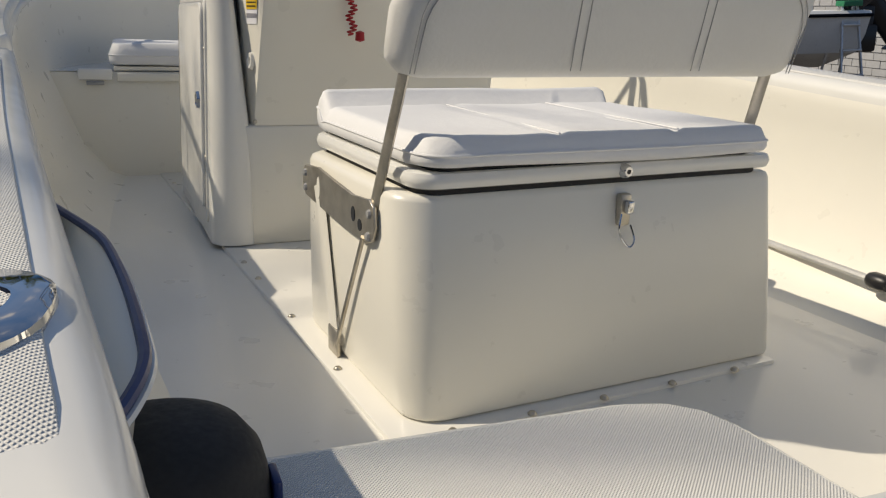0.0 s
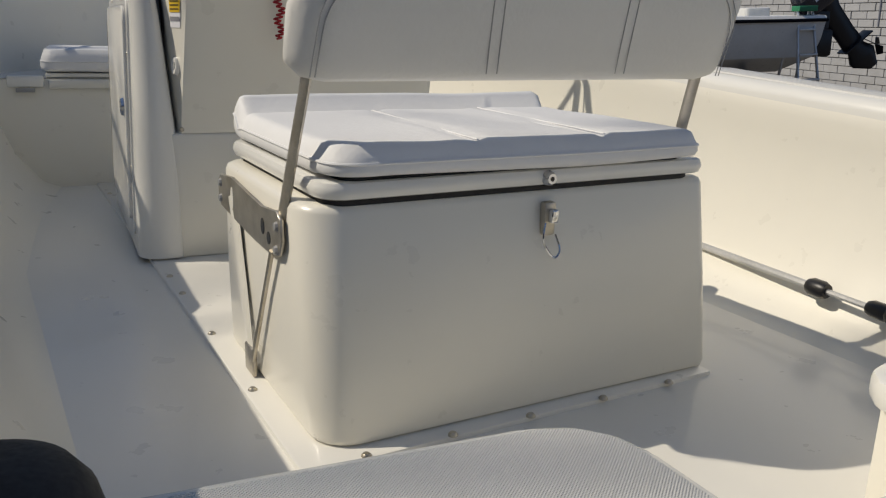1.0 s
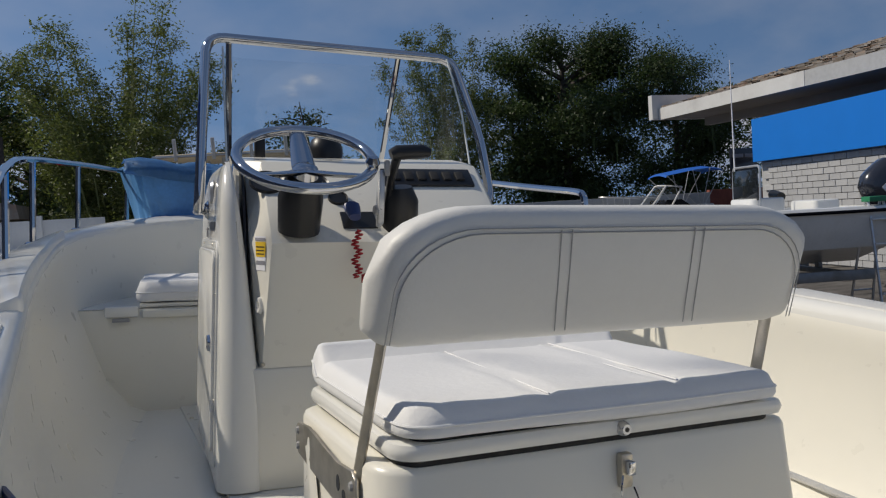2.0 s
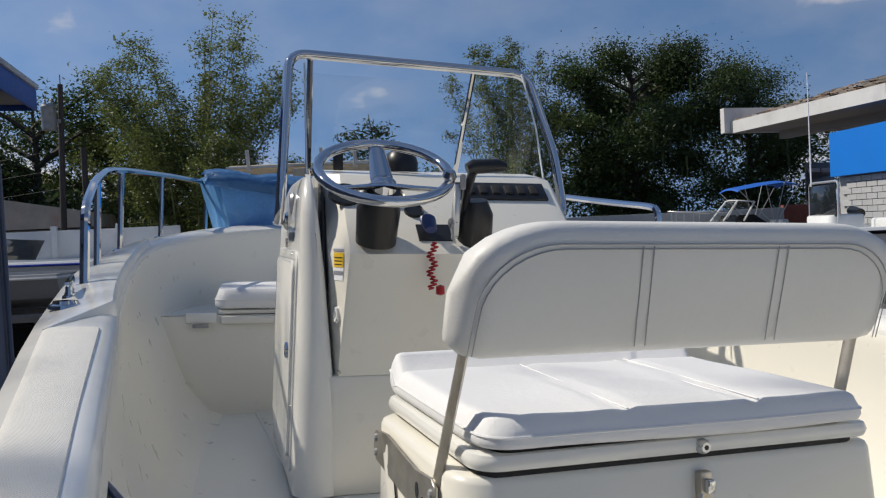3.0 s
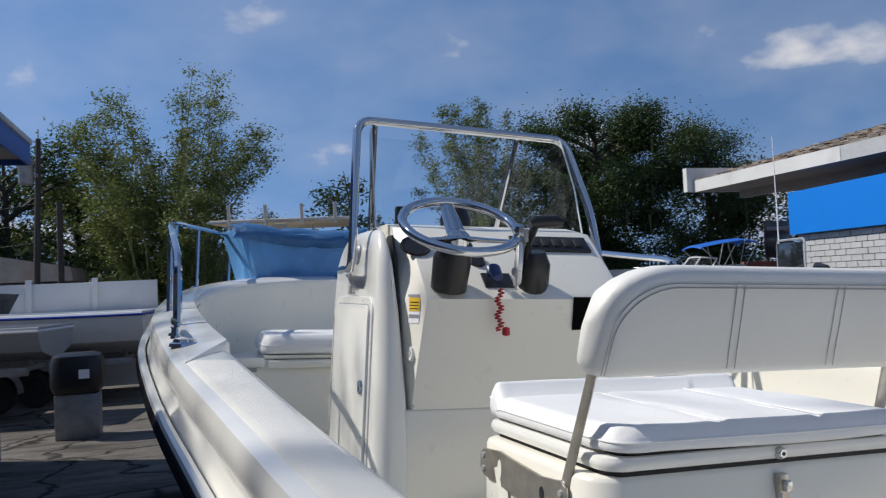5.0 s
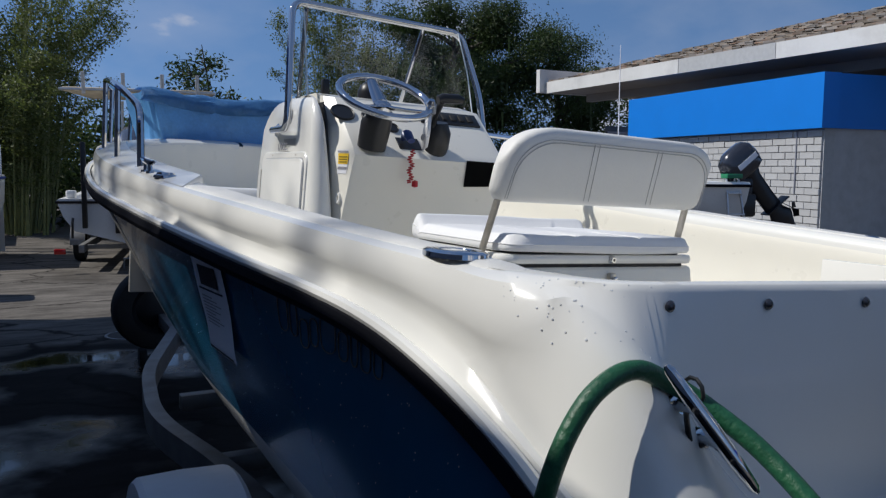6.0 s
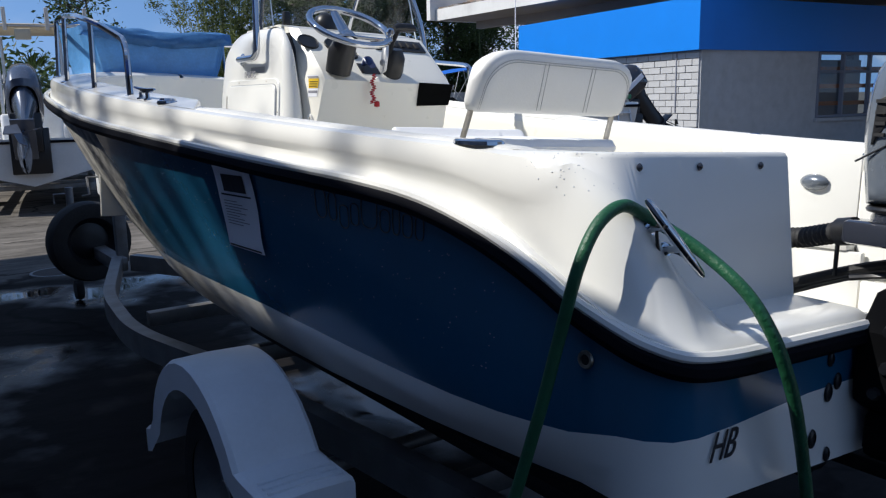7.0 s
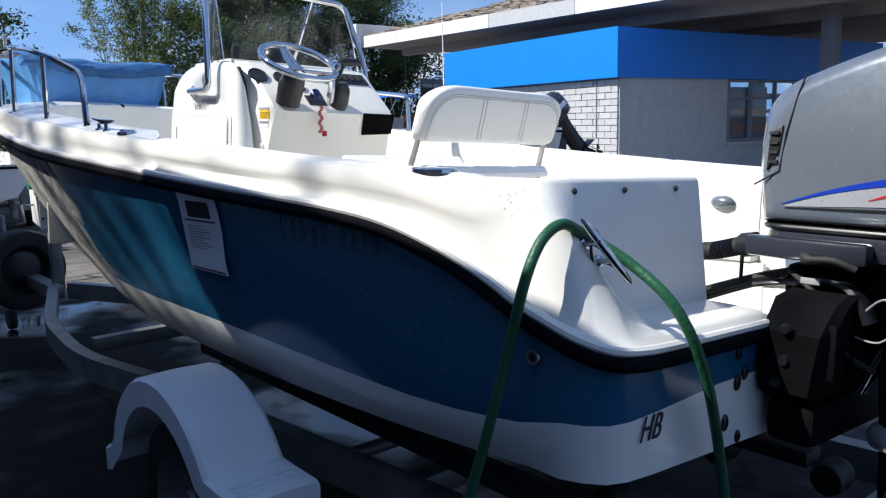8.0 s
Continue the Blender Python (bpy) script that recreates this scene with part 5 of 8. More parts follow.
part("knob", lathe([(0.012, 0.004), (0.016, 0.008), (0.021, 0.007), (0.023, 0)], facing(pod_side(2.545, 1.225, 0.015), (-1, -0.05, 0)), 18), STEEL, door, "round chrome latch")
part("latch_core", lathe([(0, 0.006), (0.006, 0.006), (0.012, 0.003), (0.012, 0)], facing(pod_side(2.545, 1.225, 0.015), (-1, -0.05, 0)), 12), BLACK, door)
part("piano_hinge", tube([pod_side(2.998, 1.0, 0.012), pod_side(2.998, 1.43, 0.012)], 0.004, 6), OLDSTEEL, door)
for y, z in ((2.49, 1.36), (2.49, 1.08), (2.60, 1.489), (2.88, 1.489)):
    screw(pod_side(y, z, 0.007), (-1, 0, 0), 0.004, con, OLDSTEEL)
part("model_mark", sheet([[pod_side(y, z, 0.002) for y in (2.63, 2.70, 2.77)] for z in (1.528, 1.552)]), GREYPL, con, "grey model lettering shown as a plain bar")
def strip(u, z, out=0.0):
    """A point on the chamfered strip beside the dash face: u across, z up."""
    f = max(0.0, min(1.0, (1.50 - z) / 0.31))
    y = lerp([(1.17, 2.42), (1.20, 2.40), (1.43, 2.33), (1.495, 2.305), (1.525, 2.33)], z)
    a, b = Vector((-0.472 + 0.018 * f, y + 0.125 * (1 - 0.82 * f), z)), Vector((-0.428 - 0.020 * f, y + 0.004, z))
    return a.lerp(b, u) + Vector((-0.92, -0.38, 0.08)) * out
def strip_patch(u0, u1, z0, z1, out):
    return sheet([[strip(u, z, out) for u in (u0, u1)] for z in (z0, (z0 + z1) / 2, z1)])
lab = part("warning_label", strip_patch(0.28, 0.78, 1.425, 1.512, 0.0015), PAPER, con, "yellow and white warning label")
part("yellow_band", strip_patch(0.30, 0.76, 1.460, 1.498, 0.0025), YELLOW, lab)
part("text_bar", strip_patch(0.30, 0.76, 1.440, 1.450, 0.0025), GREYINK, lab)
part("text_bar", strip_patch(0.30, 0.76, 1.501, 1.508, 0.0025), GREYINK, lab)
for k in range(3):
    part("text_bar", strip_patch(0.34, 0.72, 1.466 + k * 0.009, 1.4685 + k * 0.009, 0.0035), INK, lab)
part("ring_pull", lathe([(0.006, 0.001), (0.008, 0.008), (0.015, 0.009), (0.019, 0.0)], facing(strip(0.5, 1.335, 0.0), (-0.92, -0.38, 0.08)) @ Matrix.Diagonal((0.75, 1.25, 1, 1)), 18), GEL, con)
screw((-0.447, 2.398, 1.182), (0, -1, 0.05), 0.006, con, OLDSTEEL)
screw((-0.25, 2.405, 1.185), (0, -1, 0.05), 0.005, con, OLDSTEEL)
# no hollow here: a flat black face paints the pocket's inner shade
part("dash_pocket_shade", prism([(0.02, 2.300, 1.502), (0.198, 2.300, 1.502), (0.198, 2.333, 1.412), (0.03, 2.335, 1.403)], (0, -0.003, -0.001)), VOID, con, "flat black face painted for the shade in the open console pocket")

# dash instruments
DASH = Vector((0, 0.23, 0.19)).normalized()
DN = Vector((0, -0.19, 0.23)).normalized()
def dash(x, s, out=0.0):
    """A point on the sloping dash: x across, s metres up the slope."""
    return Vector((x, 2.33, 1.525)) + DASH * s + DN * out
def dash_box(x0, x1, s0, s1, o0, o1, bev=0.0):
    m = Matrix(((1, 0, 0, 0), (0, DASH.y, DN.y, 2.33), (0, DASH.z, DN.z, 1.525), (0, 0, 0, 1)))
    return box(x0, x1, s0, s1, o0, o1, bev, m=m)
for x, s, r in ((-0.42, 0.20, 0.045), (-0.30, 0.19, 0.045), (-0.24, 0.13, 0.026)):
    g = part("gauge", lathe([(0, 0.004), (r * 0.9, 0.004), (r, 0.008), (r * 1.06, 0.0)], facing(dash(x, s), DN), 24), BLACK, con, "round black dash gauge")
pan = part("switch_panel", dash_box(-0.10, 0.165, 0.185, 0.262, 0.0, 0.008, 0.002), BLACK, con, "black rocker switch panel")
for k in range(6):
    part("rocker", dash_box(-0.075 + k * 0.038, -0.05 + k * 0.038, 0.205, 0.243, 0.006, 0.014, 0.003), RUBBER, pan)
ign = part("ignition_plate", dash_box(-0.245, -0.155, 0.005, 0.07, 0, 0.004), BLACK, con)
part("key_float", tube([dash(-0.222, 0.05, 0.012), dash(-0.226, 0.03, 0.052), dash(-0.226, -0.02, 0.058)], [0.010, 0.022, 0.015], 10, flat=0.7), NAVY, ign, "blue key float")
part("cord", tube([Vector((-0.222 + 0.0085 * math.sin(k * 1.25) + 0.006 * math.sin(k * 0.27), 2.282 - 0.007 * math.cos(k * 1.25), 1.525 - 0.0019 * k)) for k in range(64)], 0.0026, 6), RED, ign, "coiled red kill-switch cord")
part("cord_clip", lathe([(0, 0.012), (0.011, 0.008), (0.012, -0.012), (0, -0.016)], Matrix.Translation((-0.20, 2.285, 1.405)), 10), RED, ign)

# steering wheel
HUB = Vector((-0.352, 2.26, 1.675))
WN = Vector((0, -0.50, 0.866)).normalized()
wm = facing(HUB, WN)
wheel = part("steering_wheel", tube([wm @ Vector((0.163 * math.cos(a), 0.163 * math.sin(a), 0.03)) for a in (2 * math.pi * k / 40 for k in range(40))], 0.0135, 10, True), STEEL, con, "polished stainless steering wheel with three spokes")
for a in (90, 215, 325):
    c, s = math.cos(radians(a)), math.sin(radians(a))
    part("spoke", tube([wm @ Vector((0.02 * c, 0.02 * s, -0.005)), wm @ Vector((0.09 * c, 0.09 * s, 0.01)), wm @ Vector((0.16 * c, 0.16 * s, 0.028))], [0.030, 0.026, 0.020], 10, flat=0.28), STEEL, wheel)
part("hub_cap", lathe([(0, 0.012), (0.02, 0.011), (0.032, 0.002), (0.034, -0.02)], wm, 18), STEEL, wheel)
part("knob", lathe([(0, 0.035), (0.012, 0.032), (0.018, 0.018), (0.012, 0.004), (0.008, 0)], Matrix.Translation(wm @ Vector((0.150, -0.062, 0.032))) @ wm.to_3x3().to_4x4(), 14), STEEL, wheel)
part("column_boot", tube([HUB + Vector((0, 0.01, -0.02)), Vector((-0.358, 2.30, 1.605)), Vector((-0.36, 2.33, 1.525))], [0.045, 0.056, 0.052], 18), BLACK, con, "black tilt column boot")

# throttle
thr = part("throttle_base", tube([(-0.095, 2.36, 1.515), (-0.095, 2.335, 1.55), (-0.097, 2.315, 1.60), (-0.10, 2.305, 1.635)], [0.046, 0.048, 0.046, 0.030], 16, flat=0.85), BLACK, con, "black throttle control housing")
part("side_plate", prism([(-0.146, 2.33, 1.53), (-0.148, 2.295, 1.54), (-0.150, 2.275, 1.60), (-0.148, 2.275, 1.675), (-0.146, 2.295, 1.675), (-0.146, 2.325, 1.60)], (-0.016, 0, 0), bev=0.005), SILVER, thr, "polished metal lever plate")
part("plate_button", lathe([(0, 0.01), (0.012, 0.009), (0.015, 0)], facing((-0.163, 2.30, 1.575), (-1, -0.2, 0)), 14), GREYPL, thr)
part("lever", tube([(-0.128, 2.32, 1.60), (-0.128, 2.295, 1.655), (-0.122, 2.265, 1.700), (-0.115, 2.258, 1.716)], [0.020, 0.017, 0.018, 0.016], 10, flat=0.6), BLACK, thr)
part("grip", tube([(-0.138, 2.256, 1.712), (-0.122, 2.256, 1.718), (-0.055, 2.254, 1.722), (-0.036, 2.254, 1.719)], [0.014, 0.019, 0.018, 0.012], 12), BLACK, thr, "black rubber throttle grip")
part("trim_pad", box(-0.152, -0.138, 2.262, 2.275, 1.66, 1.70, 0.004), GREYPL, thr)

# windshield: one clear bent pane inside a bent tube frame
def pane():
    top, bot = [], []
    for x, yt, yb in ((-0.515, 2.71, 2.62), (-0.50, 2.80, 2.80), (-0.43, 2.86, 2.93), (-0.14, 2.875, 2.965), (0.13, 2.86, 2.93), (0.185, 2.80, 2.80), (0.205, 2.71, 2.62)):
        top.append(Vector((x, yt, 2.055))); bot.append(Vector((x, yb, 1.72)))
    t, b = curve(top, 5), curve(bot, 5)
    bm = sheet([b, [p.lerp(q, 0.5) for p, q in zip(b, t)], t])
    bmesh.ops.solidify(bm, geom=bm.faces[:], thickness=0.004)
    return bm
ws = part("windshield", pane(), GLASS, con, "clear acrylic windshield spotted with water")
ws.visible_shadow = False
part("edge_band", tube(rounded([(-0.515, 2.62, 1.72), (-0.515, 2.71, 2.055)], 0.02), 0.003, 5), ACRYL, ws)
part("edge_band", tube(rounded([(0.205, 2.62, 1.72), (0.195, 2.66, 1.88), (0.165, 2.71, 2.055)], 0.02), 0.003, 5), ACRYL, ws)
for x in (-0.50, 0.19):
    for y in (2.66, 2.78):
        screw((x, y, 1.735), (-1 if x < 0 else 1, 0, 0), 0.006, ws)
L = [(-0.565, 2.87, 1.588), (-0.592, 2.83, 1.587), (-0.592, 2.62, 1.587), (-0.585, 2.635, 1.69), (-0.560, 2.72, 2.085), (0.19, 2.735, 2.06), (0.255, 2.66, 1.80), (0.275, 2.63, 1.62), (0.23, 2.58, 1.585)]
fr = part("grab_frame", tube(rounded(L, 0.055, 6), 0.0145, 10), STEEL, con, "polished tube grab frame round the windshield")
for a, b in (((-0.50, 2.79, 1.72), (-0.495, 2.745, 2.075)), ((0.0, 2.93, 1.735), (0.02, 2.75, 2.07))):
    part("support_tube", tube([a, b], 0.009, 8), STEEL, fr)
part("frame_foot", lathe([(0, 0.012), (0.02, 0.01), (0.03, 0)], facing(pod_side(2.86, 1.588), (-1, 0, 0)), 16), STEEL, fr)
em = part("emblem", lathe([(0.017, 0.002), (0.019, 0.008), (0.031, 0.008), (0.036, 0.0)], facing(pod_side(2.735, 1.638), (-1, 0, 0)), 24), SILVER, con, "round chrome-rimmed badge")
part("badge_face", lathe([(0, 0.003), (0.018, 0.003), (0.018, 0)], facing(pod_side(2.735, 1.638), (-1, 0, 0)), 18), GREYPL, em)
def words(body, size, at, turn, shear=0.0, stretch=0.72):
    """A line of lettering in the built-in font as a thin raised mesh."""
    cu = bpy.data.curves.new("letters", "FONT")
    cu.body, cu.size, cu.extrude = body, size, 0.0008
    to = new("letters", cu)
    me = bpy.data.meshes.new_from_object(to.evaluated_get(bpy.context.evaluated_depsgraph_get()))
    bpy.data.objects.remove(to)
    b = bmesh.new(); b.from_mesh(me)
    b.transform(Matrix.Translation(at) @ turn @ Matrix(((stretch, shear, 0, 0), (0, 1, 0, 0), (0, 0, 1, 0), (0, 0, 0, 1))))
    return b
part("model_letters", words("170CC", 0.040, pod_side(2.835, 1.508, 0.004), pose(0, 0, 0, 90, 0, -90), 0.10, 1.15), GREYINK, con, "grey model letters 170CC", smooth=False)
# compass and small deck clutter on top of the console
part("compass", lathe([(0.05, 0.0), (0.052, 0.03), (0.042, 0.06), (0.02, 0.075), (0, 0.08)], Matrix.Translation((-0.22, 2.72, 1.735)), 18), BLACK, con, "black dome compass")
part("horn", box(-0.43, -0.40, 2.70, 2.73, 1.735, 1.80, 0.006), BLACK, con)

# ---- loose things in the boat ----
bow = thing("bow_cushion", "white vinyl bow seat cushion lying on the bow seat", "cushion", (-0.3, 3.9, 1.236), BOAT)
bm, hem = soft_cushion(-0.80, 0.18, 3.52, 4.05, 1.252, 1.335)
pad = part("pad", bm, CUSH, bow, angle=75)
part("piping", tube(hem, 0.0028, 6, True), CUSH, pad)
part("base_board", box(-0.79, 0.17, 3.53, 4.04, 1.2365, 1.252, 0.004), LINER, bow)

hook = thing("boat_hook", "telescopic aluminium boat hook with black grips lying along the liner", "boat hook", (0.75, 1.6, 0.85), BOAT)
hp = lambda f: Vector((0.70, 2.75, 0.945)).lerp(Vector((0.705, 0.95, 0.94)), f)
part("shaft", tube([hp(0), hp(0.72)], 0.0085, 8), LADDER, hook)
part("inner_shaft", tube([hp(0.72), hp(1)], 0.0065, 8), LADDER, hook)
for f, r in ((0.719, 0.019), (0.80, 0.017), (0.825, 0.021), (0.04, 0.018)):
    part("grip", tube([hp(f - 0.013), hp(f - 0.008), hp(f + 0.008), hp(f + 0.013)], [r * 0.8, r, r, r * 0.8], 10), BLACK, hook, "black ribbed collar")

buck = thing("bucket", "black rubber bucket upside down on the stern seat", "bucket", (-0.745, 0.90, 1.044), BOAT)
part("body", lathe([(0.0, 0.0), (0.092, 0.0), (0.094, 0.012), (0.090, 0.014), (0.088, 0.035), (0.083, 0.055), (0.070, 0.073), (0.047, 0.083), (0.02, 0.087), (0.0, 0.088)], Matrix.Translation((-0.748, 0.895, 1.044)), 36), RUBBER, buck)
part("strap", box(-0.660, -0.652, 0.865, 0.90, 1.046, 1.075, 0.003), NAVY, buck, "blue strap")

for y in (2.5, 1.15):
    part("clip", tube([(0.70, y, 0.93), (0.73, y, 0.925), (0.775, y, 0.93)], 0.009, 6), BLACK, hook, "black rod clip on the liner")

tarp = thing("tarp_bundle", "creased blue tarpaulin draped over the bow rail", "tarpaulin", (-0.35, 4.7, 1.5), BOAT)
def drape():
    """A cover hung over the bow rail like a curtain, drawn in below, with long upright folds."""
    rows, n = [], 96
    for j in range(25):
        f = j / 24
        row = []
        for k in range(n):
            a = 2 * math.pi * k / n
            ca, sa = math.cos(a), math.sin(a)
            hx, hy = 0.385 + 0.068 * f, 0.255 + 0.03 * f
            fold = 0.016 * math.sin(a * 19 + 3 * noise.noise(Vector((ca, sa, 0))) + f) * (0.5 + 0.5 * f) + 0.05 * noise.noise(Vector((ca * 2.5, sa * 2.5, f * 0.8))) + 0.02 * noise.noise(Vector((ca * 7, sa * 7, f * 3.0)))
            sx = math.copysign(abs(ca) ** 0.34, ca) * hx
            sy = math.copysign(abs(sa) ** 0.34, sa) * hy
            sag = 0.035 * math.cos(sx / hx * 1.57)
            row.append(S(sx * (1 + fold) - 0.085, 4.83 + sy * (1 + fold), 1.545 + 0.315 * f - sag * f + 0.010 * noise.noise(Vector((sx * 5, sy * 7, 2)))))
        rows.append(row)
    bm = sheet(rows, closed=True)
    bm.verts.ensure_lookup_table()
    bm.faces.new([bm.verts[len(bm.verts) - n + k] for k in range(n)])
    return bm
part("sheet", drape(), TARP, tarp, angle=80)
def top_fold():
    """The hem turned over the rail: a thick crumpled roll that sags between its ends."""
    rows = []
    for j in range(17):
        v = j / 16
        row = []
        for k in range(61):
            u = k / 60
            y, z = lerp([(0, 4.565), (0.15, 4.535), (0.35, 4.520), (0.55, 4.55), (0.75, 4.64), (1, 4.95)], v), lerp([(0, 1.812), (0.15, 1.806), (0.35, 1.845), (0.55, 1.885), (0.75, 1.900), (1, 1.905)], v)
            w = 0.010 * math.sin(u * 31 + v * 3) + 0.030 * noise.noise(Vector((u * 6, v * 3.5, 5))) + 0.012 * noise.noise(Vector((u * 19, v * 7, 1)))
            sag = math.sin(math.pi * u)
            end = abs(2 * u - 1) ** 9
            row.append(S(-0.545 + 0.92 * u, y + w * (1 - 0.6 * v) + 0.06 * end * (1 - v), z - 0.055 * sag * (1 - 0.45 * v) - 0.03 * end * v + 0.6 * w * v))
        rows.append(row)
    bm = sheet(rows)
    bmesh.ops.solidify(bm, geom=bm.faces[:], thickness=0.006)
    return bm
part("top_fold", top_fold(), TARP, tarp, "crumpled top hem of the tarpaulin", angle=80)

# ---- garden hose over the quarter ----
hs = thing("garden_hose", "green ribbed garden hose looped over the stern cleat", "hose", (-0.9, 0.25, 0.0), BOAT)
part("tube", tube(curve([(-1.17, 0.62, -0.10), (-1.06, 0.55, 0.15), (-0.965, 0.47, 0.50), (-0.925, 0.42, 0.75), (-0.905, 0.39, 0.92), (-0.900, 0.354, 1.062), (-0.868, 0.350, 1.134), (-0.828, 0.350, 1.170), (-0.785, 0.350, 1.181), (-0.739, 0.350, 1.165), (-0.692, 0.325, 1.136), (-0.655, 0.262, 1.092), (-0.634, 0.18, 1.03), (-0.600, 0.14, 0.952), (-0.555, 0.13, 0.867), (-0.51, 0.13, 0.777), (-0.44, 0.14, 0.62), (-0.405, 0.142, 0.505), (-0.38, 0.12, 0.25), (-0.38, 0.05, 0.02), (-0.42, -0.1, -0.11), (-0.8, -0.5, -0.125)], 8), 0.0128, 12), HOSE, hs)
part("coupling", tube([(-0.8, -0.5, -0.125), (-0.86, -0.57, -0.126), (-0.89, -0.60, -0.126)], [0.021, 0.021, 0.015], 12), STEEL, hs, "brass-coloured hose coupling")
part("hose_tie", tube([Vector((-0.702, 0.338, 1.150)) + Vector((0.0, 0.019 * math.cos(k * 0.628), 0.019 * math.sin(k * 0.628))) for k in range(10)], 0.003, 5, True), BLACK, hs, "black cord round the hose")
# ---- outboard motor on the transom ----
motor = thing("outboard_motor", "grey four-stroke outboard motor with striped cowl on the transom", "outboard motor", (0.11, -0.05, 0.9), BOAT)
MX = 0.11
def cowl():
    prof = [(0.30, 1.155), (0.318, 1.30), (0.315, 1.45), (0.275, 1.52), (0.20, 1.56), (0.0, 1.625), (-0.16, 1.645), (-0.30, 1.61), (-0.39, 1.52), (-0.43, 1.33), (-0.42, 1.155)]
    ring = curve([Vector((0, y, z)) for y, z in prof], 4)
    mid_p = Vector((0, -0.06, 1.36))
    rows = []
    for x, g in ((-0.185, 0.80), (-0.178, 0.89), (-0.15, 0.955), (-0.10, 0.985), (0, 1.0), (0.10, 0.985), (0.15, 0.955), (0.178, 0.89), (0.185, 0.80)):
        row = []
        for p in ring:
            q = mid_p + (p - mid_p) * g
            q.z = max(q.z, 1.155) if p.z < 1.16 else q.z
            row.append(Vector((MX + x * (1 - 0.22 * max(0, (q.z - 1.35) / 0.3)), q.y, q.z)))
        rows.append(row)
    bm = sheet(rows, closed=True)
    bm.verts.ensure_lookup_table()
    n = len(ring)
    bm.faces.new([bm.verts[k] for k in range(n)]); bm.faces.new([bm.verts[len(bm.verts) - n + k] for k in range(n)])
    return bm
cw = part("cowl", cowl(), COWL, motor, "metallic grey engine cowl", angle=50)
def side(y, z, out=0.003):
    """A point on the port flank of the cowl."""
    e = abs(z - 1.36) / 0.28
    return Vector((MX - (0.186 - 0.012 * e * e + out) * (1 - 0.22 * max(0, (z - 1.35) / 0.3)), y, z))
def flash(name, pts, m, label="", out=0.004):
    """A decal between two lines on the flank of the cowl."""
    rows = [[side(p.x, p.y, out) for p in curve([Vector((y, z, 0)) for y, z in line], 5)] for line in pts]
    part(name, sheet(rows), m, cw, label)
flash("stripe", (((0.22, 1.215), (0.10, 1.255), (-0.05, 1.29), (-0.30, 1.33)), ((0.22, 1.213), (0.10, 1.245), (-0.05, 1.272), (-0.30, 1.30))), DBLUE, "blue speed stripe")
flash("stripe", (((0.21, 1.211), (0.10, 1.243), (-0.05, 1.270), (-0.30, 1.298)), ((0.21, 1.208), (0.10, 1.213), (-0.05, 1.22), (-0.30, 1.225))), SILVER, "silver speed stripe")
flash("stripe", (((0.0, 1.235), (-0.08, 1.258), (-0.30, 1.285)), ((0.0, 1.233), (-0.08, 1.25), (-0.30, 1.27))), DRED, "red speed stripe", 0.006)
flash("stripe", (((0.21, 1.206), (0.0, 1.212), (-0.30, 1.219)), ((0.21, 1.203), (0.0, 1.205), (-0.30, 1.212))), BLACK, "", 0.005)
flash("maker_mark", (((-0.03, 1.44), (-0.28, 1.46)), ((-0.03, 1.39), (-0.28, 1.41))), PAPER, "white maker's mark shown as a plain bar", 0.004)
part("intake", prism([(MX - 0.176, 0.268, 1.30), (MX - 0.176, 0.235, 1.35), (MX - 0.17, 0.232, 1.42), (MX - 0.176, 0.262, 1.40)], (-0.012, 0, 0), bev=0.002), BLACK, cw, "black louvred air intake")
for z in (1.32, 1.345, 1.37, 1.395):
    part("louvre", box(MX - 0.192, MX - 0.182, 0.238, 0.262, z, z + 0.008), RUBBER, cw)
part("seam", tube([side(p[0], p[1], 0.001) for p in ((0.19, 1.555), (0.205, 1.50), (0.222, 1.40), (0.232, 1.30), (0.30, 1.262))], 0.0025, 5), BLACK, cw)
part("tray", rbox(MX - 0.178, MX + 0.178, -0.42, 0.29, 1.075, 1.155, 0.09, 0.02), DARKCOWL, motor, "dark lower cowl tray")
part("tray_lip", rbox(MX - 0.184, MX + 0.184, -0.43, 0.30, 1.145, 1.16, 0.09, 0.005), BLACK, motor)
part("midsection", sheet([[Vector((MX + hw * math.cos(a), cy + hy * math.sin(a), z)) for a in (2 * math.pi * k / 20 for k in range(20))] for z, hw, hy, cy in ((1.09, 0.14, 0.24, -0.10), (1.0, 0.12, 0.20, -0.12), (0.85, 0.09, 0.16, -0.14), (0.6, 0.07, 0.15, -0.15), (0.38, 0.065, 0.15, -0.16))], closed=True), BRACKET, motor, "dark drive-shaft housing")
part("clamp_bracket", sheet([[Vector((MX - 0.07 + sx * hw, y, z)) for sx, y in ((-1, y0 + 0.02), (-1, y1), (-0.9, y1 + 0.01), (0.9, y1 + 0.01), (1, y1), (1, y0 + 0.02), (0.85, y0), (-0.85, y0))] for z, hw, y0, y1 in ((1.0, 0.13, 0.0, 0.16), (0.975, 0.18, 0.01, 0.185), (0.90, 0.235, 0.02, 0.188), (0.80, 0.245, 0.03, 0.188), (0.745, 0.235, 0.04, 0.188), (0.715, 0.19, 0.07, 0.185))], closed=True), BRACKET, motor, "black transom clamp bracket", angle=30)
for x in (-0.20, -0.10, 0.04, 0.15):
    part("bracket_rib", box(MX - 0.07 + x - 0.008, MX - 0.07 + x + 0.008, 0.012, 0.06, 0.79, 0.93, 0.004), BRACKET, motor)
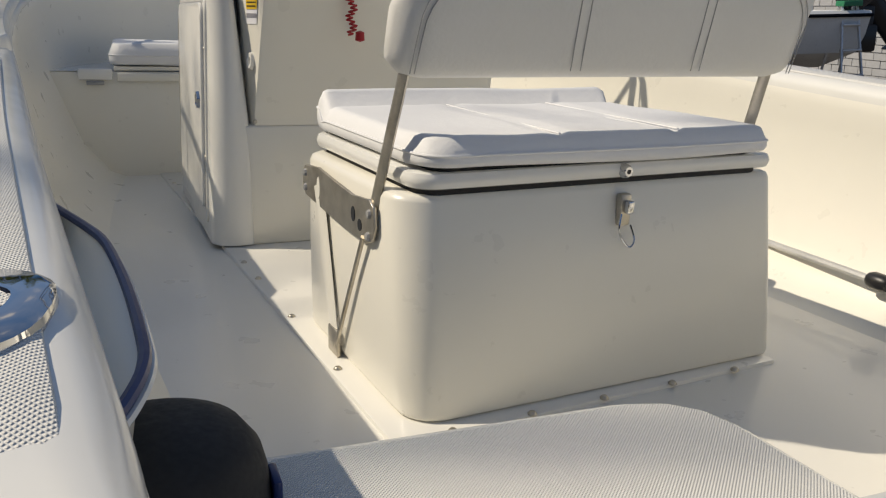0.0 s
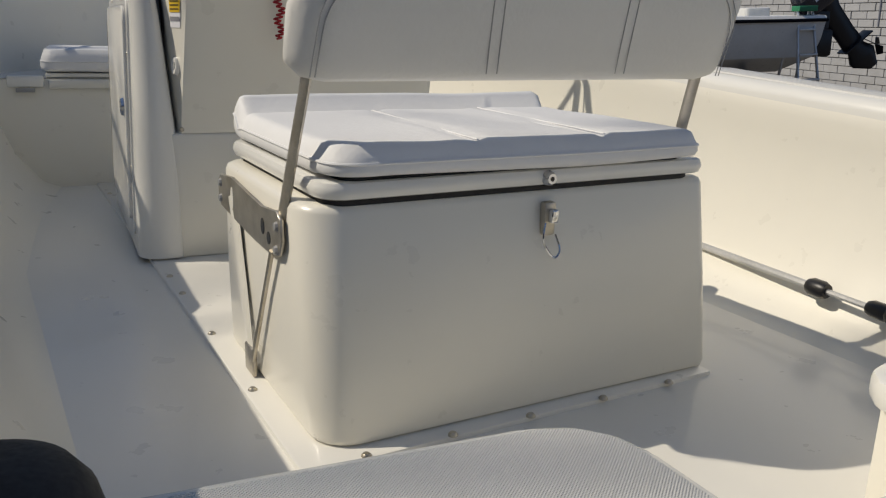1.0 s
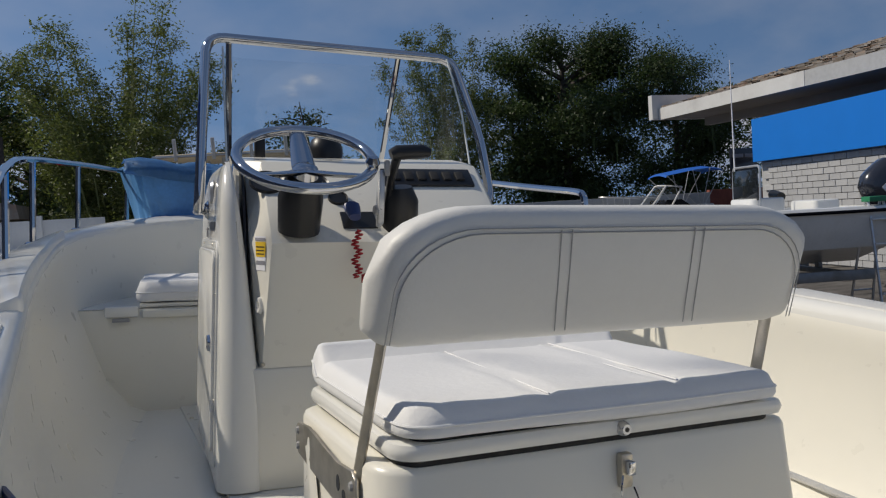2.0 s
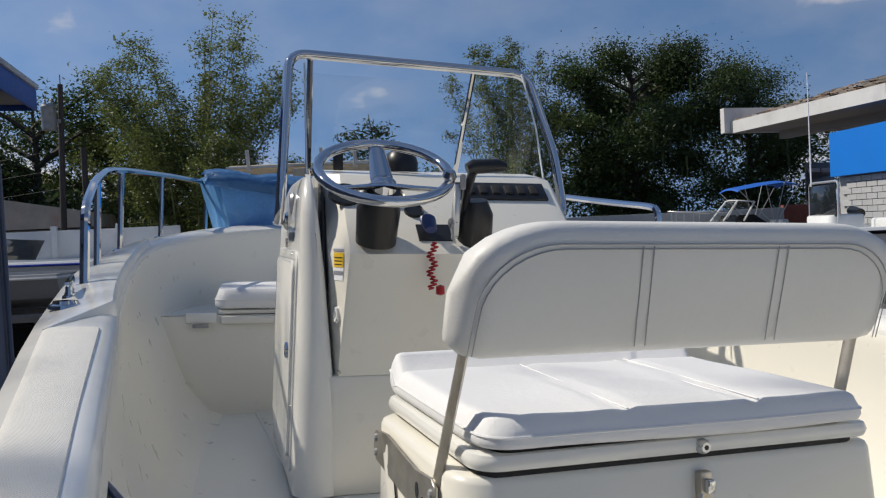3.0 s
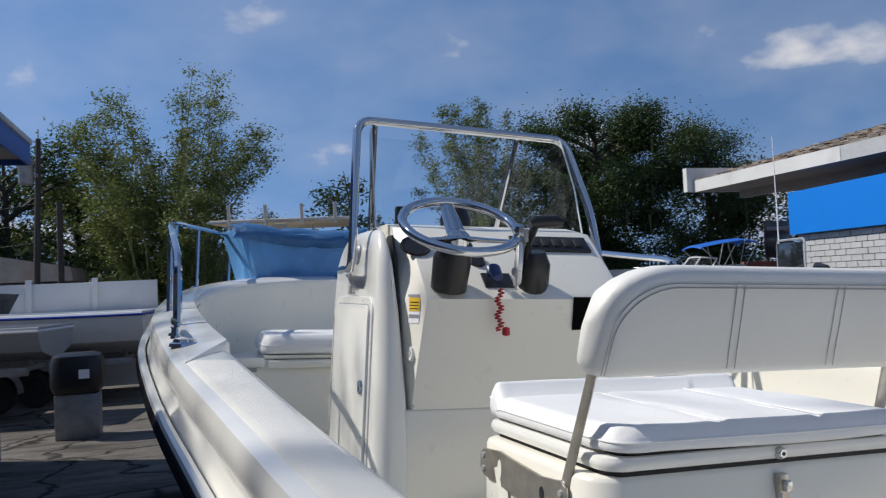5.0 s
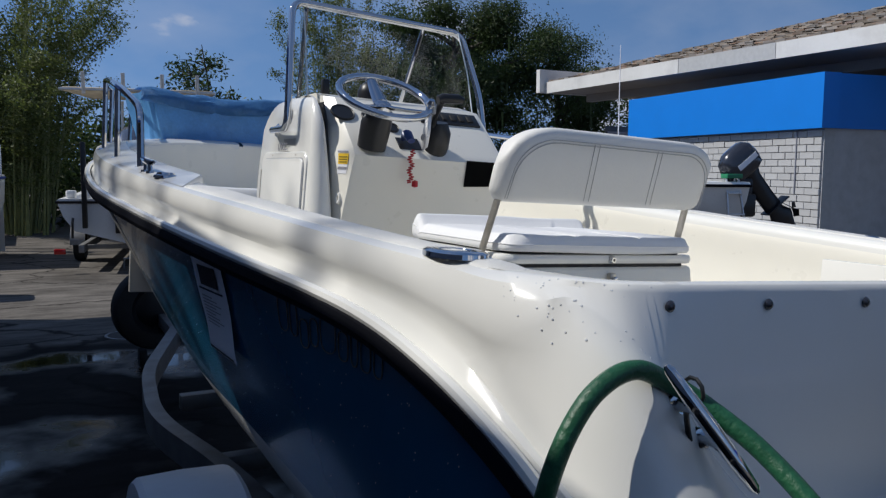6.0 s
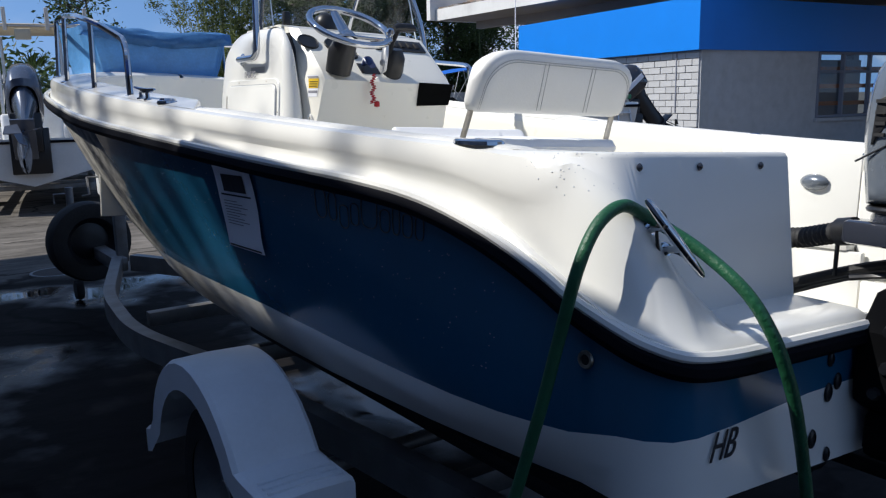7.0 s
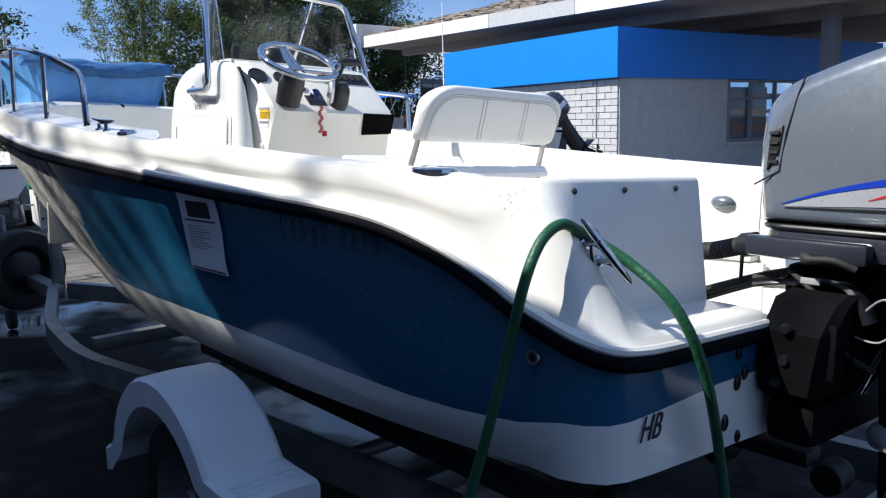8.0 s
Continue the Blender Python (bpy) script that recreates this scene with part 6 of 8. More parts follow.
part("tilt_unit", box(-0.165, 0.30, 0.05, 0.186, 0.60, 0.722, 0.03), BRACKET, motor, "black power tilt unit")
part("swivel_head", rbox(MX - 0.13, MX + 0.13, -0.05, 0.24, 0.95, 1.05, 0.05, 0.02), BRACKET, motor)
part("tilt_ram", tube([(MX - 0.03, 0.05, 0.72), (MX - 0.03, -0.03, 0.92)], 0.02, 10), STEEL, motor, "polished tilt ram")
for y, z in ((0.12, 0.91), (0.12, 0.83), (0.14, 0.77)):
    part("bolt", lathe([(0, 0.012), (0.012, 0.011), (0.016, 0)], facing((MX - 0.312, y, z), (-1, 0, 0)), 8), MOTOR, motor)
part("fuel_line", tube(curve([(MX - 0.16, 0.20, 1.04), (MX - 0.20, 0.10, 0.98), (MX - 0.19, 0.04, 0.86), (MX - 0.12, -0.02, 0.80)], 6), 0.008, 6), RUBBER, motor)
arm = part("steering_arm", tube(curve([(MX - 0.16, 0.30, 0.985), (MX - 0.13, 0.22, 1.0), (MX - 0.15, 0.10, 1.02), (MX - 0.17, 0.02, 1.0), (MX - 0.17, -0.02, 0.93)], 5), [0.012] * 6 + [0.02] * 9 + [0.024] * 6, 8, flat=0.7), MOTOR, motor, "dark steering arm")
part("maker_plate", box(MX - 0.196, MX - 0.190, 0.10, 0.15, 1.012, 1.028, 0.001), GREYPL, arm)
part("cable_loop", tube(curve([(MX - 0.18, 0.0, 0.95), (MX - 0.20, -0.06, 1.0), (MX - 0.19, -0.10, 0.96), (MX - 0.18, -0.05, 0.89), (MX - 0.17, 0.03, 0.895)], 6), 0.0026, 6), GREYPL, motor)
hz = curve([(MX - 0.14, 0.52, 1.055), (MX - 0.15, 0.44, 1.063), (MX - 0.168, 0.36, 1.083), (MX - 0.178, 0.30, 1.10)], 12)
part("rigging_hose", tube(hz, [0.027 if k % 2 else 0.0235 for k in range(len(hz))], 12), RUBBER, motor, "black corrugated rigging hose")
part("hose_collar", tube([(MX - 0.174, 0.325, 1.093), (MX - 0.181, 0.285, 1.10)], 0.034, 14), BLACK, motor)
part("hose_socket", box(MX - 0.222, MX - 0.14, -0.02, 0.30, 1.072, 1.128, 0.012), DARKCOWL, motor, "dark square hose socket")
part("drain_elbow", tube(curve([(MX - 0.225, 0.13, 1.085), (MX - 0.245, 0.11, 1.082), (MX - 0.242, 0.05, 1.085), (MX - 0.225, 0.0, 1.066)], 5), [0.013] * 6 + [0.009] * 10, 10), RUBBER, motor, "black hose elbow")
for dx, dz, y1 in ((-0.03, -0.07, 0.60), (0.0, -0.09, 0.58), (0.03, -0.10, 0.62)):
    part("cable", tube(curve([(MX - 0.14 + dx, y1, 0.955 + dz), (MX - 0.12 + dx, 0.42, 0.985 + dz * 0.4), (MX - 0.10 + dx, 0.28, 1.03 + dz * 0.3), (MX - 0.06 + dx, 0.16, 1.04)], 5), 0.013, 8), RUBBER, motor)
part("tie_rod", tube([(MX - 0.172, 0.33, 1.065), (MX - 0.172, 0.33, 0.985)], 0.006, 6), MOTOR, motor)
lower = part("lower_unit", sheet([[Vector((MX + hw * math.cos(a), cy + hy * math.sin(a), z)) for a in (2 * math.pi * k / 20 for k in range(20))] for z, hw, hy, cy in ((0.40, 0.072, 0.17, -0.16), (0.36, 0.05, 0.15, -0.16), (0.2, 0.035, 0.13, -0.17), (0.13, 0.06, 0.20, -0.17), (0.06, 0.055, 0.2, -0.17), (0.02, 0.012, 0.10, -0.2), (-0.12, 0.008, 0.06, -0.24))], closed=True), MOTOR, motor, "black gearcase")
part("vent_plate", prism([(MX - 0.09, 0.0, 0.38), (MX + 0.09, 0.0, 0.38), (MX + 0.10, -0.36, 0.38), (MX, -0.44, 0.38), (MX - 0.10, -0.36, 0.38)], (0, 0, 0.015), bev=0.004), GREYPL, lower)
part("exhaust_ring", rbox(MX - 0.10, MX + 0.10, -0.34, 0.02, 0.585, 0.64, 0.08, 0.02), SILVER, motor, "silver trim band on the leg")
for k in range(3):
    a = 2 * math.pi * k / 3
    part("blade", prism([(MX, -0.39, 0.09), (MX + 0.15 * math.cos(a) - 0.05 * math.sin(a), -0.37, 0.09 + 0.15 * math.sin(a) + 0.05 * math.cos(a)), (MX + 0.16 * math.cos(a), -0.41, 0.09 + 0.16 * math.sin(a)), (MX + 0.08 * math.cos(a) + 0.05 * math.sin(a), -0.43, 0.09 + 0.08 * math.sin(a) - 0.05 * math.cos(a))], (0, -0.008, 0)), MOTOR, lower)
# small fittings on the transom
part_t = thing("transom_fittings", "small thru-hull and trim fittings on the transom", "boat fitting", (-0.2, 0.19, 0.6), BOAT)
for x, z, r in ((-0.285, 0.845, 0.014), (-0.283, 0.77, 0.018), (-0.25, 0.79, 0.016), (-0.331, 0.674, 0.018), (-0.267, 0.626, 0.014)):
    part("fitting", lathe([(0, 0.003), (r * 0.55, 0.003), (r * 0.6, 0.006), (r * 0.85, 0.004), (r * 0.95, 0)], facing(Vector((x, 0.198, z)), (0, -1, 0)) @ Matrix.Diagonal((0.8, 1.3, 1, 1)), 16), MOTOR, part_t)
part("trim_tab", box(-0.60, -0.25, 0.03, 0.20, 0.44, 0.452, 0.003), GALV, part_t)
# hull letters on the white of the transom
bm = words("HB", 0.085, (-0.685, 0.1975, 0.700), pose(0, 0, 0, 90, 0, 0), 0.30)
part("hull_letters", bm, INK, boat, "black hull letters HB", smooth=False)

# ---- trailer ----
trl = thing("boat_trailer", "galvanised boat trailer with white plastic fenders", "trailer", (-0.1, 1.7, 0.0))
def TS(x, y, z):
    return Vector((x + mid(y) - 0.01, y, z))
for sgn in (-1, 1):
    P = rounded([TS(sgn * 0.62, -0.05, 0.42), TS(sgn * 0.62, 2.7, 0.42), TS(sgn * 0.71, 3.5, 0.42), TS(sgn * 0.54, 4.4, 0.42), TS(sgn * 0.06, 5.65, 0.42)], 0.30, 8)
    rows = []
    for i, p in enumerate(P):
        t = (P[min(i + 1, len(P) - 1)] - P[max(i - 1, 0)]).normalized()
        n = Vector((t.y, -t.x, 0))
        rows.append([p + n * a + Vector((0, 0, b)) for a, b in ((-0.035, -0.06), (0.035, -0.06), (0.035, 0.06), (-0.035, 0.06))])
    part("side_rail", sheet(rows, closed=True), GALV, trl, "galvanised trailer side rail", angle=30)
    y0 = 1.78
    bm = bmesh.new()
    rows = []
    prof = [(2.32, 0.33), (2.32, 0.41), (2.26, 0.43)] + [(y0 + 0.465 * math.cos(radians(a)), 0.33 + 0.465 * math.sin(radians(a))) for a in range(18, 149, 10)] + [(1.35, 0.580), (1.31, 0.578), (1.19, 0.577), (1.175, 0.565), (1.175, 0.47)]
    o = sgn * 1.00
    for dx, dz in ((-0.135, -0.10), (-0.135, -0.012), (-0.12, 0.0), (0.0, 0.004), (0.12, 0.0), (0.135, -0.012), (0.135, -0.03)):
        row = []
        for y, z in prof:
            c = Vector((0, y - y0, z - 0.33))
            k = c.normalized() * dz if 1.36 < y < 2.25 else Vector((0, 0, dz))
            row.append(Vector((o + mid(y0) - 0.02 - sgn * dx, y + k.y, z + k.z)))
        rows.append(row)
    sheet(rows, bm)
    fd = part("fender", bm, FENDER, trl, "white plastic wheel fender with step plates", angle=35)
    for k in range(3):
        part("step_rib", box(o + mid(y0) - 0.13, o + mid(y0) + 0.09, 1.20 + k * 0.035, 1.213 + k * 0.035, 0.578, 0.586, 0.002), FENDER, fd)
    wx = o + mid(y0)
    wm_ = Matrix.Translation((wx, y0, 0.315)) @ pose(0, 0, 0, 0, 90 * sgn, 0)
    wh = part("wheel", lathe([(0.20, -0.095), (0.27, -0.10), (0.305, -0.085), (0.315, -0.05), (0.315, 0.05), (0.305, 0.085), (0.27, 0.10), (0.20, 0.095)], wm_, 36), TYRE, trl, "black trailer tyre")
    part("rim", lathe([(0.0, 0.05), (0.05, 0.055), (0.06, 0.03), (0.14, 0.02), (0.17, 0.06), (0.202, 0.09), (0.202, -0.09), (0, -0.09)], wm_, 30), GALV, wh, "steel rim")
    part("bunk", box(mid(1.7) + sgn * 0.42 - 0.05, mid(1.7) + sgn * 0.42 + 0.05, 0.30, 3.0, 0.50, 0.55, 0.008), RUBBER, trl, "carpeted bunk board")
    for y in (0.25, 0.62):
        part("roller", lathe([(0, -0.05), (0.05, -0.05), (0.055, -0.03), (0.045, 0), (0.055, 0.03), (0.05, 0.05), (0, 0.05)], Matrix.Translation((mid(y) + sgn * 0.30, y, 0.47)) @ pose(0, 0, 0, 0, 90, 0), 16), RUBBER, trl)
part("axle", tube([(mid(1.78) - 0.98, 1.78, 0.31), (mid(1.78) + 0.98, 1.78, 0.31)], 0.03, 10), GALV, trl)
for y in (0.1, 1.2, 2.9, 3.9):
    w = 0.6 if y < 3.5 else 0.5
    part("cross_member", box(mid(y) - w, mid(y) + w, y - 0.035, y + 0.035, 0.37, 0.45, 0.006), GALV, trl)
part("tongue", box(mid(6.2) - 0.05, mid(6.2) + 0.05, 5.6, 7.1, 0.37, 0.47, 0.008), GALV, trl)
part("coupler", tube([(mid(7), 7.05, 0.44), (mid(7), 7.25, 0.45)], [0.05, 0.06], 12), GALV, trl)
jack = part("tongue_jack", tube([(mid(6.5) - 0.12, 6.5, 0.09), (mid(6.5) - 0.12, 6.5, 0.95)], 0.03, 10), GALV, trl, "swivel tongue jack")
part("crank", tube([(mid(6.5) - 0.12, 6.5, 0.9), (mid(6.5) - 0.24, 6.5, 0.9), (mid(6.5) - 0.24, 6.5, 0.82)], 0.008, 6), GALV, jack)
part("jack_wheel", lathe([(0, -0.03), (0.08, -0.03), (0.09, 0), (0.08, 0.03), (0, 0.03)], Matrix.Translation((mid(6.5) - 0.12, 6.5, 0.09)) @ pose(0, 0, 0, 0, 90, 0), 18), RUBBER, jack)
part("winch_post", box(mid(5.7) - 0.04, mid(5.7) + 0.04, 5.72, 5.80, 0.42, 1.20, 0.006), GALV, trl, "winch post under the bow")
wn_ = part("winch", prism([(mid(5.7) - 0.11, 5.66, 0.92), (mid(5.7) - 0.11, 5.70, 1.24), (mid(5.7) - 0.11, 5.78, 1.27), (mid(5.7) - 0.11, 5.86, 1.20), (mid(5.7) - 0.11, 5.84, 0.95)], (-0.008, 0, 0), bev=0.002), FENCE, trl, "perforated pale winch frame")
for dx in (0.0, 0.05, 0.10):
    part("winch_plate", prism([(mid(5.7) - 0.11 + dx, 5.655, 0.90), (mid(5.7) - 0.07 + dx, 5.655, 0.90), (mid(5.7) - 0.075 + dx, 5.66, 1.22), (mid(5.7) - 0.105 + dx, 5.66, 1.25)], (0, -0.004, 0)), FENCE, wn_)
for k in range(5):
    part("hole", lathe([(0, 0.001), (0.011, 0.001), (0.011, 0)], facing((mid(5.7) - 0.09 + 0.05 * (k % 3), 5.650, 0.98 + 0.055 * k), (0, -1, 0)), 10), BLACK, wn_)
part("drum", lathe([(0, -0.06), (0.05, -0.06), (0.05, 0.06), (0, 0.06)], Matrix.Translation((mid(5.7) - 0.03, 5.76, 1.08)) @ pose(0, 0, 0, 0, 90, 0), 16), RED, wn_, "red strap wound on the winch drum")
part("label", box(mid(5.7) - 0.16, mid(5.7) - 0.13, 5.66, 5.74, 1.20, 1.31, 0.004), GREEN, wn_, "green plastic grip")
part("winch_crank", tube([(mid(5.7) - 0.12, 5.76, 1.08), (mid(5.7) - 0.20, 5.76, 1.08), (mid(5.7) - 0.21, 5.68, 0.96), (mid(5.7) - 0.26, 5.68, 0.95)], 0.009, 6), GALV, wn_)
part("winch_strap", tube([(mid(5.7), 5.70, 1.10), (mid(5.5), 5.40, 1.14)], 0.02, 6, flat=0.2), RED, trl)
part("bow_stop", tube([(mid(5.7) - 0.07, 5.66, 1.30), (mid(5.7) + 0.07, 5.66, 1.30)], 0.045, 12), RUBBER, trl)
part("bow_stop_arm", tube([(mid(5.7), 5.75, 1.18), (mid(5.7), 5.68, 1.30)], 0.02, 8), GALV, trl)

# spare wheel standing on the tongue
sw = Matrix.Translation((mid(6.3) - 0.06, 6.3, 0.52)) @ pose(0, 0, 0, 90, 0, 8)
sp_ = part("spare_wheel", lathe([(0.20, -0.09), (0.27, -0.10), (0.31, -0.085), (0.325, -0.05), (0.325, 0.05), (0.31, 0.085), (0.27, 0.10), (0.20, 0.09)], sw, 36), TYRE, trl, "black spare wheel on the trailer tongue")
part("rim", lathe([(0, 0.02), (0.06, 0.03), (0.15, 0.01), (0.18, 0.06), (0.203, 0.085), (0.203, -0.085), (0, -0.05)], sw, 28), MOTOR, sp_)
part("spare_bracket", tube([(mid(6.3), 6.42, 0.46), (mid(6.3), 6.40, 0.56)], 0.03, 8), GALV, sp_)
# ---- yard ----
g = bmesh.new()
sheet([[(x, y, 0) for x in (-900, -60, -12, 0, 12, 60, 900)] for y in (-900, -60, -10, 0, 10, 60, 900)], g)
tagged(part("ground", g, GROUND), "worn concrete boatyard, darkened beside the boat for both water and shade", "ground", kind="structure")

# ---- grey workshop beside the boat ----
shop = thing("workshop", "grey painted workshop with blue roof fascia and open doorway", "building", (-7.0, 1.5, 0))
WX, EX, CY = -3.23, -2.895, 10.28
bm = bmesh.new()
box(WX - 0.2, WX, 7.69, 10.01, 0, 3.34, bm=bm)
box(WX - 0.2, WX, -9.0, 6.18, 0, 3.34, bm=bm)
box(WX - 0.2, WX, 6.18, 7.69, 2.38, 3.34, bm=bm)
part("wall", bm, WALLGREY, shop, smooth=False)
part("end_wall", box(-14, WX - 0.2, 9.81, 10.01, 0, 3.34), WALLGREY, shop, smooth=False)
part("inner_wall", box(-7.2, -7.0, -9, 9.8, 0, 3.3), WALLGREY, shop, smooth=False)
fr = part("door_frame", box(WX - 0.19, WX + 0.015, 7.57, 7.67, 0, 2.37, 0.005), WALLGREY, shop, "weathered door frame")
part("lintel", box(WX - 0.19, WX + 0.015, 6.18, 7.67, 2.29, 2.37, 0.005), WALLGREY, shop)
part("door_leaf", box(WX - 1.35, WX - 0.25, 7.45, 7.50, 0.02, 2.27, 0.004), MOTOR, shop, "dark door standing open inwards")
# unseen set-back in the eave, added so that sun reaches the forward hull
LIGHT_NOTCH = EX - 0.36
for y0, y1, x1 in ((-9.4, 2.77, EX), (2.772, 5.518, LIGHT_NOTCH), (5.52, CY, EX)):
    part("roof", box(-14, x1, y0, y1, 3.345, 3.51, 0.01), SOFFIT, shop, "flat overhanging roof")
    part("drip_edge", box(-14, x1 + 0.05, y0, y1 + (0.05 if y1 == CY else 0), 3.522, 3.585, 0.008), FASCIA_W, shop, "pale metal drip edge")
    part("fascia", box(x1 + 0.002, x1 + 0.03, y0, y1 + (0.03 if y1 == CY else 0), 3.28, 3.52, 0.004), FASCIA_B, shop, "blue roof fascia")
part("fascia", box(-14, EX, CY + 0.002, CY + 0.03, 3.28, 3.52, 0.004), FASCIA_B, shop)
pp = part("conduit", tube(rounded([(WX + 0.045, -6, 2.65), (WX + 0.045, 9.86, 2.65), (WX + 0.045, 9.91, 0.0)], 0.08), 0.028, 8), WALLGREY, shop, "painted pipe along the wall and down the corner")
for y in (1.0, 4.0, 8.0, 9.4):
    part("pipe_clip", tube([(WX + 0.045, y - 0.02, 2.65), (WX + 0.045, y + 0.02, 2.65)], 0.034, 8), GALV, pp)

# ---- former filling station: band of blue over painted brick, shingled canopy roof ----
st = thing("filling_station", "painted brick station with bright blue band and shingled canopy roof", "building", (17, 12, 0))
A0, A1, A2 = Vector((12.61, 10.5, 0)), Vector((13.70, 17.4, 0)), Vector((22.96, 9.29, 0))
def wall_run(a, b, z0, z1, thick, inward):
    n = Vector((-(b - a).y, (b - a).x, 0)).normalized() * inward
    return prism([a + Vector((0, 0, z0)), b + Vector((0, 0, z0)), b + n * thick + Vector((0, 0, z0)), a + n * thick + Vector((0, 0, z0))], (0, 0, z1 - z0))
part("wall_side", wall_run(A0, A1, 0, 2.51, 0.25, -1), MORTAR, st, smooth=False)
w0, w1 = A0.lerp(A2, 0.36), A0.lerp(A2, 0.86)
for a, b, z in ((A0, w0, 2.51), (w1, A2, 2.51), (w0, w1, 0.98)):
    part("wall_front", wall_run(a, b, 0, z, 0.25, 1), BRICK, st, smooth=False)
back = A1 + Vector((10.2, -1.4, 0))
part("wall_back", wall_run(A1, back, 0, 2.51, 0.25, -1), MORTAR, st, smooth=False)
part("inner_back", prism([A0.lerp(A2, 0.3) + Vector((0.4, 3.2, 0)), A0.lerp(A2, 0.95) + Vector((0.4, 3.2, 0)), A0.lerp(A2, 0.95) + Vector((0.4, 3.3, 0)), A0.lerp(A2, 0.3) + Vector((0.4, 3.3, 0))], (0, 0, 2.5)), WALLGREY, st, smooth=False)
for k in range(3):
    part("rack_beam", prism([w0 + Vector((0.1, 0.6, 1.25 + 0.42 * k)), w1 + Vector((0, 0.6, 1.25 + 0.42 * k)), w1 + Vector((0, 0.66, 1.25 + 0.42 * k)), w0 + Vector((0.1, 0.66, 1.25 + 0.42 * k))], (0, 0, 0.10)), ORANGE, st, "orange storage rack beam")
win = part("window", wall_run(w0 + Vector((0, 0.05, 0)), w1 + Vector((0, 0.05, 0)), 0.98, 2.50, 0.012, 1), glass("shop_glass", (0.8, 0.85, 0.87), 0.02, 0.08), st, "shop window with thin metal frames")
for f in (0.0, 0.17, 0.36, 0.52, 0.7, 0.86, 1.0):
    p = w0.lerp(w1, f)
    part("mullion", box(p.x - 0.035, p.x + 0.035, p.y - 0.03, p.y + 0.06, 0.98, 2.50), WALLGREY, win)
for z in (0.99, 2.02, 2.44):
    part("rail", wall_run(w0 + Vector((0, -0.03, 0)), w1 + Vector((0, -0.03, 0)), z, z + 0.06, 0.09, 1), WALLGREY, win)
part("sill", wall_run(w0 + Vector((-0.1, -0.08, 0)), w1 + Vector((0.1, -0.08, 0)), 0.90, 0.98, 0.12, 1), BRICK, win)
part("band", wall_run(A0 + Vector((-0.22, -0.1, 0)), A1 + Vector((-0.22, 0.05, 0)), 2.51, 3.59, 0.42, -1), BAND, st, "bright blue painted sheet band", smooth=False)
part("band", wall_run(A0 + Vector((0.24, -0.1, 0)), A2 + Vector((0.1, -0.1, 0)), 2.51, 3.588, 0.3, 1), BAND, st, "bright blue painted sheet band", smooth=False)
part("cable", tube([A0.lerp(A1, 0.52) + Vector((-0.1, 0, 3.6)), A0.lerp(A1, 0.47) + Vector((-0.1, 0, 3.0)), A0.lerp(A1, 0.45) + Vector((-0.1, 0, 2.5))], 0.012, 5), BLACK, st)
# canopy: eaves, fascia, soffit, hipped shingle roof
E0, E1 = Vector((13.88, 22.0, 4.17)), Vector((13.16, 3.09, 4.17))
R0, R1 = Vector((20.1, 17.0, 6.23)), Vector((19.6, 3.09, 6.23))
part("soffit", prism([E0, E1, Vector((30, 3.09, 4.17)), Vector((30, 22.15, 4.17))], (0, 0, 0.06)), SOFFIT, st, "stained canopy soffit", smooth=False)
n_f = 6
for k in range(n_f):
    a, b = E0.lerp(E1, k / n_f), E0.lerp(E1, (k + 0.998) / n_f)
    d = 0.012 * ((k * 5) % 3)
    part("fascia", prism([a + Vector((-d, 0, -0.02)), b + Vector((-d, 0, -0.02)), b + Vector((-d - 0.03, 0, -0.02)), a + Vector((-d - 0.03, 0, -0.02))], (0, 0, 0.36)), FASCIA_W if k != 2 else MORTAR, st, "patched white fascia board" if k != 2 else "weathered grey fascia board", smooth=False)
part("fascia_end", prism([E0 + Vector((-0.05, 0.02, -0.02)), Vector((30, 22.17, 4.15)), Vector((30, 22.21, 4.15)), E0 + Vector((-0.05, 0.06, -0.02))], (0, 0, 0.36)), FASCIA_W, st, smooth=False)
part("sign_box", prism([E0 + Vector((-0.25, 0.1, 0.0)), E0 + Vector((2.2, 0.1, 0.0)), E0 + Vector((2.2, 0.3, 0.0)), E0 + Vector((-0.25, 0.3, 0.0))], (0, 0, 0.75)), FASCIA_W, st, "white panel at the roof corner", smooth=False)
deckz = Vector((0, 0, 0.32))
part("roof_deck", sheet([[E0 + deckz, E1 + deckz], [R0, R1]]), SHINGLE, st, "weathered brown shingle roof", smooth=False)
part("roof_deck", sheet([[E0 + deckz, Vector((30, 22.15, 4.49))], [R0, Vector((25, 17.0, 6.23))]]), SHINGLE, st, smooth=False)
for y, x in ((8.2, 17.6), (6.4, 23.5), (13.5, 24.0), (4.0, 16.0)):
    part("column", box(x - 0.17, x + 0.17, y - 0.17, y + 0.17, 0, 4.17, 0.01), WALLGREY, st, "square canopy column")
for x in (15.5, 18.5, 21.5):
    part("beam", box(x - 0.12, x + 0.12, 3.2, 21.9, 3.93, 4.17), SOFFIT, st)
part("conduit", tube([A0.lerp(A1, 0.10) + Vector((-0.06, 0, 2.5)), A0.lerp(A1, 0.10) + Vector((-0.06, 0, 1.2))], 0.018, 6), WALLGREY, st)
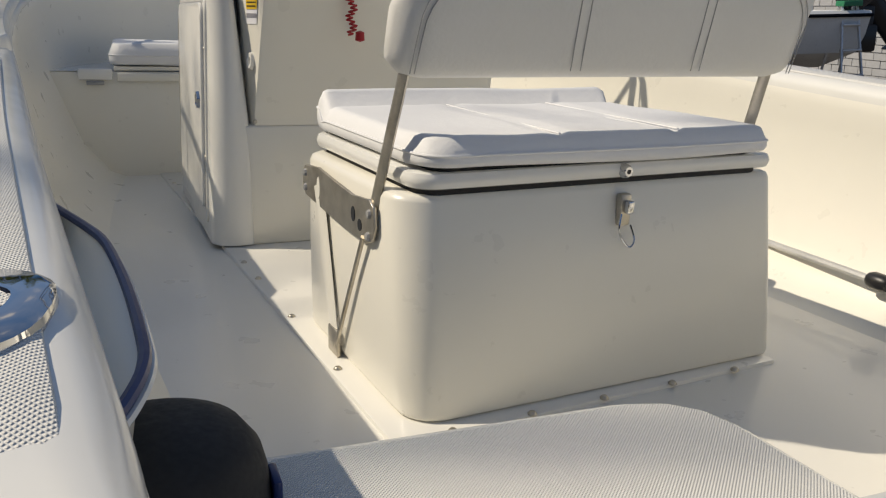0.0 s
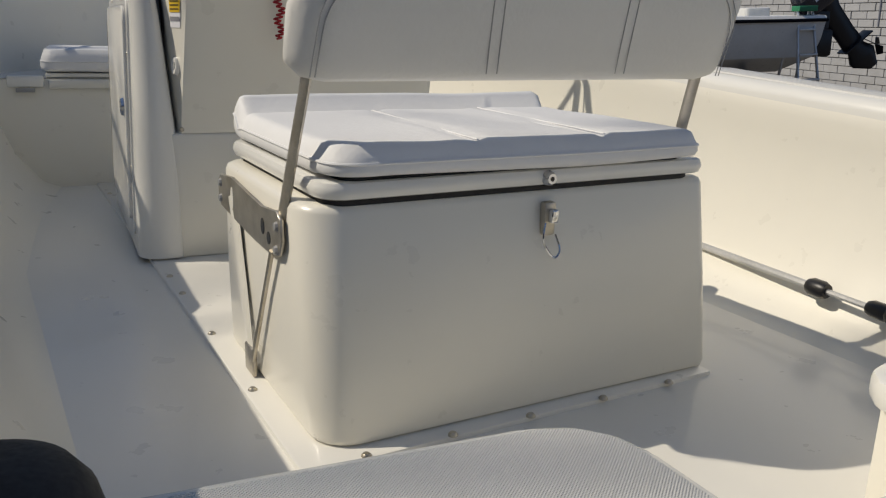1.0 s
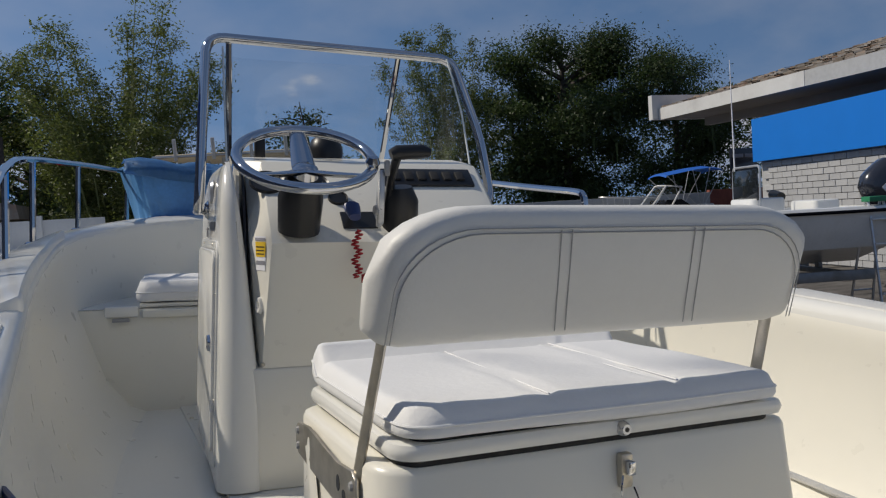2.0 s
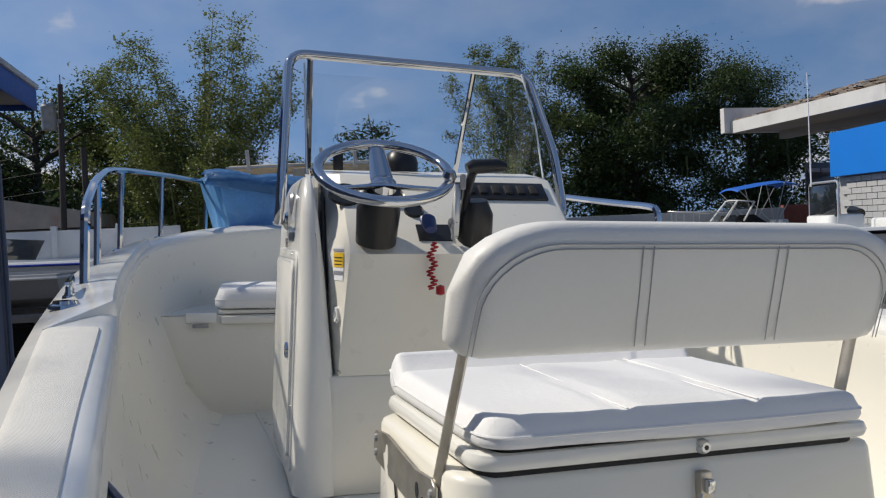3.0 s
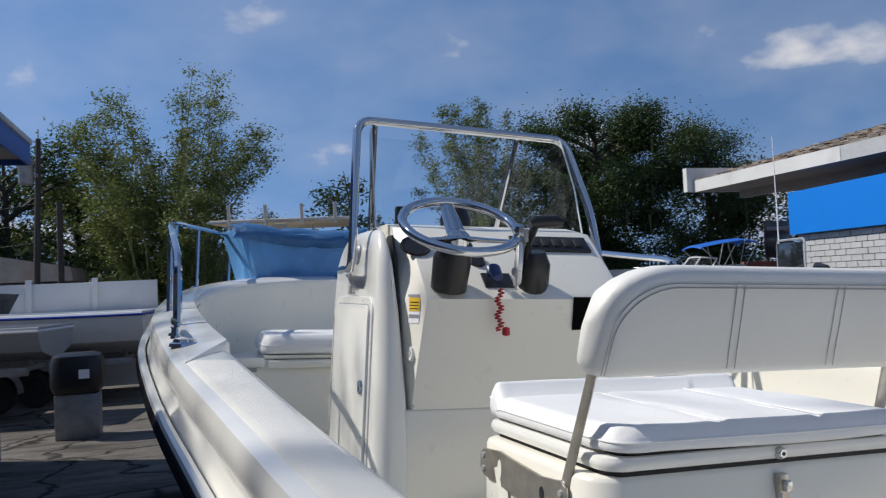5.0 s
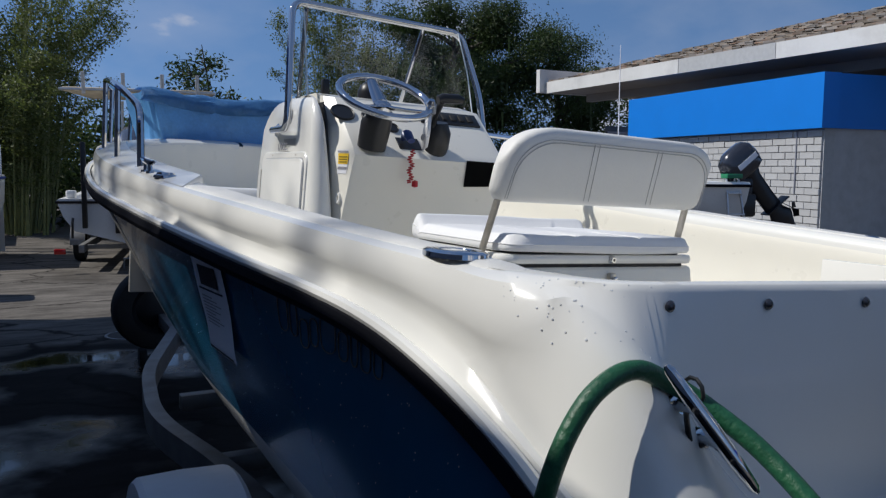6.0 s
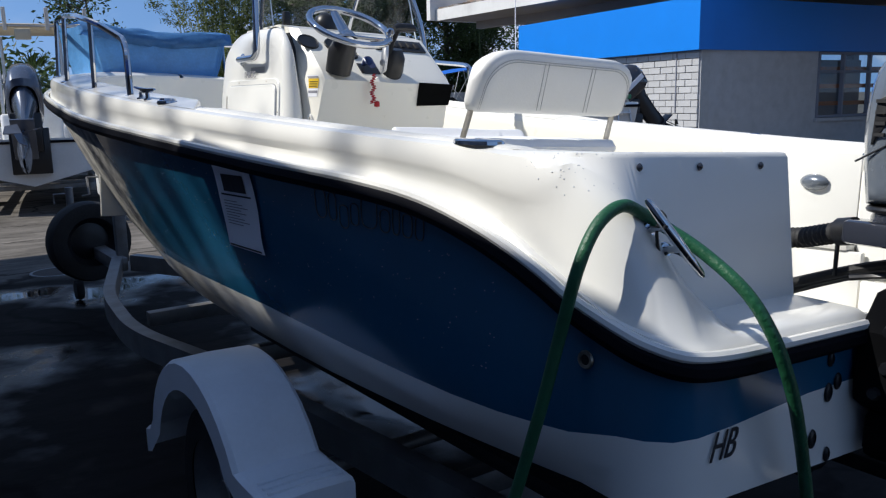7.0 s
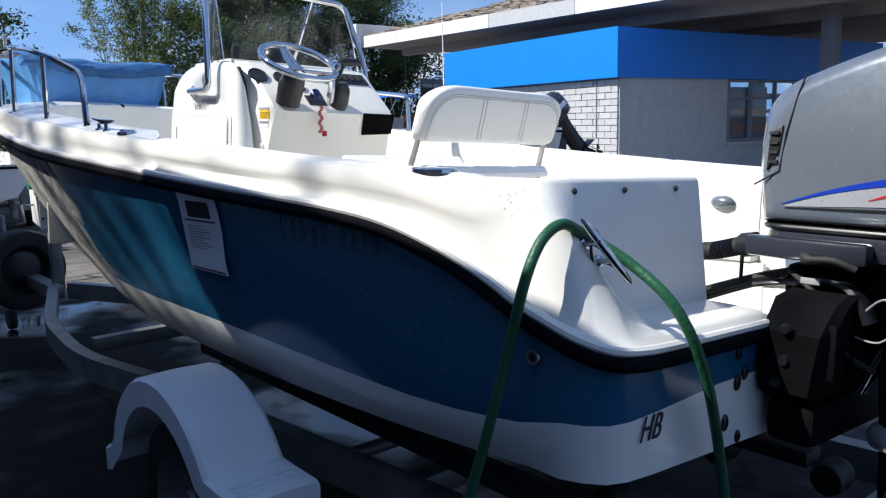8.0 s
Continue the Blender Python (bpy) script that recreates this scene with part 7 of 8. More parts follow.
# brick courses on the side that the sun strikes
bl, bh = 0.40, 0.145
mes = None
side_wall = bpy.data.objects["wall_side"]
du = (A1 - A0).normalized()
ang = math.degrees(math.atan2(du.y, du.x))
count = 0
rest = bmesh.new()
for r in range(17):
    if r % 2:
        box(-bl / 4 + 0.006, bl / 4 - 0.006, -0.03, 0.03, -bh / 2 + 0.007, bh / 2 - 0.007, 0.0, 1, bm=rest, m=Matrix.Translation(A0 + du * (0.02 + bl / 4) + Vector((0, 0, 0.02 + r * bh + bh / 2))) @ pose(0, 0, 0, 0, 0, ang) @ Matrix.Translation((0, 0.016, 0)))
    for k in range(18):
        s0 = 0.02 + k * bl + (bl / 2 if r % 2 else 0)
        if s0 + bl > 6.9:
            continue
        jit = random.uniform(-0.014, 0.0)
        p = A0 + du * (s0 + bl / 2) + Vector((0, 0, 0.02 + r * bh + bh / 2))
        m = Matrix.Translation(p) @ pose(0, 0, 0, 0, 0, ang) @ Matrix.Translation((0, 0.012 - jit, 0))
        if r > 3 and count < 250:
            if mes is None:
                b = box(-bl / 2 + 0.008, bl / 2 - 0.008, -0.03, 0.03, -bh / 2 + 0.007, bh / 2 - 0.007, 0.006, 1)
                mes = bpy.data.meshes.new("brick"); finish(b, False); b.to_mesh(mes); b.free(); mes.materials.append(BRICK)
            ob = new("brick", mes)
            ob.parent = side_wall
            ob.matrix_parent_inverse = Matrix()
            ob.matrix_basis = Matrix.Translation(-Vector(st["base"])) @ m
            count += 1
        else:
            box(-bl / 2 + 0.008, bl / 2 - 0.008, -0.03, 0.03, -bh / 2 + 0.007, bh / 2 - 0.007, 0.0, 1, bm=rest, m=m)
tagged(part("brickwork", rest, BRICK, side_wall, smooth=False), kind="stuff")
# shingle courses near the eave
sh = bmesh.new()
nrm = (R0 - E0).cross(E1 - E0).normalized()
if nrm.z < 0:
    nrm = -nrm
rnd = random.Random(77)
NR, NC = 19, 60
for r in range(NR):
    for k in range(NC):
        f0, f1 = (r + rnd.uniform(-0.16, 0.10)) / NR, (r + 1.15) / NR
        f0 = max(0.0, f0)
        a, b = (k + 0.5 * (r % 2) + rnd.uniform(0, 0.04)) / (NC + 0.5), (k + rnd.uniform(0.93, 0.99) + 0.5 * (r % 2)) / (NC + 0.5)
        q = [(E0 + deckz).lerp(E1 + deckz, a).lerp(R0.lerp(R1, a), f0), (E0 + deckz).lerp(E1 + deckz, b).lerp(R0.lerp(R1, b), f0), (E0 + deckz).lerp(E1 + deckz, b).lerp(R0.lerp(R1, b), f1), (E0 + deckz).lerp(E1 + deckz, a).lerp(R0.lerp(R1, a), f1)]
        lift_ = rnd.uniform(0.03, 0.085)
        v = [sh.verts.new(p + nrm * (lift_ if i < 2 else 0.012)) for i, p in enumerate(q)]
        v2 = [sh.verts.new(p + nrm * 0.005) for p in q[:2]]
        sh.faces.new(v); sh.faces.new((v[0], v2[0], v2[1], v[1]))
tagged(part("shingles", sh, SHINGLE, st, smooth=False), kind="stuff")

# ---- trees ----
def leaf(bm, at, size, rnd):
    a, b = Vector((rnd.gauss(0, 1), rnd.gauss(0, 1), rnd.gauss(0, 0.7))).normalized(), Vector((rnd.gauss(0, 1), rnd.gauss(0, 1), rnd.gauss(0, 1)))
    b = (b - a * b.dot(a)).normalized()
    s, w = size * rnd.uniform(0.6, 1.3), size * rnd.uniform(0.14, 0.26)
    bm.append((at - a * s * 0.5, at + b * w, at + a * s * 0.5, at - b * w))


def mesh_of(quads):
    V, F = [], []
    for q in quads:
        F.append(tuple(range(len(V), len(V) + 4)))
        V += [tuple(p) for p in q]
    me = bpy.data.meshes.new("crown")
    me.from_pydata(V, [], F)
    return me


def tree(name, label, at, height, spread, leaf_mat, seed, leaves=9000, size=0.16, bole=0.35, trunk_r=0.18, droop=0.0, gaps=0.5, moss=0):
    """A tapered trunk, forking limbs, and a crown of leaves in uneven clumps."""
    rnd = random.Random(seed)
    at = Vector(at)
    t = thing(name, label, "tree", at)
    bm = bmesh.new()
    top = at + Vector((rnd.uniform(-0.3, 0.3), rnd.uniform(-0.3, 0.3), height * 0.8))
    spine = curve([at, at + Vector((rnd.uniform(-0.1, 0.1), 0, height * bole)), top], 5)
    tube(spine, [trunk_r * (1 - 0.85 * k / (len(spine) - 1)) for k in range(len(spine))], 8, bm=bm)
    tips = []
    n = 26
    for k in range(n):
        f = bole * 0.9 + (0.92 - bole * 0.9) * (k + rnd.random()) / n
        o = at.lerp(top, f)
        a = rnd.uniform(0, 2 * math.pi)
        env = math.sin(math.pi * min(1, max(0.12, (f - bole * 0.6) / (1.05 - bole * 0.6)))) ** 0.6
        ln = spread * env * rnd.uniform(0.55, 1.1)
        e = o + Vector((math.cos(a) * ln, math.sin(a) * ln, ln * rnd.uniform(0.15, 0.6) - droop * ln))
        m_ = o.lerp(e, 0.5) + Vector((0, 0, 0.08 * ln))
        tube(curve([o, m_, e], 3), [trunk_r * 0.35, trunk_r * 0.3, trunk_r * 0.26, trunk_r * 0.2, trunk_r * 0.15, trunk_r * 0.1, trunk_r * 0.05], 5, bm=bm)
        for j in range(5):
            c = o.lerp(e, 0.45 + 0.6 * (j + rnd.random()) / 5) + Vector((rnd.gauss(0, 0.16), rnd.gauss(0, 0.16), rnd.gauss(0, 0.13))) * spread * 0.5
            tips.append((c, spread * rnd.uniform(0.10, 0.27)))
        
    part("trunk", bm, BARK, t)
    quads = []
    tot = sum(r * r for _, r in tips)
    for c, r in tips:
        for _ in range(int(leaves * r * r / tot)):
            d = Vector((rnd.gauss(0, 1), rnd.gauss(0, 1), rnd.gauss(0, 0.75)))
            leaf(quads, c + d * r * 0.62, size, rnd)
    for _ in range(moss):
        c, r = rnd.choice(tips)
        p = c + Vector((rnd.gauss(0, r), rnd.gauss(0, r), -r))
        ln = rnd.uniform(0.3, 0.9)
        quads.append((p + Vector((-0.06, 0, 0)), p + Vector((0.06, 0, 0)), p + Vector((0.02, 0, -ln)), p + Vector((-0.02, 0, -ln))))
    me = mesh_of([[p - at for p in q] for q in quads])
    me.materials.append(leaf_mat)
    cr_ = new("crown", me)
    cr_.parent = t
    return t


def bamboo(name, label, at, height, spread, seed, canes=46, sprays=16, size=0.16):
    """Canes fanning out of one stool, each with side twigs that carry sprays of narrow leaves."""
    rnd = random.Random(seed)
    at = Vector(at)
    t = thing(name, label, "bamboo", at)
    bm = bmesh.new()
    quads = []
    for k in range(canes):
        a, h = rnd.uniform(0, 2 * math.pi), height * rnd.uniform(0.45, 1.0)
        b = at + Vector((math.cos(a), math.sin(a), 0)) * spread * 0.4 * rnd.random()
        out = spread * rnd.uniform(0.1, 1.0) * (1.25 - 0.5 * h / height)
        e = b + Vector((math.cos(a) * out, math.sin(a) * out, h))
        m_ = b.lerp(e, 0.55) + Vector((-math.cos(a) * out * 0.22, -math.sin(a) * out * 0.22, h * 0.10))
        c = curve([b, m_, e], 7)
        tube(c, [0.034 * (1 - 0.85 * i / (len(c) - 1)) for i in range(len(c))], 5, bm=bm)
        for j in range(sprays):
            f = 0.22 + 0.78 * rnd.random() ** 0.85
            i = min(len(c) - 2, int(f * (len(c) - 1)))
            o = c[i].lerp(c[i + 1], f * (len(c) - 1) - i)
            w = Vector((rnd.gauss(0, 1), rnd.gauss(0, 1), rnd.uniform(0.1, 0.9))).normalized()
            ln = rnd.uniform(0.25, 0.75) * (1.1 - 0.6 * f)
            tube([o, o + w * ln * 0.6, o + w * ln - Vector((0, 0, 0.08))], [0.007, 0.005, 0.003], 3, bm=bm)
            for q in range(rnd.randint(9, 19)):
                p = o + w * ln * rnd.uniform(0.35, 1.1)
                leaf(quads, p + Vector((rnd.gauss(0, 0.11), rnd.gauss(0, 0.11), rnd.gauss(-0.05, 0.08))), size, rnd)
    tagged(part("cane_clump", bm, CANE, t), kind="stuff")
    me = mesh_of([[p - at for p in q] for q in quads])
    me.materials.append(LEAF_L)
    cr_ = new("crown", me)
    cr_.parent = t
    return t


bamboo("bamboo", "tall sunlit bamboo clump behind the yard fence", (-1.75, 21.5, 0), 7.0, 2.5, 3, 64, 62, 0.092)
bamboo("bamboo", "feathery bamboo stand beyond the low wall", (10.5, 33, 0), 9.2, 3.0, 8, 46, 40, 0.125)
tree("oak_tree", "broad dark oak hung with grey moss", (16.2, 33, 0), 10.9, 3.7, LEAF_D, 5, 120000, 0.15, 0.14, 0.4, moss=90)
tree("oak_tree", "tall loose-crowned oak beside the station", (22.0, 33, 0), 10.6, 3.3, LEAF_D, 6, 52000, 0.14, 0.20, 0.3, moss=40)
tree("shade_tree", "dark leafy tree behind the workshop", (-6.2, 25, 0), 6.9, 2.8, LEAF_D, 11, 26000, 0.14, 0.2, 0.25)
tree("sapling", "slender open young tree against the sky", (2.6, 20.0, 0), 5.75, 1.0, LEAF_D, 13, 1800, 0.13, 0.5, 0.06)
tree("shrub_tree", "low round green tree beyond the fence", (6.2, 30, 0), 4.6, 1.8, LEAF_M, 15, 5500, 0.17, 0.3, 0.12)
tree("shade_tree", "dense olive-green tree beside the bamboo clump", (-4.8, 28, 0), 6.4, 2.7, LEAF_O, 17, 30000, 0.14, 0.2, 0.25)
# unseen tree, placed so that its leaves dapple the gunwale with shade
tree("dapple_tree", "unseen tall open tree added beyond the workshop roof for dappled shade", (-12.0, 6.1, 0), 19.3, 3.0, LEAF_M, 19, 760, 0.26, 0.62, 0.12)
# hedge of scrub along the back of the yard
rnd = random.Random(21)
quads = []
for _ in range(1700):
    x = rnd.uniform(-26, 46)
    c = Vector((x, 34 + rnd.uniform(-3, 4) - 6 * (x < 2), rnd.uniform(0.2, 2.9 if x < 12 else 6.2)))
    for _ in range(34):
        leaf(quads, c + Vector((rnd.gauss(0, 0.7), rnd.gauss(0, 0.6), rnd.gauss(0, 0.45))), 0.26, rnd)
me = mesh_of(quads)
me.materials.append(LEAF_D)
tagged(new("hedge", me), "dark scrub hedge along the back of the yard", "hedge", kind="stuff")
rnd = random.Random(22)
quads = []
for _ in range(300):
    c = Vector((rnd.uniform(-10, 2.2), 24 + rnd.uniform(-1, 2), rnd.uniform(0.2, 2.6)))
    for _ in range(40):
        leaf(quads, c + Vector((rnd.gauss(0, 0.5), rnd.gauss(0, 0.5), rnd.gauss(0, 0.4))), 0.24, rnd)
me = mesh_of(quads)
me.materials.append(LEAF_D)
tagged(new("hedge", me), "shaded undergrowth below the bamboo", "hedge", kind="stuff")
# palm
palm = thing("palm", "small dark fan palm among the boats", "palm", (1.6, 22.5, 0))
part("trunk", tube([(1.6, 22.5, 0), (1.62, 22.5, 2.3)], [0.12, 0.10], 8), BARK, palm)
bm = bmesh.new()
rnd = random.Random(4)
for k in range(26):
    a, e = rnd.uniform(0, 6.283), rnd.uniform(-0.4, 1.2)
    d = Vector((math.cos(a) * math.cos(e), math.sin(a) * math.cos(e), math.sin(e)))
    s = d.cross(Vector((0, 0, 1))).normalized()
    o = Vector((1.62, 22.5, 2.35))
    for j in range(7):
        w = (d + s * (j - 3) * 0.16).normalized()
        p = o + d * 0.3
        q = p + w * 0.55 - Vector((0, 0, 0.05 * abs(j - 3)))
        bm.faces.new([bm.verts.new(v) for v in (p, p.lerp(q, 0.5) + s * 0.02, q, p.lerp(q, 0.5) - s * 0.02)])
part("fronds", bm, LEAF_D, palm, smooth=False)

# ---- utility pole and wires ----
pole = thing("utility_pole", "weathered wooden utility pole with a grey transformer", "utility pole", (-4.30, 18.2, 0))
part("post", tube([(-4.30, 18.2, 0), (-4.14, 18.2, 5.02)], [0.075, 0.052], 10), POLE, pole)
can = part("transformer", lathe([(0, 0), (0.135, 0.0), (0.145, 0.04), (0.145, 0.46), (0.15, 0.47), (0.13, 0.52), (0, 0.54)], Matrix.Translation((-4.36, 18.06, 4.07)), 16), GALV, pole, "grey cylindrical transformer")
for dx in (-0.06, 0.06):
    part("bushing", lathe([(0.03, 0), (0.035, 0.03), (0.02, 0.05), (0.032, 0.07), (0.018, 0.10), (0, 0.12)], Matrix.Translation((-4.36 + dx, 18.06, 4.60)), 10), GREYPL, can)
part("bracket", box(-4.30, -4.15, 18.08, 18.16, 4.22, 4.30, 0.01), GALV, pole)
part("cap", tube([(-4.14, 18.2, 5.02), (-4.14, 18.2, 5.22)], 0.012, 6), GALV, pole)
for z, e in ((4.95, 5.8), (3.7, 3.3), (3.3, 3.0), (2.9, 2.7)):
    part("wire", tube(curve([(-16, 24, e), (-9.5, 21, (z + e) / 2 - 0.25), (-4.30 + 0.032 * z, 18.2, z)], 6), 0.004, 4), RUBBER, pole)
p2 = thing("fence_post", "short weathered timber post by the fence", "post", (-3.84, 18.6, 0))
part("post", tube([(-3.84, 18.6, 0), (-3.84, 18.6, 3.77)], [0.07, 0.06], 8), POLE, p2)

# ---- fence, far house ----
fence = thing("fence", "pale panel fence behind the yard", "fence", (-6, 16.6, 0))
for k in range(9):
    x = -12.0 + k * 1.13
    part("panel", box(x, x + 1.11, 16.6, 16.64, 0.05, 2.02, 0.004), FENCE, fence)
    part("post", box(x - 0.05, x + 0.05, 16.55, 16.69, 0, 2.10, 0.006), FENCE, fence)
low = thing("low_wall", "low grey concrete wall at the back of the yard", "wall", (12, 26, 0))
part("wall", box(4.2, 18.5, 26.0, 26.2, 0, 1.85, 0.01), MORTAR, low)
part("red_wall", box(18.5, 22.5, 26.02, 26.2, 0, 1.93, 0.01), BRICKRED, low, "weathered red painted end of the wall")
sb = thing("sign_board", "dark panel sign on posts behind the yard", "sign", (20.4, 26.6, 0))
part("panel", box(19.95, 21.2, 26.6, 26.66, 2.05, 3.48, 0.01), DARKCOWL, sb)
for x in (20.1, 21.05):
    part("post", box(x - 0.05, x + 0.05, 26.67, 26.76, 0, 3.4, 0.006), POLE, sb)
for k, (a, b) in enumerate(((20.05, 20.55), (20.62, 21.1))):
    part("text_bar", box(a, b, 26.585, 26.598, 3.12, 3.26, 0.002), GREYINK, sb)
house = thing("far_house", "low house with a pale hipped roof beyond the fence", "house", (-6.5, 20.3, 0))
part("wall", box(-9.5, -4.3, 19.6, 21.4, 0, 2.1), WALLGREY, house)
part("roof", prism([(-10.4, 19.2, 2.12), (-3.7, 19.2, 2.12), (-3.75, 19.2, 2.42), (-6.4, 19.2, 2.92), (-8.8, 19.2, 2.92)], (0, 2.6, 0)), SHINGLE, house, "pale shingle roof")

# ---- iron lid in the concrete ----
lid = thing("manhole_cover", "rusty round iron cover set in the concrete", "manhole cover", (-0.60, 7.9, 0))
part("rim", lathe([(0.24, 0.0), (0.24, 0.008), (0.215, 0.008), (0.215, 0.004)], Matrix.Translation((-0.60, 7.9, 0)), 28), GALV, lid)
part("plate", lathe([(0.213, 0.002), (0.213, 0.006), (0.10, 0.007), (0, 0.007)], Matrix.Translation((-0.60, 7.9, 0)), 28), POLE, lid, "rust-brown iron plate")
# ---- other boats in the yard ----
def small_hull(t, L, B, H, z0, hull_m, deck_m, stripe_m=None, keel=0.3):
    """A hull along +y with its transom at y = 0: topsides, deck, coaming and rail, in local coordinates of the thing."""
    def hb(f):
        return B / 2 * (0.92 + 0.08 * min(1, f * 3)) * (1 - max(0, (f - 0.55) / 0.45) ** 2.2)
    fs = [0, 0.1, 0.25, 0.4, 0.55, 0.68, 0.78, 0.87, 0.94, 1.0]
    bm = bmesh.new()
    for s in (-1, 1):
        rows = []
        for f in fs:
            w, zt = hb(f), z0 + H * (1 + 0.18 * f * f)
            k = z0 + H * max(0, (f - 0.7) / 0.3) ** 2 * 0.9
            rows.append([Vector((0, f * L, k)), Vector((s * w * 0.78, f * L, k + (zt - k) * 0.32)), Vector((s * w * 0.92, f * L, k + (zt - k) * 0.62)), Vector((s * w, f * L, zt - 0.03)), Vector((s * w * 0.98, f * L, zt)), Vector((s * (w * 0.98 - min(0.14, w * 0.5)), f * L, zt + 0.005)), Vector((s * (w * 0.98 - min(0.16, w * 0.52)), f * L, zt - 0.05)), Vector((s * max(0, w - 0.2), f * L, z0 + H * 0.55)), Vector((0, f * L, z0 + H * 0.55))])
        sheet(rows, bm)
        bm.faces.new([bm.verts.new(p) for p in rows[0][:5]] + [bm.verts.new(Vector((0, 0, z0 + H)))])
    bmesh.ops.remove_doubles(bm, verts=bm.verts, dist=1e-4)
    h = part("hull", bm, hull_m, t, angle=35)
    line = [Vector((-hb(f) - 0.005, f * L, z0 + H * (1 + 0.18 * f * f) - 0.05)) for f in fs]
    line2 = [Vector((-p.x, p.y, p.z)) for p in line[::-1]]
    part("rub_rail", tube([Vector((0, -0.01, z0 + H - 0.05))] + line + line2 + [Vector((0, -0.012, z0 + H - 0.05))], 0.022, 6), stripe_m or RUB, t)
    return hb


def outboard(t, at, tilt, s, cowl_m, leg_m, name="outboard_motor"):
    """A smaller motor: cowl, tray, leg, gearcase and blades, tilted about its bracket."""
    m = Matrix.Translation(at) @ pose(0, 0, 0, tilt, 0, 0) @ Matrix.Scale(s, 4)
    rows = []
    for z, w, y0, y1 in ((0.18, 0.13, -0.36, 0.16), (0.22, 0.165, -0.42, 0.20), (0.40, 0.17, -0.43, 0.20), (0.54, 0.15, -0.40, 0.16), (0.62, 0.10, -0.32, 0.06), (0.64, 0.03, -0.2, -0.05)):
        cy, hy = (y0 + y1) / 2, (y1 - y0) / 2
        rows.append([Vector((w * math.copysign(abs(math.cos(a)) ** 0.7, math.cos(a)), cy + hy * math.copysign(abs(math.sin(a)) ** 0.7, math.sin(a)), z)) for a in (2 * math.pi * k / 20 for k in range(20))])
    bm = sheet(rows, closed=True)
    bm.verts.ensure_lookup_table()
    bm.faces.new([bm.verts[len(bm.verts) - 20 + k] for k in range(20)])
    bm.transform(m)
    mo = part("motor_cowl", bm, cowl_m, t, "glossy outboard cowl", angle=50)
    bm = sheet([[m @ Vector((hw * math.cos(a), cy + hy * math.sin(a), z)) for a in (2 * math.pi * k / 14 for k in range(14))] for z, hw, hy, cy in ((0.2, 0.12, 0.22, -0.12), (0.05, 0.09, 0.16, -0.13), (-0.3, 0.06, 0.14, -0.15), (-0.52, 0.05, 0.15, -0.16), (-0.58, 0.05, 0.13, -0.17), (-0.72, 0.06, 0.20, -0.18), (-0.78, 0.05, 0.18, -0.18), (-0.95, 0.01, 0.06, -0.24))], closed=True)
    part("motor_leg", bm, leg_m, t)
    part("vent_plate", box(-0.10, 0.10, -0.42, 0.02, -0.52, -0.50, 0.004, m=m), leg_m, mo)
    part("bracket", box(-0.14, 0.14, 0.0, 0.18, -0.25, 0.14, 0.02, m=Matrix.Translation(at) @ Matrix.Scale(s, 4)), MOTOR, mo)
    bm = bmesh.new()
    for k in range(3):
        a = 2 * math.pi * k / 3 + 0.4
        c, n = math.cos(a), math.sin(a)
        prism([(0, -0.40, -0.72), (0.15 * c - 0.06 * n, -0.37, -0.72 + 0.15 * n + 0.06 * c), (0.17 * c, -0.41, -0.72 + 0.17 * n), (0.08 * c + 0.05 * n, -0.44, -0.72 + 0.08 * n - 0.05 * c)], (0, -0.01, 0), bm=bm)
    bm.transform(m)
    part("propeller", bm, leg_m, mo)
    part("mark", box(-0.172, -0.168, -0.34, 0.02, 0.34, 0.42, m=m), PAPER, mo, "maker's mark shown as a plain bar")


def stand(t, at, w, l, z):
    """A simple two-wheel trailer under a hull."""
    for s in (-1, 1):
        part("trailer_rail", box(at[0] + s * w * 0.35 - 0.04, at[0] + s * w * 0.35 + 0.04, at[1], at[1] + l, z - 0.12, z, 0.005), GALV, t)
        wm2 = Matrix.Translation((at[0] + s * w * 0.46, at[1] + l * 0.32, 0.30)) @ pose(0, 0, 0, 0, 90, 0)
        wl_ = part("wheel", lathe([(0.0, -0.05), (0.17, -0.06), (0.18, -0.085), (0.28, -0.085), (0.30, -0.04), (0.30, 0.04), (0.28, 0.085), (0.18, 0.085), (0.17, 0.06), (0, 0.05)], wm2, 28), TYRE, t)
        part("fender", sheet([[(at[0] + s * (w * 0.46 + dx), at[1] + l * 0.32 + 0.36 * math.cos(radians(a)), 0.30 + 0.36 * math.sin(radians(a))) for a in range(0, 181, 15)] for dx in (-0.12, 0.12)]), GALV, t)
    for k in range(4):
        y = at[1] + l * (0.05 + 0.3 * k)
        part("cross_bar", box(at[0] - w * 0.36, at[0] + w * 0.36, y, y + 0.06, z - 0.09, z - 0.02, 0.004), GALV, t)
        part("bunk_post", box(at[0] - 0.05, at[0] + 0.05, y, y + 0.05, z - 0.03, z + 0.10, 0.004), GALV, t)


# white skiff with a T-top, stern towards the camera
tb = thing("t_top_boat", "white bay boat with tan T-top and grey outboard on a trailer", "boat", (0, 0, 0), Matrix.Translation((0.02, 12.9, 0)) @ pose(0, 0, 0, 0, 0, -11))
small_hull(tb, 6.6, 2.4, 0.72, 0.42, BOATW, BOATW)
stand(tb, (0, 0.2, 0), 2.3, 5.4, 0.42)
outboard(tb, Vector((-0.02, -0.22, 1.32)), -58, 1.5, BAYCOWL, BAYCOWL)
part("console", rbox(-0.42, 0.42, 3.3, 4.0, 0.85, 1.85, 0.09, 0.04), BOATW, tb, "white console")
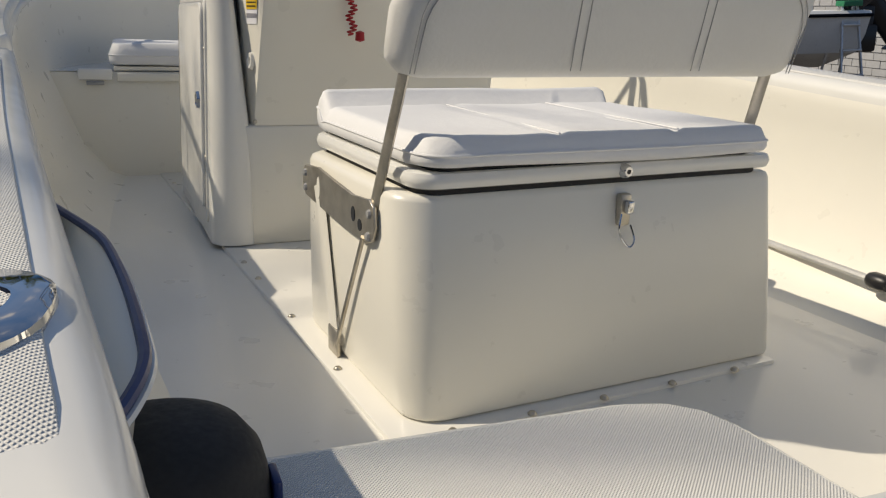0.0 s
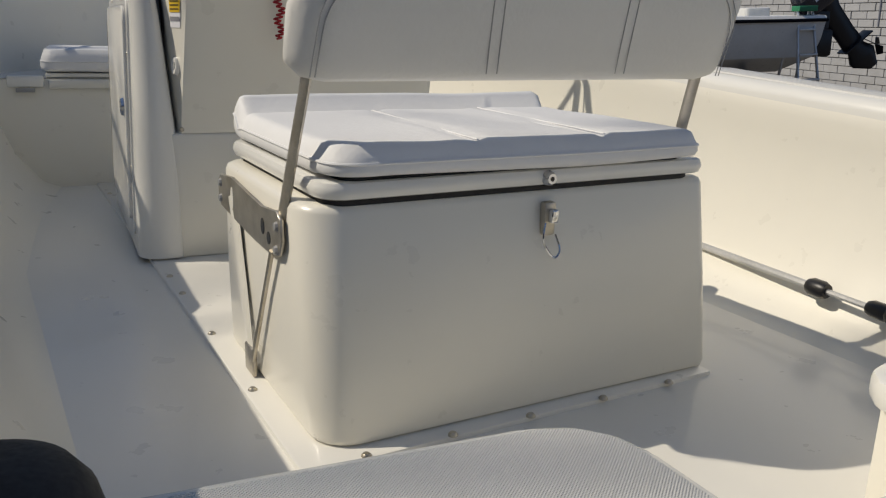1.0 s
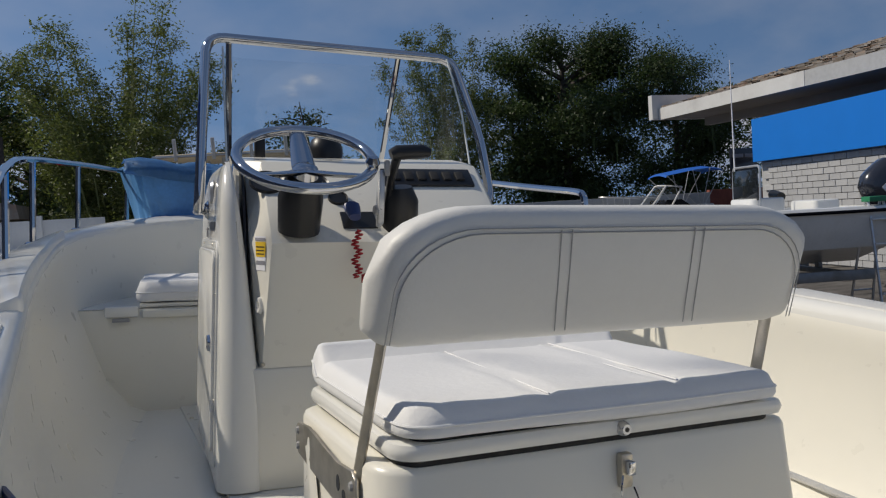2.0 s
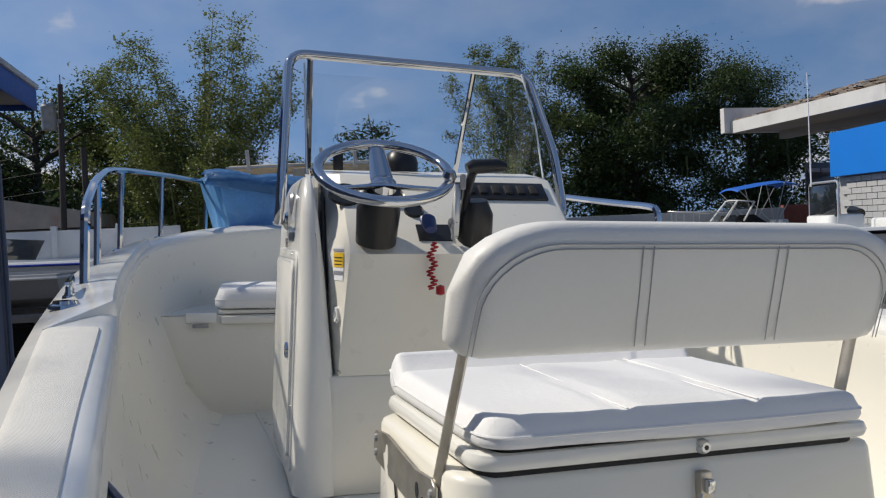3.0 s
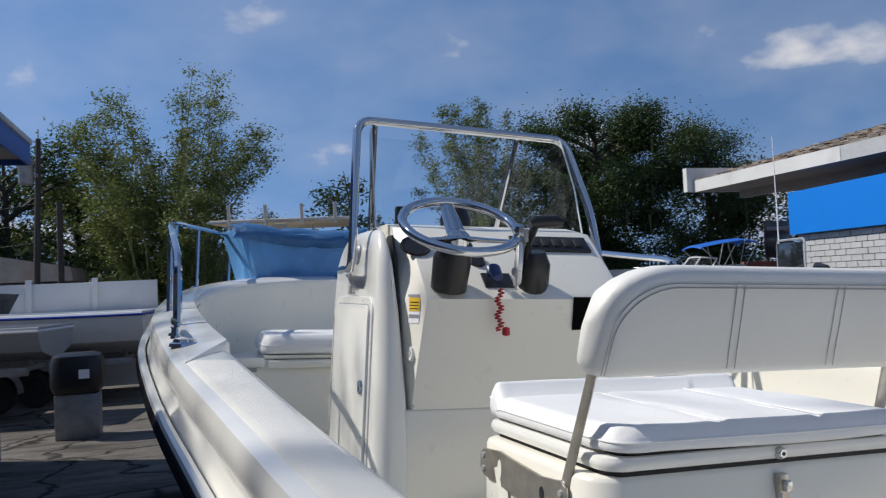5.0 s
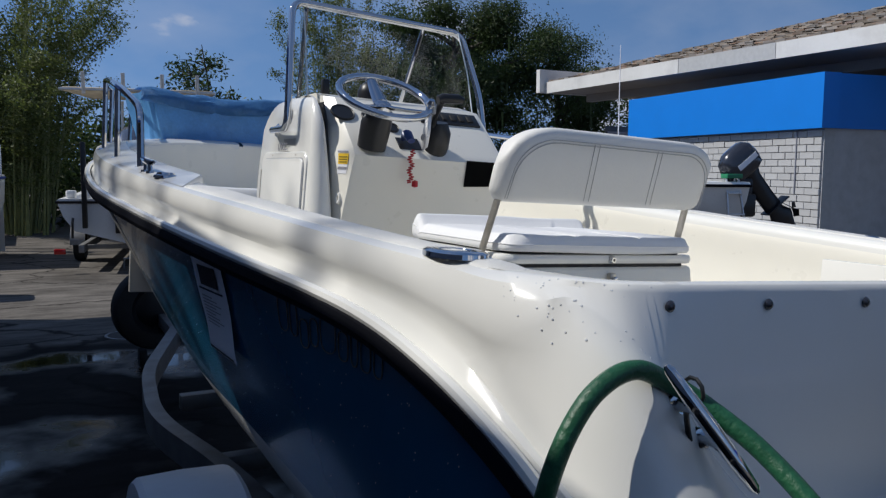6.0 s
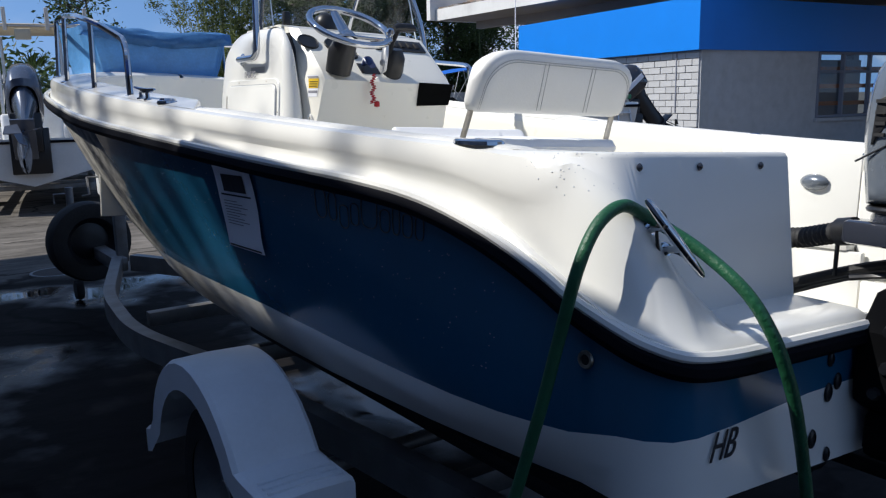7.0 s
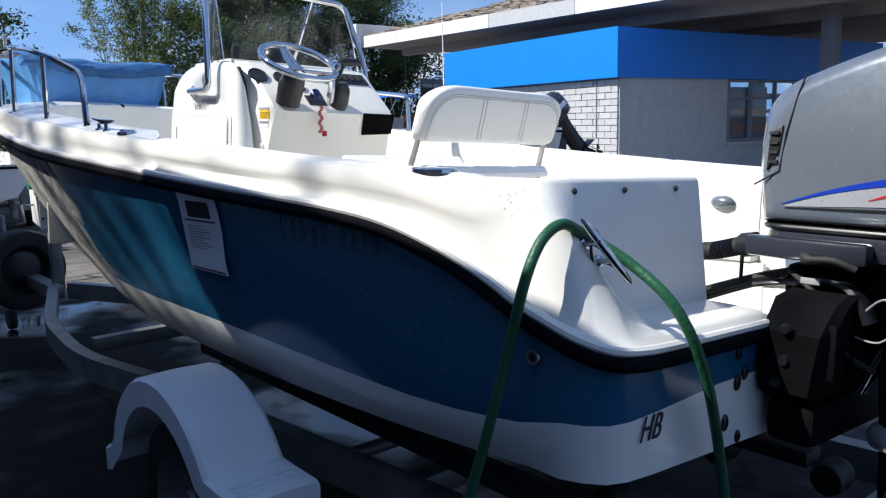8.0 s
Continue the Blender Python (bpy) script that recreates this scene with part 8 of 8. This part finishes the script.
part("seat", rbox(-0.52, -0.04, 2.0, 2.5, 0.85, 1.50, 0.07, 0.04), BOATW, tb, "white helm seat")
for sx in (-0.52, 0.52):
    for y in (2.8, 4.0):
        part("t_top_leg", tube([(sx, y, 0.85), (sx * 0.97, y, 2.92)], 0.028, 8), LADDER, tb)
    part("leg_brace", tube([(sx, 2.8, 1.5), (sx, 4.0, 2.1)], 0.018, 6), LADDER, tb)
top = part("t_top", prism([(-1.28, 1.9, 2.92), (1.22, 1.9, 2.92), (1.1, 5.0, 3.02), (-1.16, 5.0, 3.02)], (0, 0, 0.07), bev=0.025), CANVAS, tb, "tan canvas T-top")
part("top_frame", tube([(-1.30, 1.88, 2.95), (1.24, 1.88, 2.95), (1.12, 5.02, 3.05), (-1.18, 5.02, 3.05)], 0.024, 6, True), LADDER, top)
for x in (-0.92, -0.28, 0.36, 0.95):
    part("rod_holder", tube([(x, 1.88, 2.88), (x, 1.80, 3.24)], 0.032, 8), LADDER, top)
part("spreader_light", rbox(-0.15, 0.10, 1.82, 1.88, 2.72, 2.90, 0.03, 0.015), CANVAS, top)
part("power_pole", box(-0.735, -0.665, -0.14, -0.04, 0.70, 2.0, 0.012), BLACK, tb, "black shallow-water anchor pole")
part("jack_plate", box(-0.27, 0.27, -0.16, -0.02, 0.62, 1.30, 0.012), MOTOR, tb)
part("transom_hook", tube([(-0.88, -0.02, 0.85), (-0.88, -0.07, 0.78), (-0.89, -0.04, 0.55)], 0.018, 6), BLACK, tb)
for x in (-0.95, -0.72):
    part("deck_fitting", rbox(x - 0.07, x + 0.07, 0.3, 0.46, 1.14, 1.26, 0.03, 0.015), BOATW, tb)
part("tail_light", box(-1.16, -1.0, -0.03, 0.04, 0.30, 0.38, 0.01), LAMPRED, tb)

# grey-hulled boat beyond the starboard side, with a tilted dark motor
rb = thing("bay_boat", "grey and white console boat with a dark tilted outboard", "boat", (0, 0, 0), Matrix.Translation((7.51, 8.41, 0)) @ pose(0, 0, 0, 0, 0, 76))
small_hull(rb, 5.6, 2.1, 0.70, 0.80, BOATW, BOATW, RUB)
stand(rb, (0, 0.2, 0), 2.1, 4.6, 0.76)
part("motor_bracket", box(-0.22, 0.22, -0.62, 0.0, 0.98, 1.32, 0.04), MOTOR, rb, "black motor bracket")
outboard(rb, Vector((0.0, -0.60, 1.40)), -40, 1.0, DARKCOWL, MOTOR)
part("console", rbox(-0.32, 0.32, 1.0, 1.45, 1.2, 1.66, 0.08, 0.03), BOATW, rb, "white console")
part("screen", box(-0.34, 0.34, 1.36, 1.375, 1.64, 2.02, 0.004), WINGLASS, rb, "tinted windscreen")
part("screen_frame", tube(rounded([(-0.37, 1.36, 1.55), (-0.37, 1.35, 2.06), (0.37, 1.35, 2.06), (0.37, 1.36, 1.55)], 0.07), 0.014, 8), LADDER, rb)
part("seat", rbox(-0.3, 0.3, 0.3, 0.65, 1.2, 1.60, 0.06, 0.03), BOATW, rb)
part("whip_antenna", tube([(0.3, 1.36, 1.5), (0.31, 1.36, 3.45)], [0.012, 0.005], 6), PAPER, rb, "long white whip antenna")
part("wheel_gear", tube([(-0.1, 0.96, 1.66), (0.12, 0.96, 1.70)], 0.06, 10), BLACK, rb)

# cuddy cabin boat with blue bimini
cb = thing("cuddy_boat", "white cuddy boat with blue bimini top and steel bow rail", "boat", (0, 0, 0), Matrix.Translation((17.75, 24.0, 0)) @ pose(0, 0, 0, 0, 0, 77))
small_hull(cb, 4.7, 1.95, 0.75, 0.48, BOATW, BOATW, RUB)
stand(cb, (0, 0.2, 0), 1.95, 3.9, 0.46)
part("cabin", prism([(-0.72, 2.5, 1.24), (0.72, 2.5, 1.24), (0.40, 4.0, 1.30), (-0.40, 4.0, 1.30)], (0, 0, 0.20), bev=0.06), BOATW, cb, "white cuddy cabin roof")
for s_ in (-1, 1):
    part("side_window", prism([(s_ * 0.85, 1.5, 1.30), (s_ * 0.80, 2.7, 1.34), (s_ * 0.78, 2.5, 1.66), (s_ * 0.82, 2.0, 1.66)], (s_ * 0.012, 0, 0)), WINGLASS, cb, "dark side window")
ws2 = part("windscreen", sheet([[(-0.84, 2.35, 1.46), (-0.62, 2.95, 1.48), (0, 3.10, 1.50), (0.62, 2.95, 1.48), (0.84, 2.35, 1.46)], [(-0.78, 1.95, 2.08), (-0.55, 2.42, 2.14), (0, 2.50, 2.16), (0.55, 2.42, 2.14), (0.78, 1.95, 2.08)]]), GLASS, cb, "raked windscreen")
part("screen_frame", tube([(-0.78, 1.95, 2.08), (-0.55, 2.42, 2.14), (0, 2.50, 2.16), (0.55, 2.42, 2.14), (0.78, 1.95, 2.08)], 0.025, 6), BOATW, ws2)
for a, b in (((-0.62, 2.95, 1.48), (-0.55, 2.42, 2.14)), ((0.62, 2.95, 1.48), (0.55, 2.42, 2.14)), ((-0.84, 2.35, 1.46), (-0.78, 1.95, 2.08)), ((0.84, 2.35, 1.46), (0.78, 1.95, 2.08))):
    part("screen_post", tube([a, b], 0.028, 6), BOATW, ws2)
bim = part("bimini", sheet([[(x, y, z - 0.10 * (x / 0.9) ** 2) for x in (-0.9, -0.6, -0.2, 0.2, 0.6, 0.9)] for y, z in ((0.52, 2.60), (0.58, 2.69), (1.0, 2.76), (1.5, 2.72), (2.1, 2.63), (2.5, 2.57), (2.54, 2.50))]), TARPB, cb, "bright blue bimini canvas")
for x in (-0.9, 0.9):
    for y1, z1 in ((1.0, 2.66), (2.5, 2.47), (0.56, 2.56), (1.6, 2.61)):
        part("bimini_bow", tube([(x, 1.35, 1.26), (x, y1, z1)], 0.013, 6), LADDER, bim)
part("bow_rail", tube(curve([(-0.80, 2.9, 1.75), (-0.62, 3.6, 1.82), (-0.2, 4.5, 1.88), (0.2, 4.5, 1.88), (0.62, 3.6, 1.82), (0.80, 2.9, 1.75)], 5), 0.016, 6), LADDER, cb)
for y, x in ((3.3, 0.70), (3.9, 0.50), (4.4, 0.25)):
    for s_ in (-1, 1):
        part("stanchion", tube([(s_ * x, y, 1.25), (s_ * x, y, 1.84)], 0.012, 6), LADDER, cb)
part("seat_back", rbox(-0.5, 0.5, 0.7, 0.95, 1.1, 1.45, 0.08, 0.05), BOATW, cb)

# small dark skiff by the fence and a white boat at the back on the left
sk = thing("skiff", "small grey skiff parked by the fence", "boat", (0, 0, 0), Matrix.Translation((-3.1, 13.2, 0)) @ pose(0, 0, 0, 0, 0, 80))
small_hull(sk, 3.8, 1.6, 0.5, 0.85, BOATG, BOATG, BOATW)
stand(sk, (0, 0.2, 0), 1.6, 3.0, 0.8)
lb = thing("runabout", "white runabout with dark waterline on a trailer", "boat", (0, 0, 0), Matrix.Translation((-1.9, 15.4, 0)) @ pose(0, 0, 0, 0, 0, 84))
small_hull(lb, 5.5, 2.1, 0.72, 0.75, BOATW, BOATW, DBLUE)
stand(lb, (0, 0.2, 0), 2.1, 4.6, 0.7)
part("screen", sheet([[(-0.8, 2.6, 1.5), (0, 3.1, 1.55), (0.8, 2.6, 1.5)], [(-0.75, 2.4, 1.85), (0, 2.8, 1.9), (0.75, 2.4, 1.85)]]), WINGLASS, lb)
db = thing("covered_motor", "covered dark outboard on a low stand", "outboard motor", (-2.55, 11.2, 0))
part("stand_legs", box(-2.8, -2.3, 11.0, 11.4, 0, 0.55, 0.01), GALV, db)
part("cover", rbox(-2.85, -2.25, 10.9, 11.5, 0.55, 1.05, 0.15, 0.1), MOTOR, db)
part("tag", box(-2.5, -2.38, 10.885, 10.895, 0.75, 0.86), PAPER, db)

# step ladder beside the grey boat
ld = thing("step_ladder", "aluminium step ladder with green top cap", "ladder", (7.0, 7.6, 0))
LM = Matrix.Translation((7.06, 7.60, 0)) @ pose(0, 0, 0, 0, 0, -12) @ Matrix.Diagonal((0.62, 0.8, 1, 1))
def lpt(x, y, z):
    return LM @ Vector((x, y, z))
for sx in (-1, 1):
    part("front_leg", tube([lpt(sx * 0.27, -0.45, 0), lpt(sx * 0.15, 0, 1.57)], 0.022, 6, flat=0.5), LADDER, ld)
    part("rear_leg", tube([lpt(sx * 0.25, 0.5, 0), lpt(sx * 0.14, 0.06, 1.55)], 0.016, 6), LADDER, ld)
for k in range(5):
    f = (k + 0.8) / 5.6
    part("step", box(-0.27 + 0.12 * f, 0.27 - 0.12 * f, -0.45 + 0.45 * f - 0.05, -0.45 + 0.45 * f + 0.05, 1.57 * f - 0.01, 1.57 * f + 0.012, 0.003, m=LM), LADDER, ld)
part("top_cap", box(-0.19, 0.19, -0.09, 0.11, 1.55, 1.61, 0.008, m=LM), GREEN, ld, "green plastic top cap")
for z in (0.5, 1.1):
    part("spreader", tube([lpt(-0.22 + 0.06 * z, 0.5 - 0.26 * z, z), lpt(0.22 - 0.06 * z, 0.5 - 0.26 * z, z)], 0.01, 6), LADDER, ld)
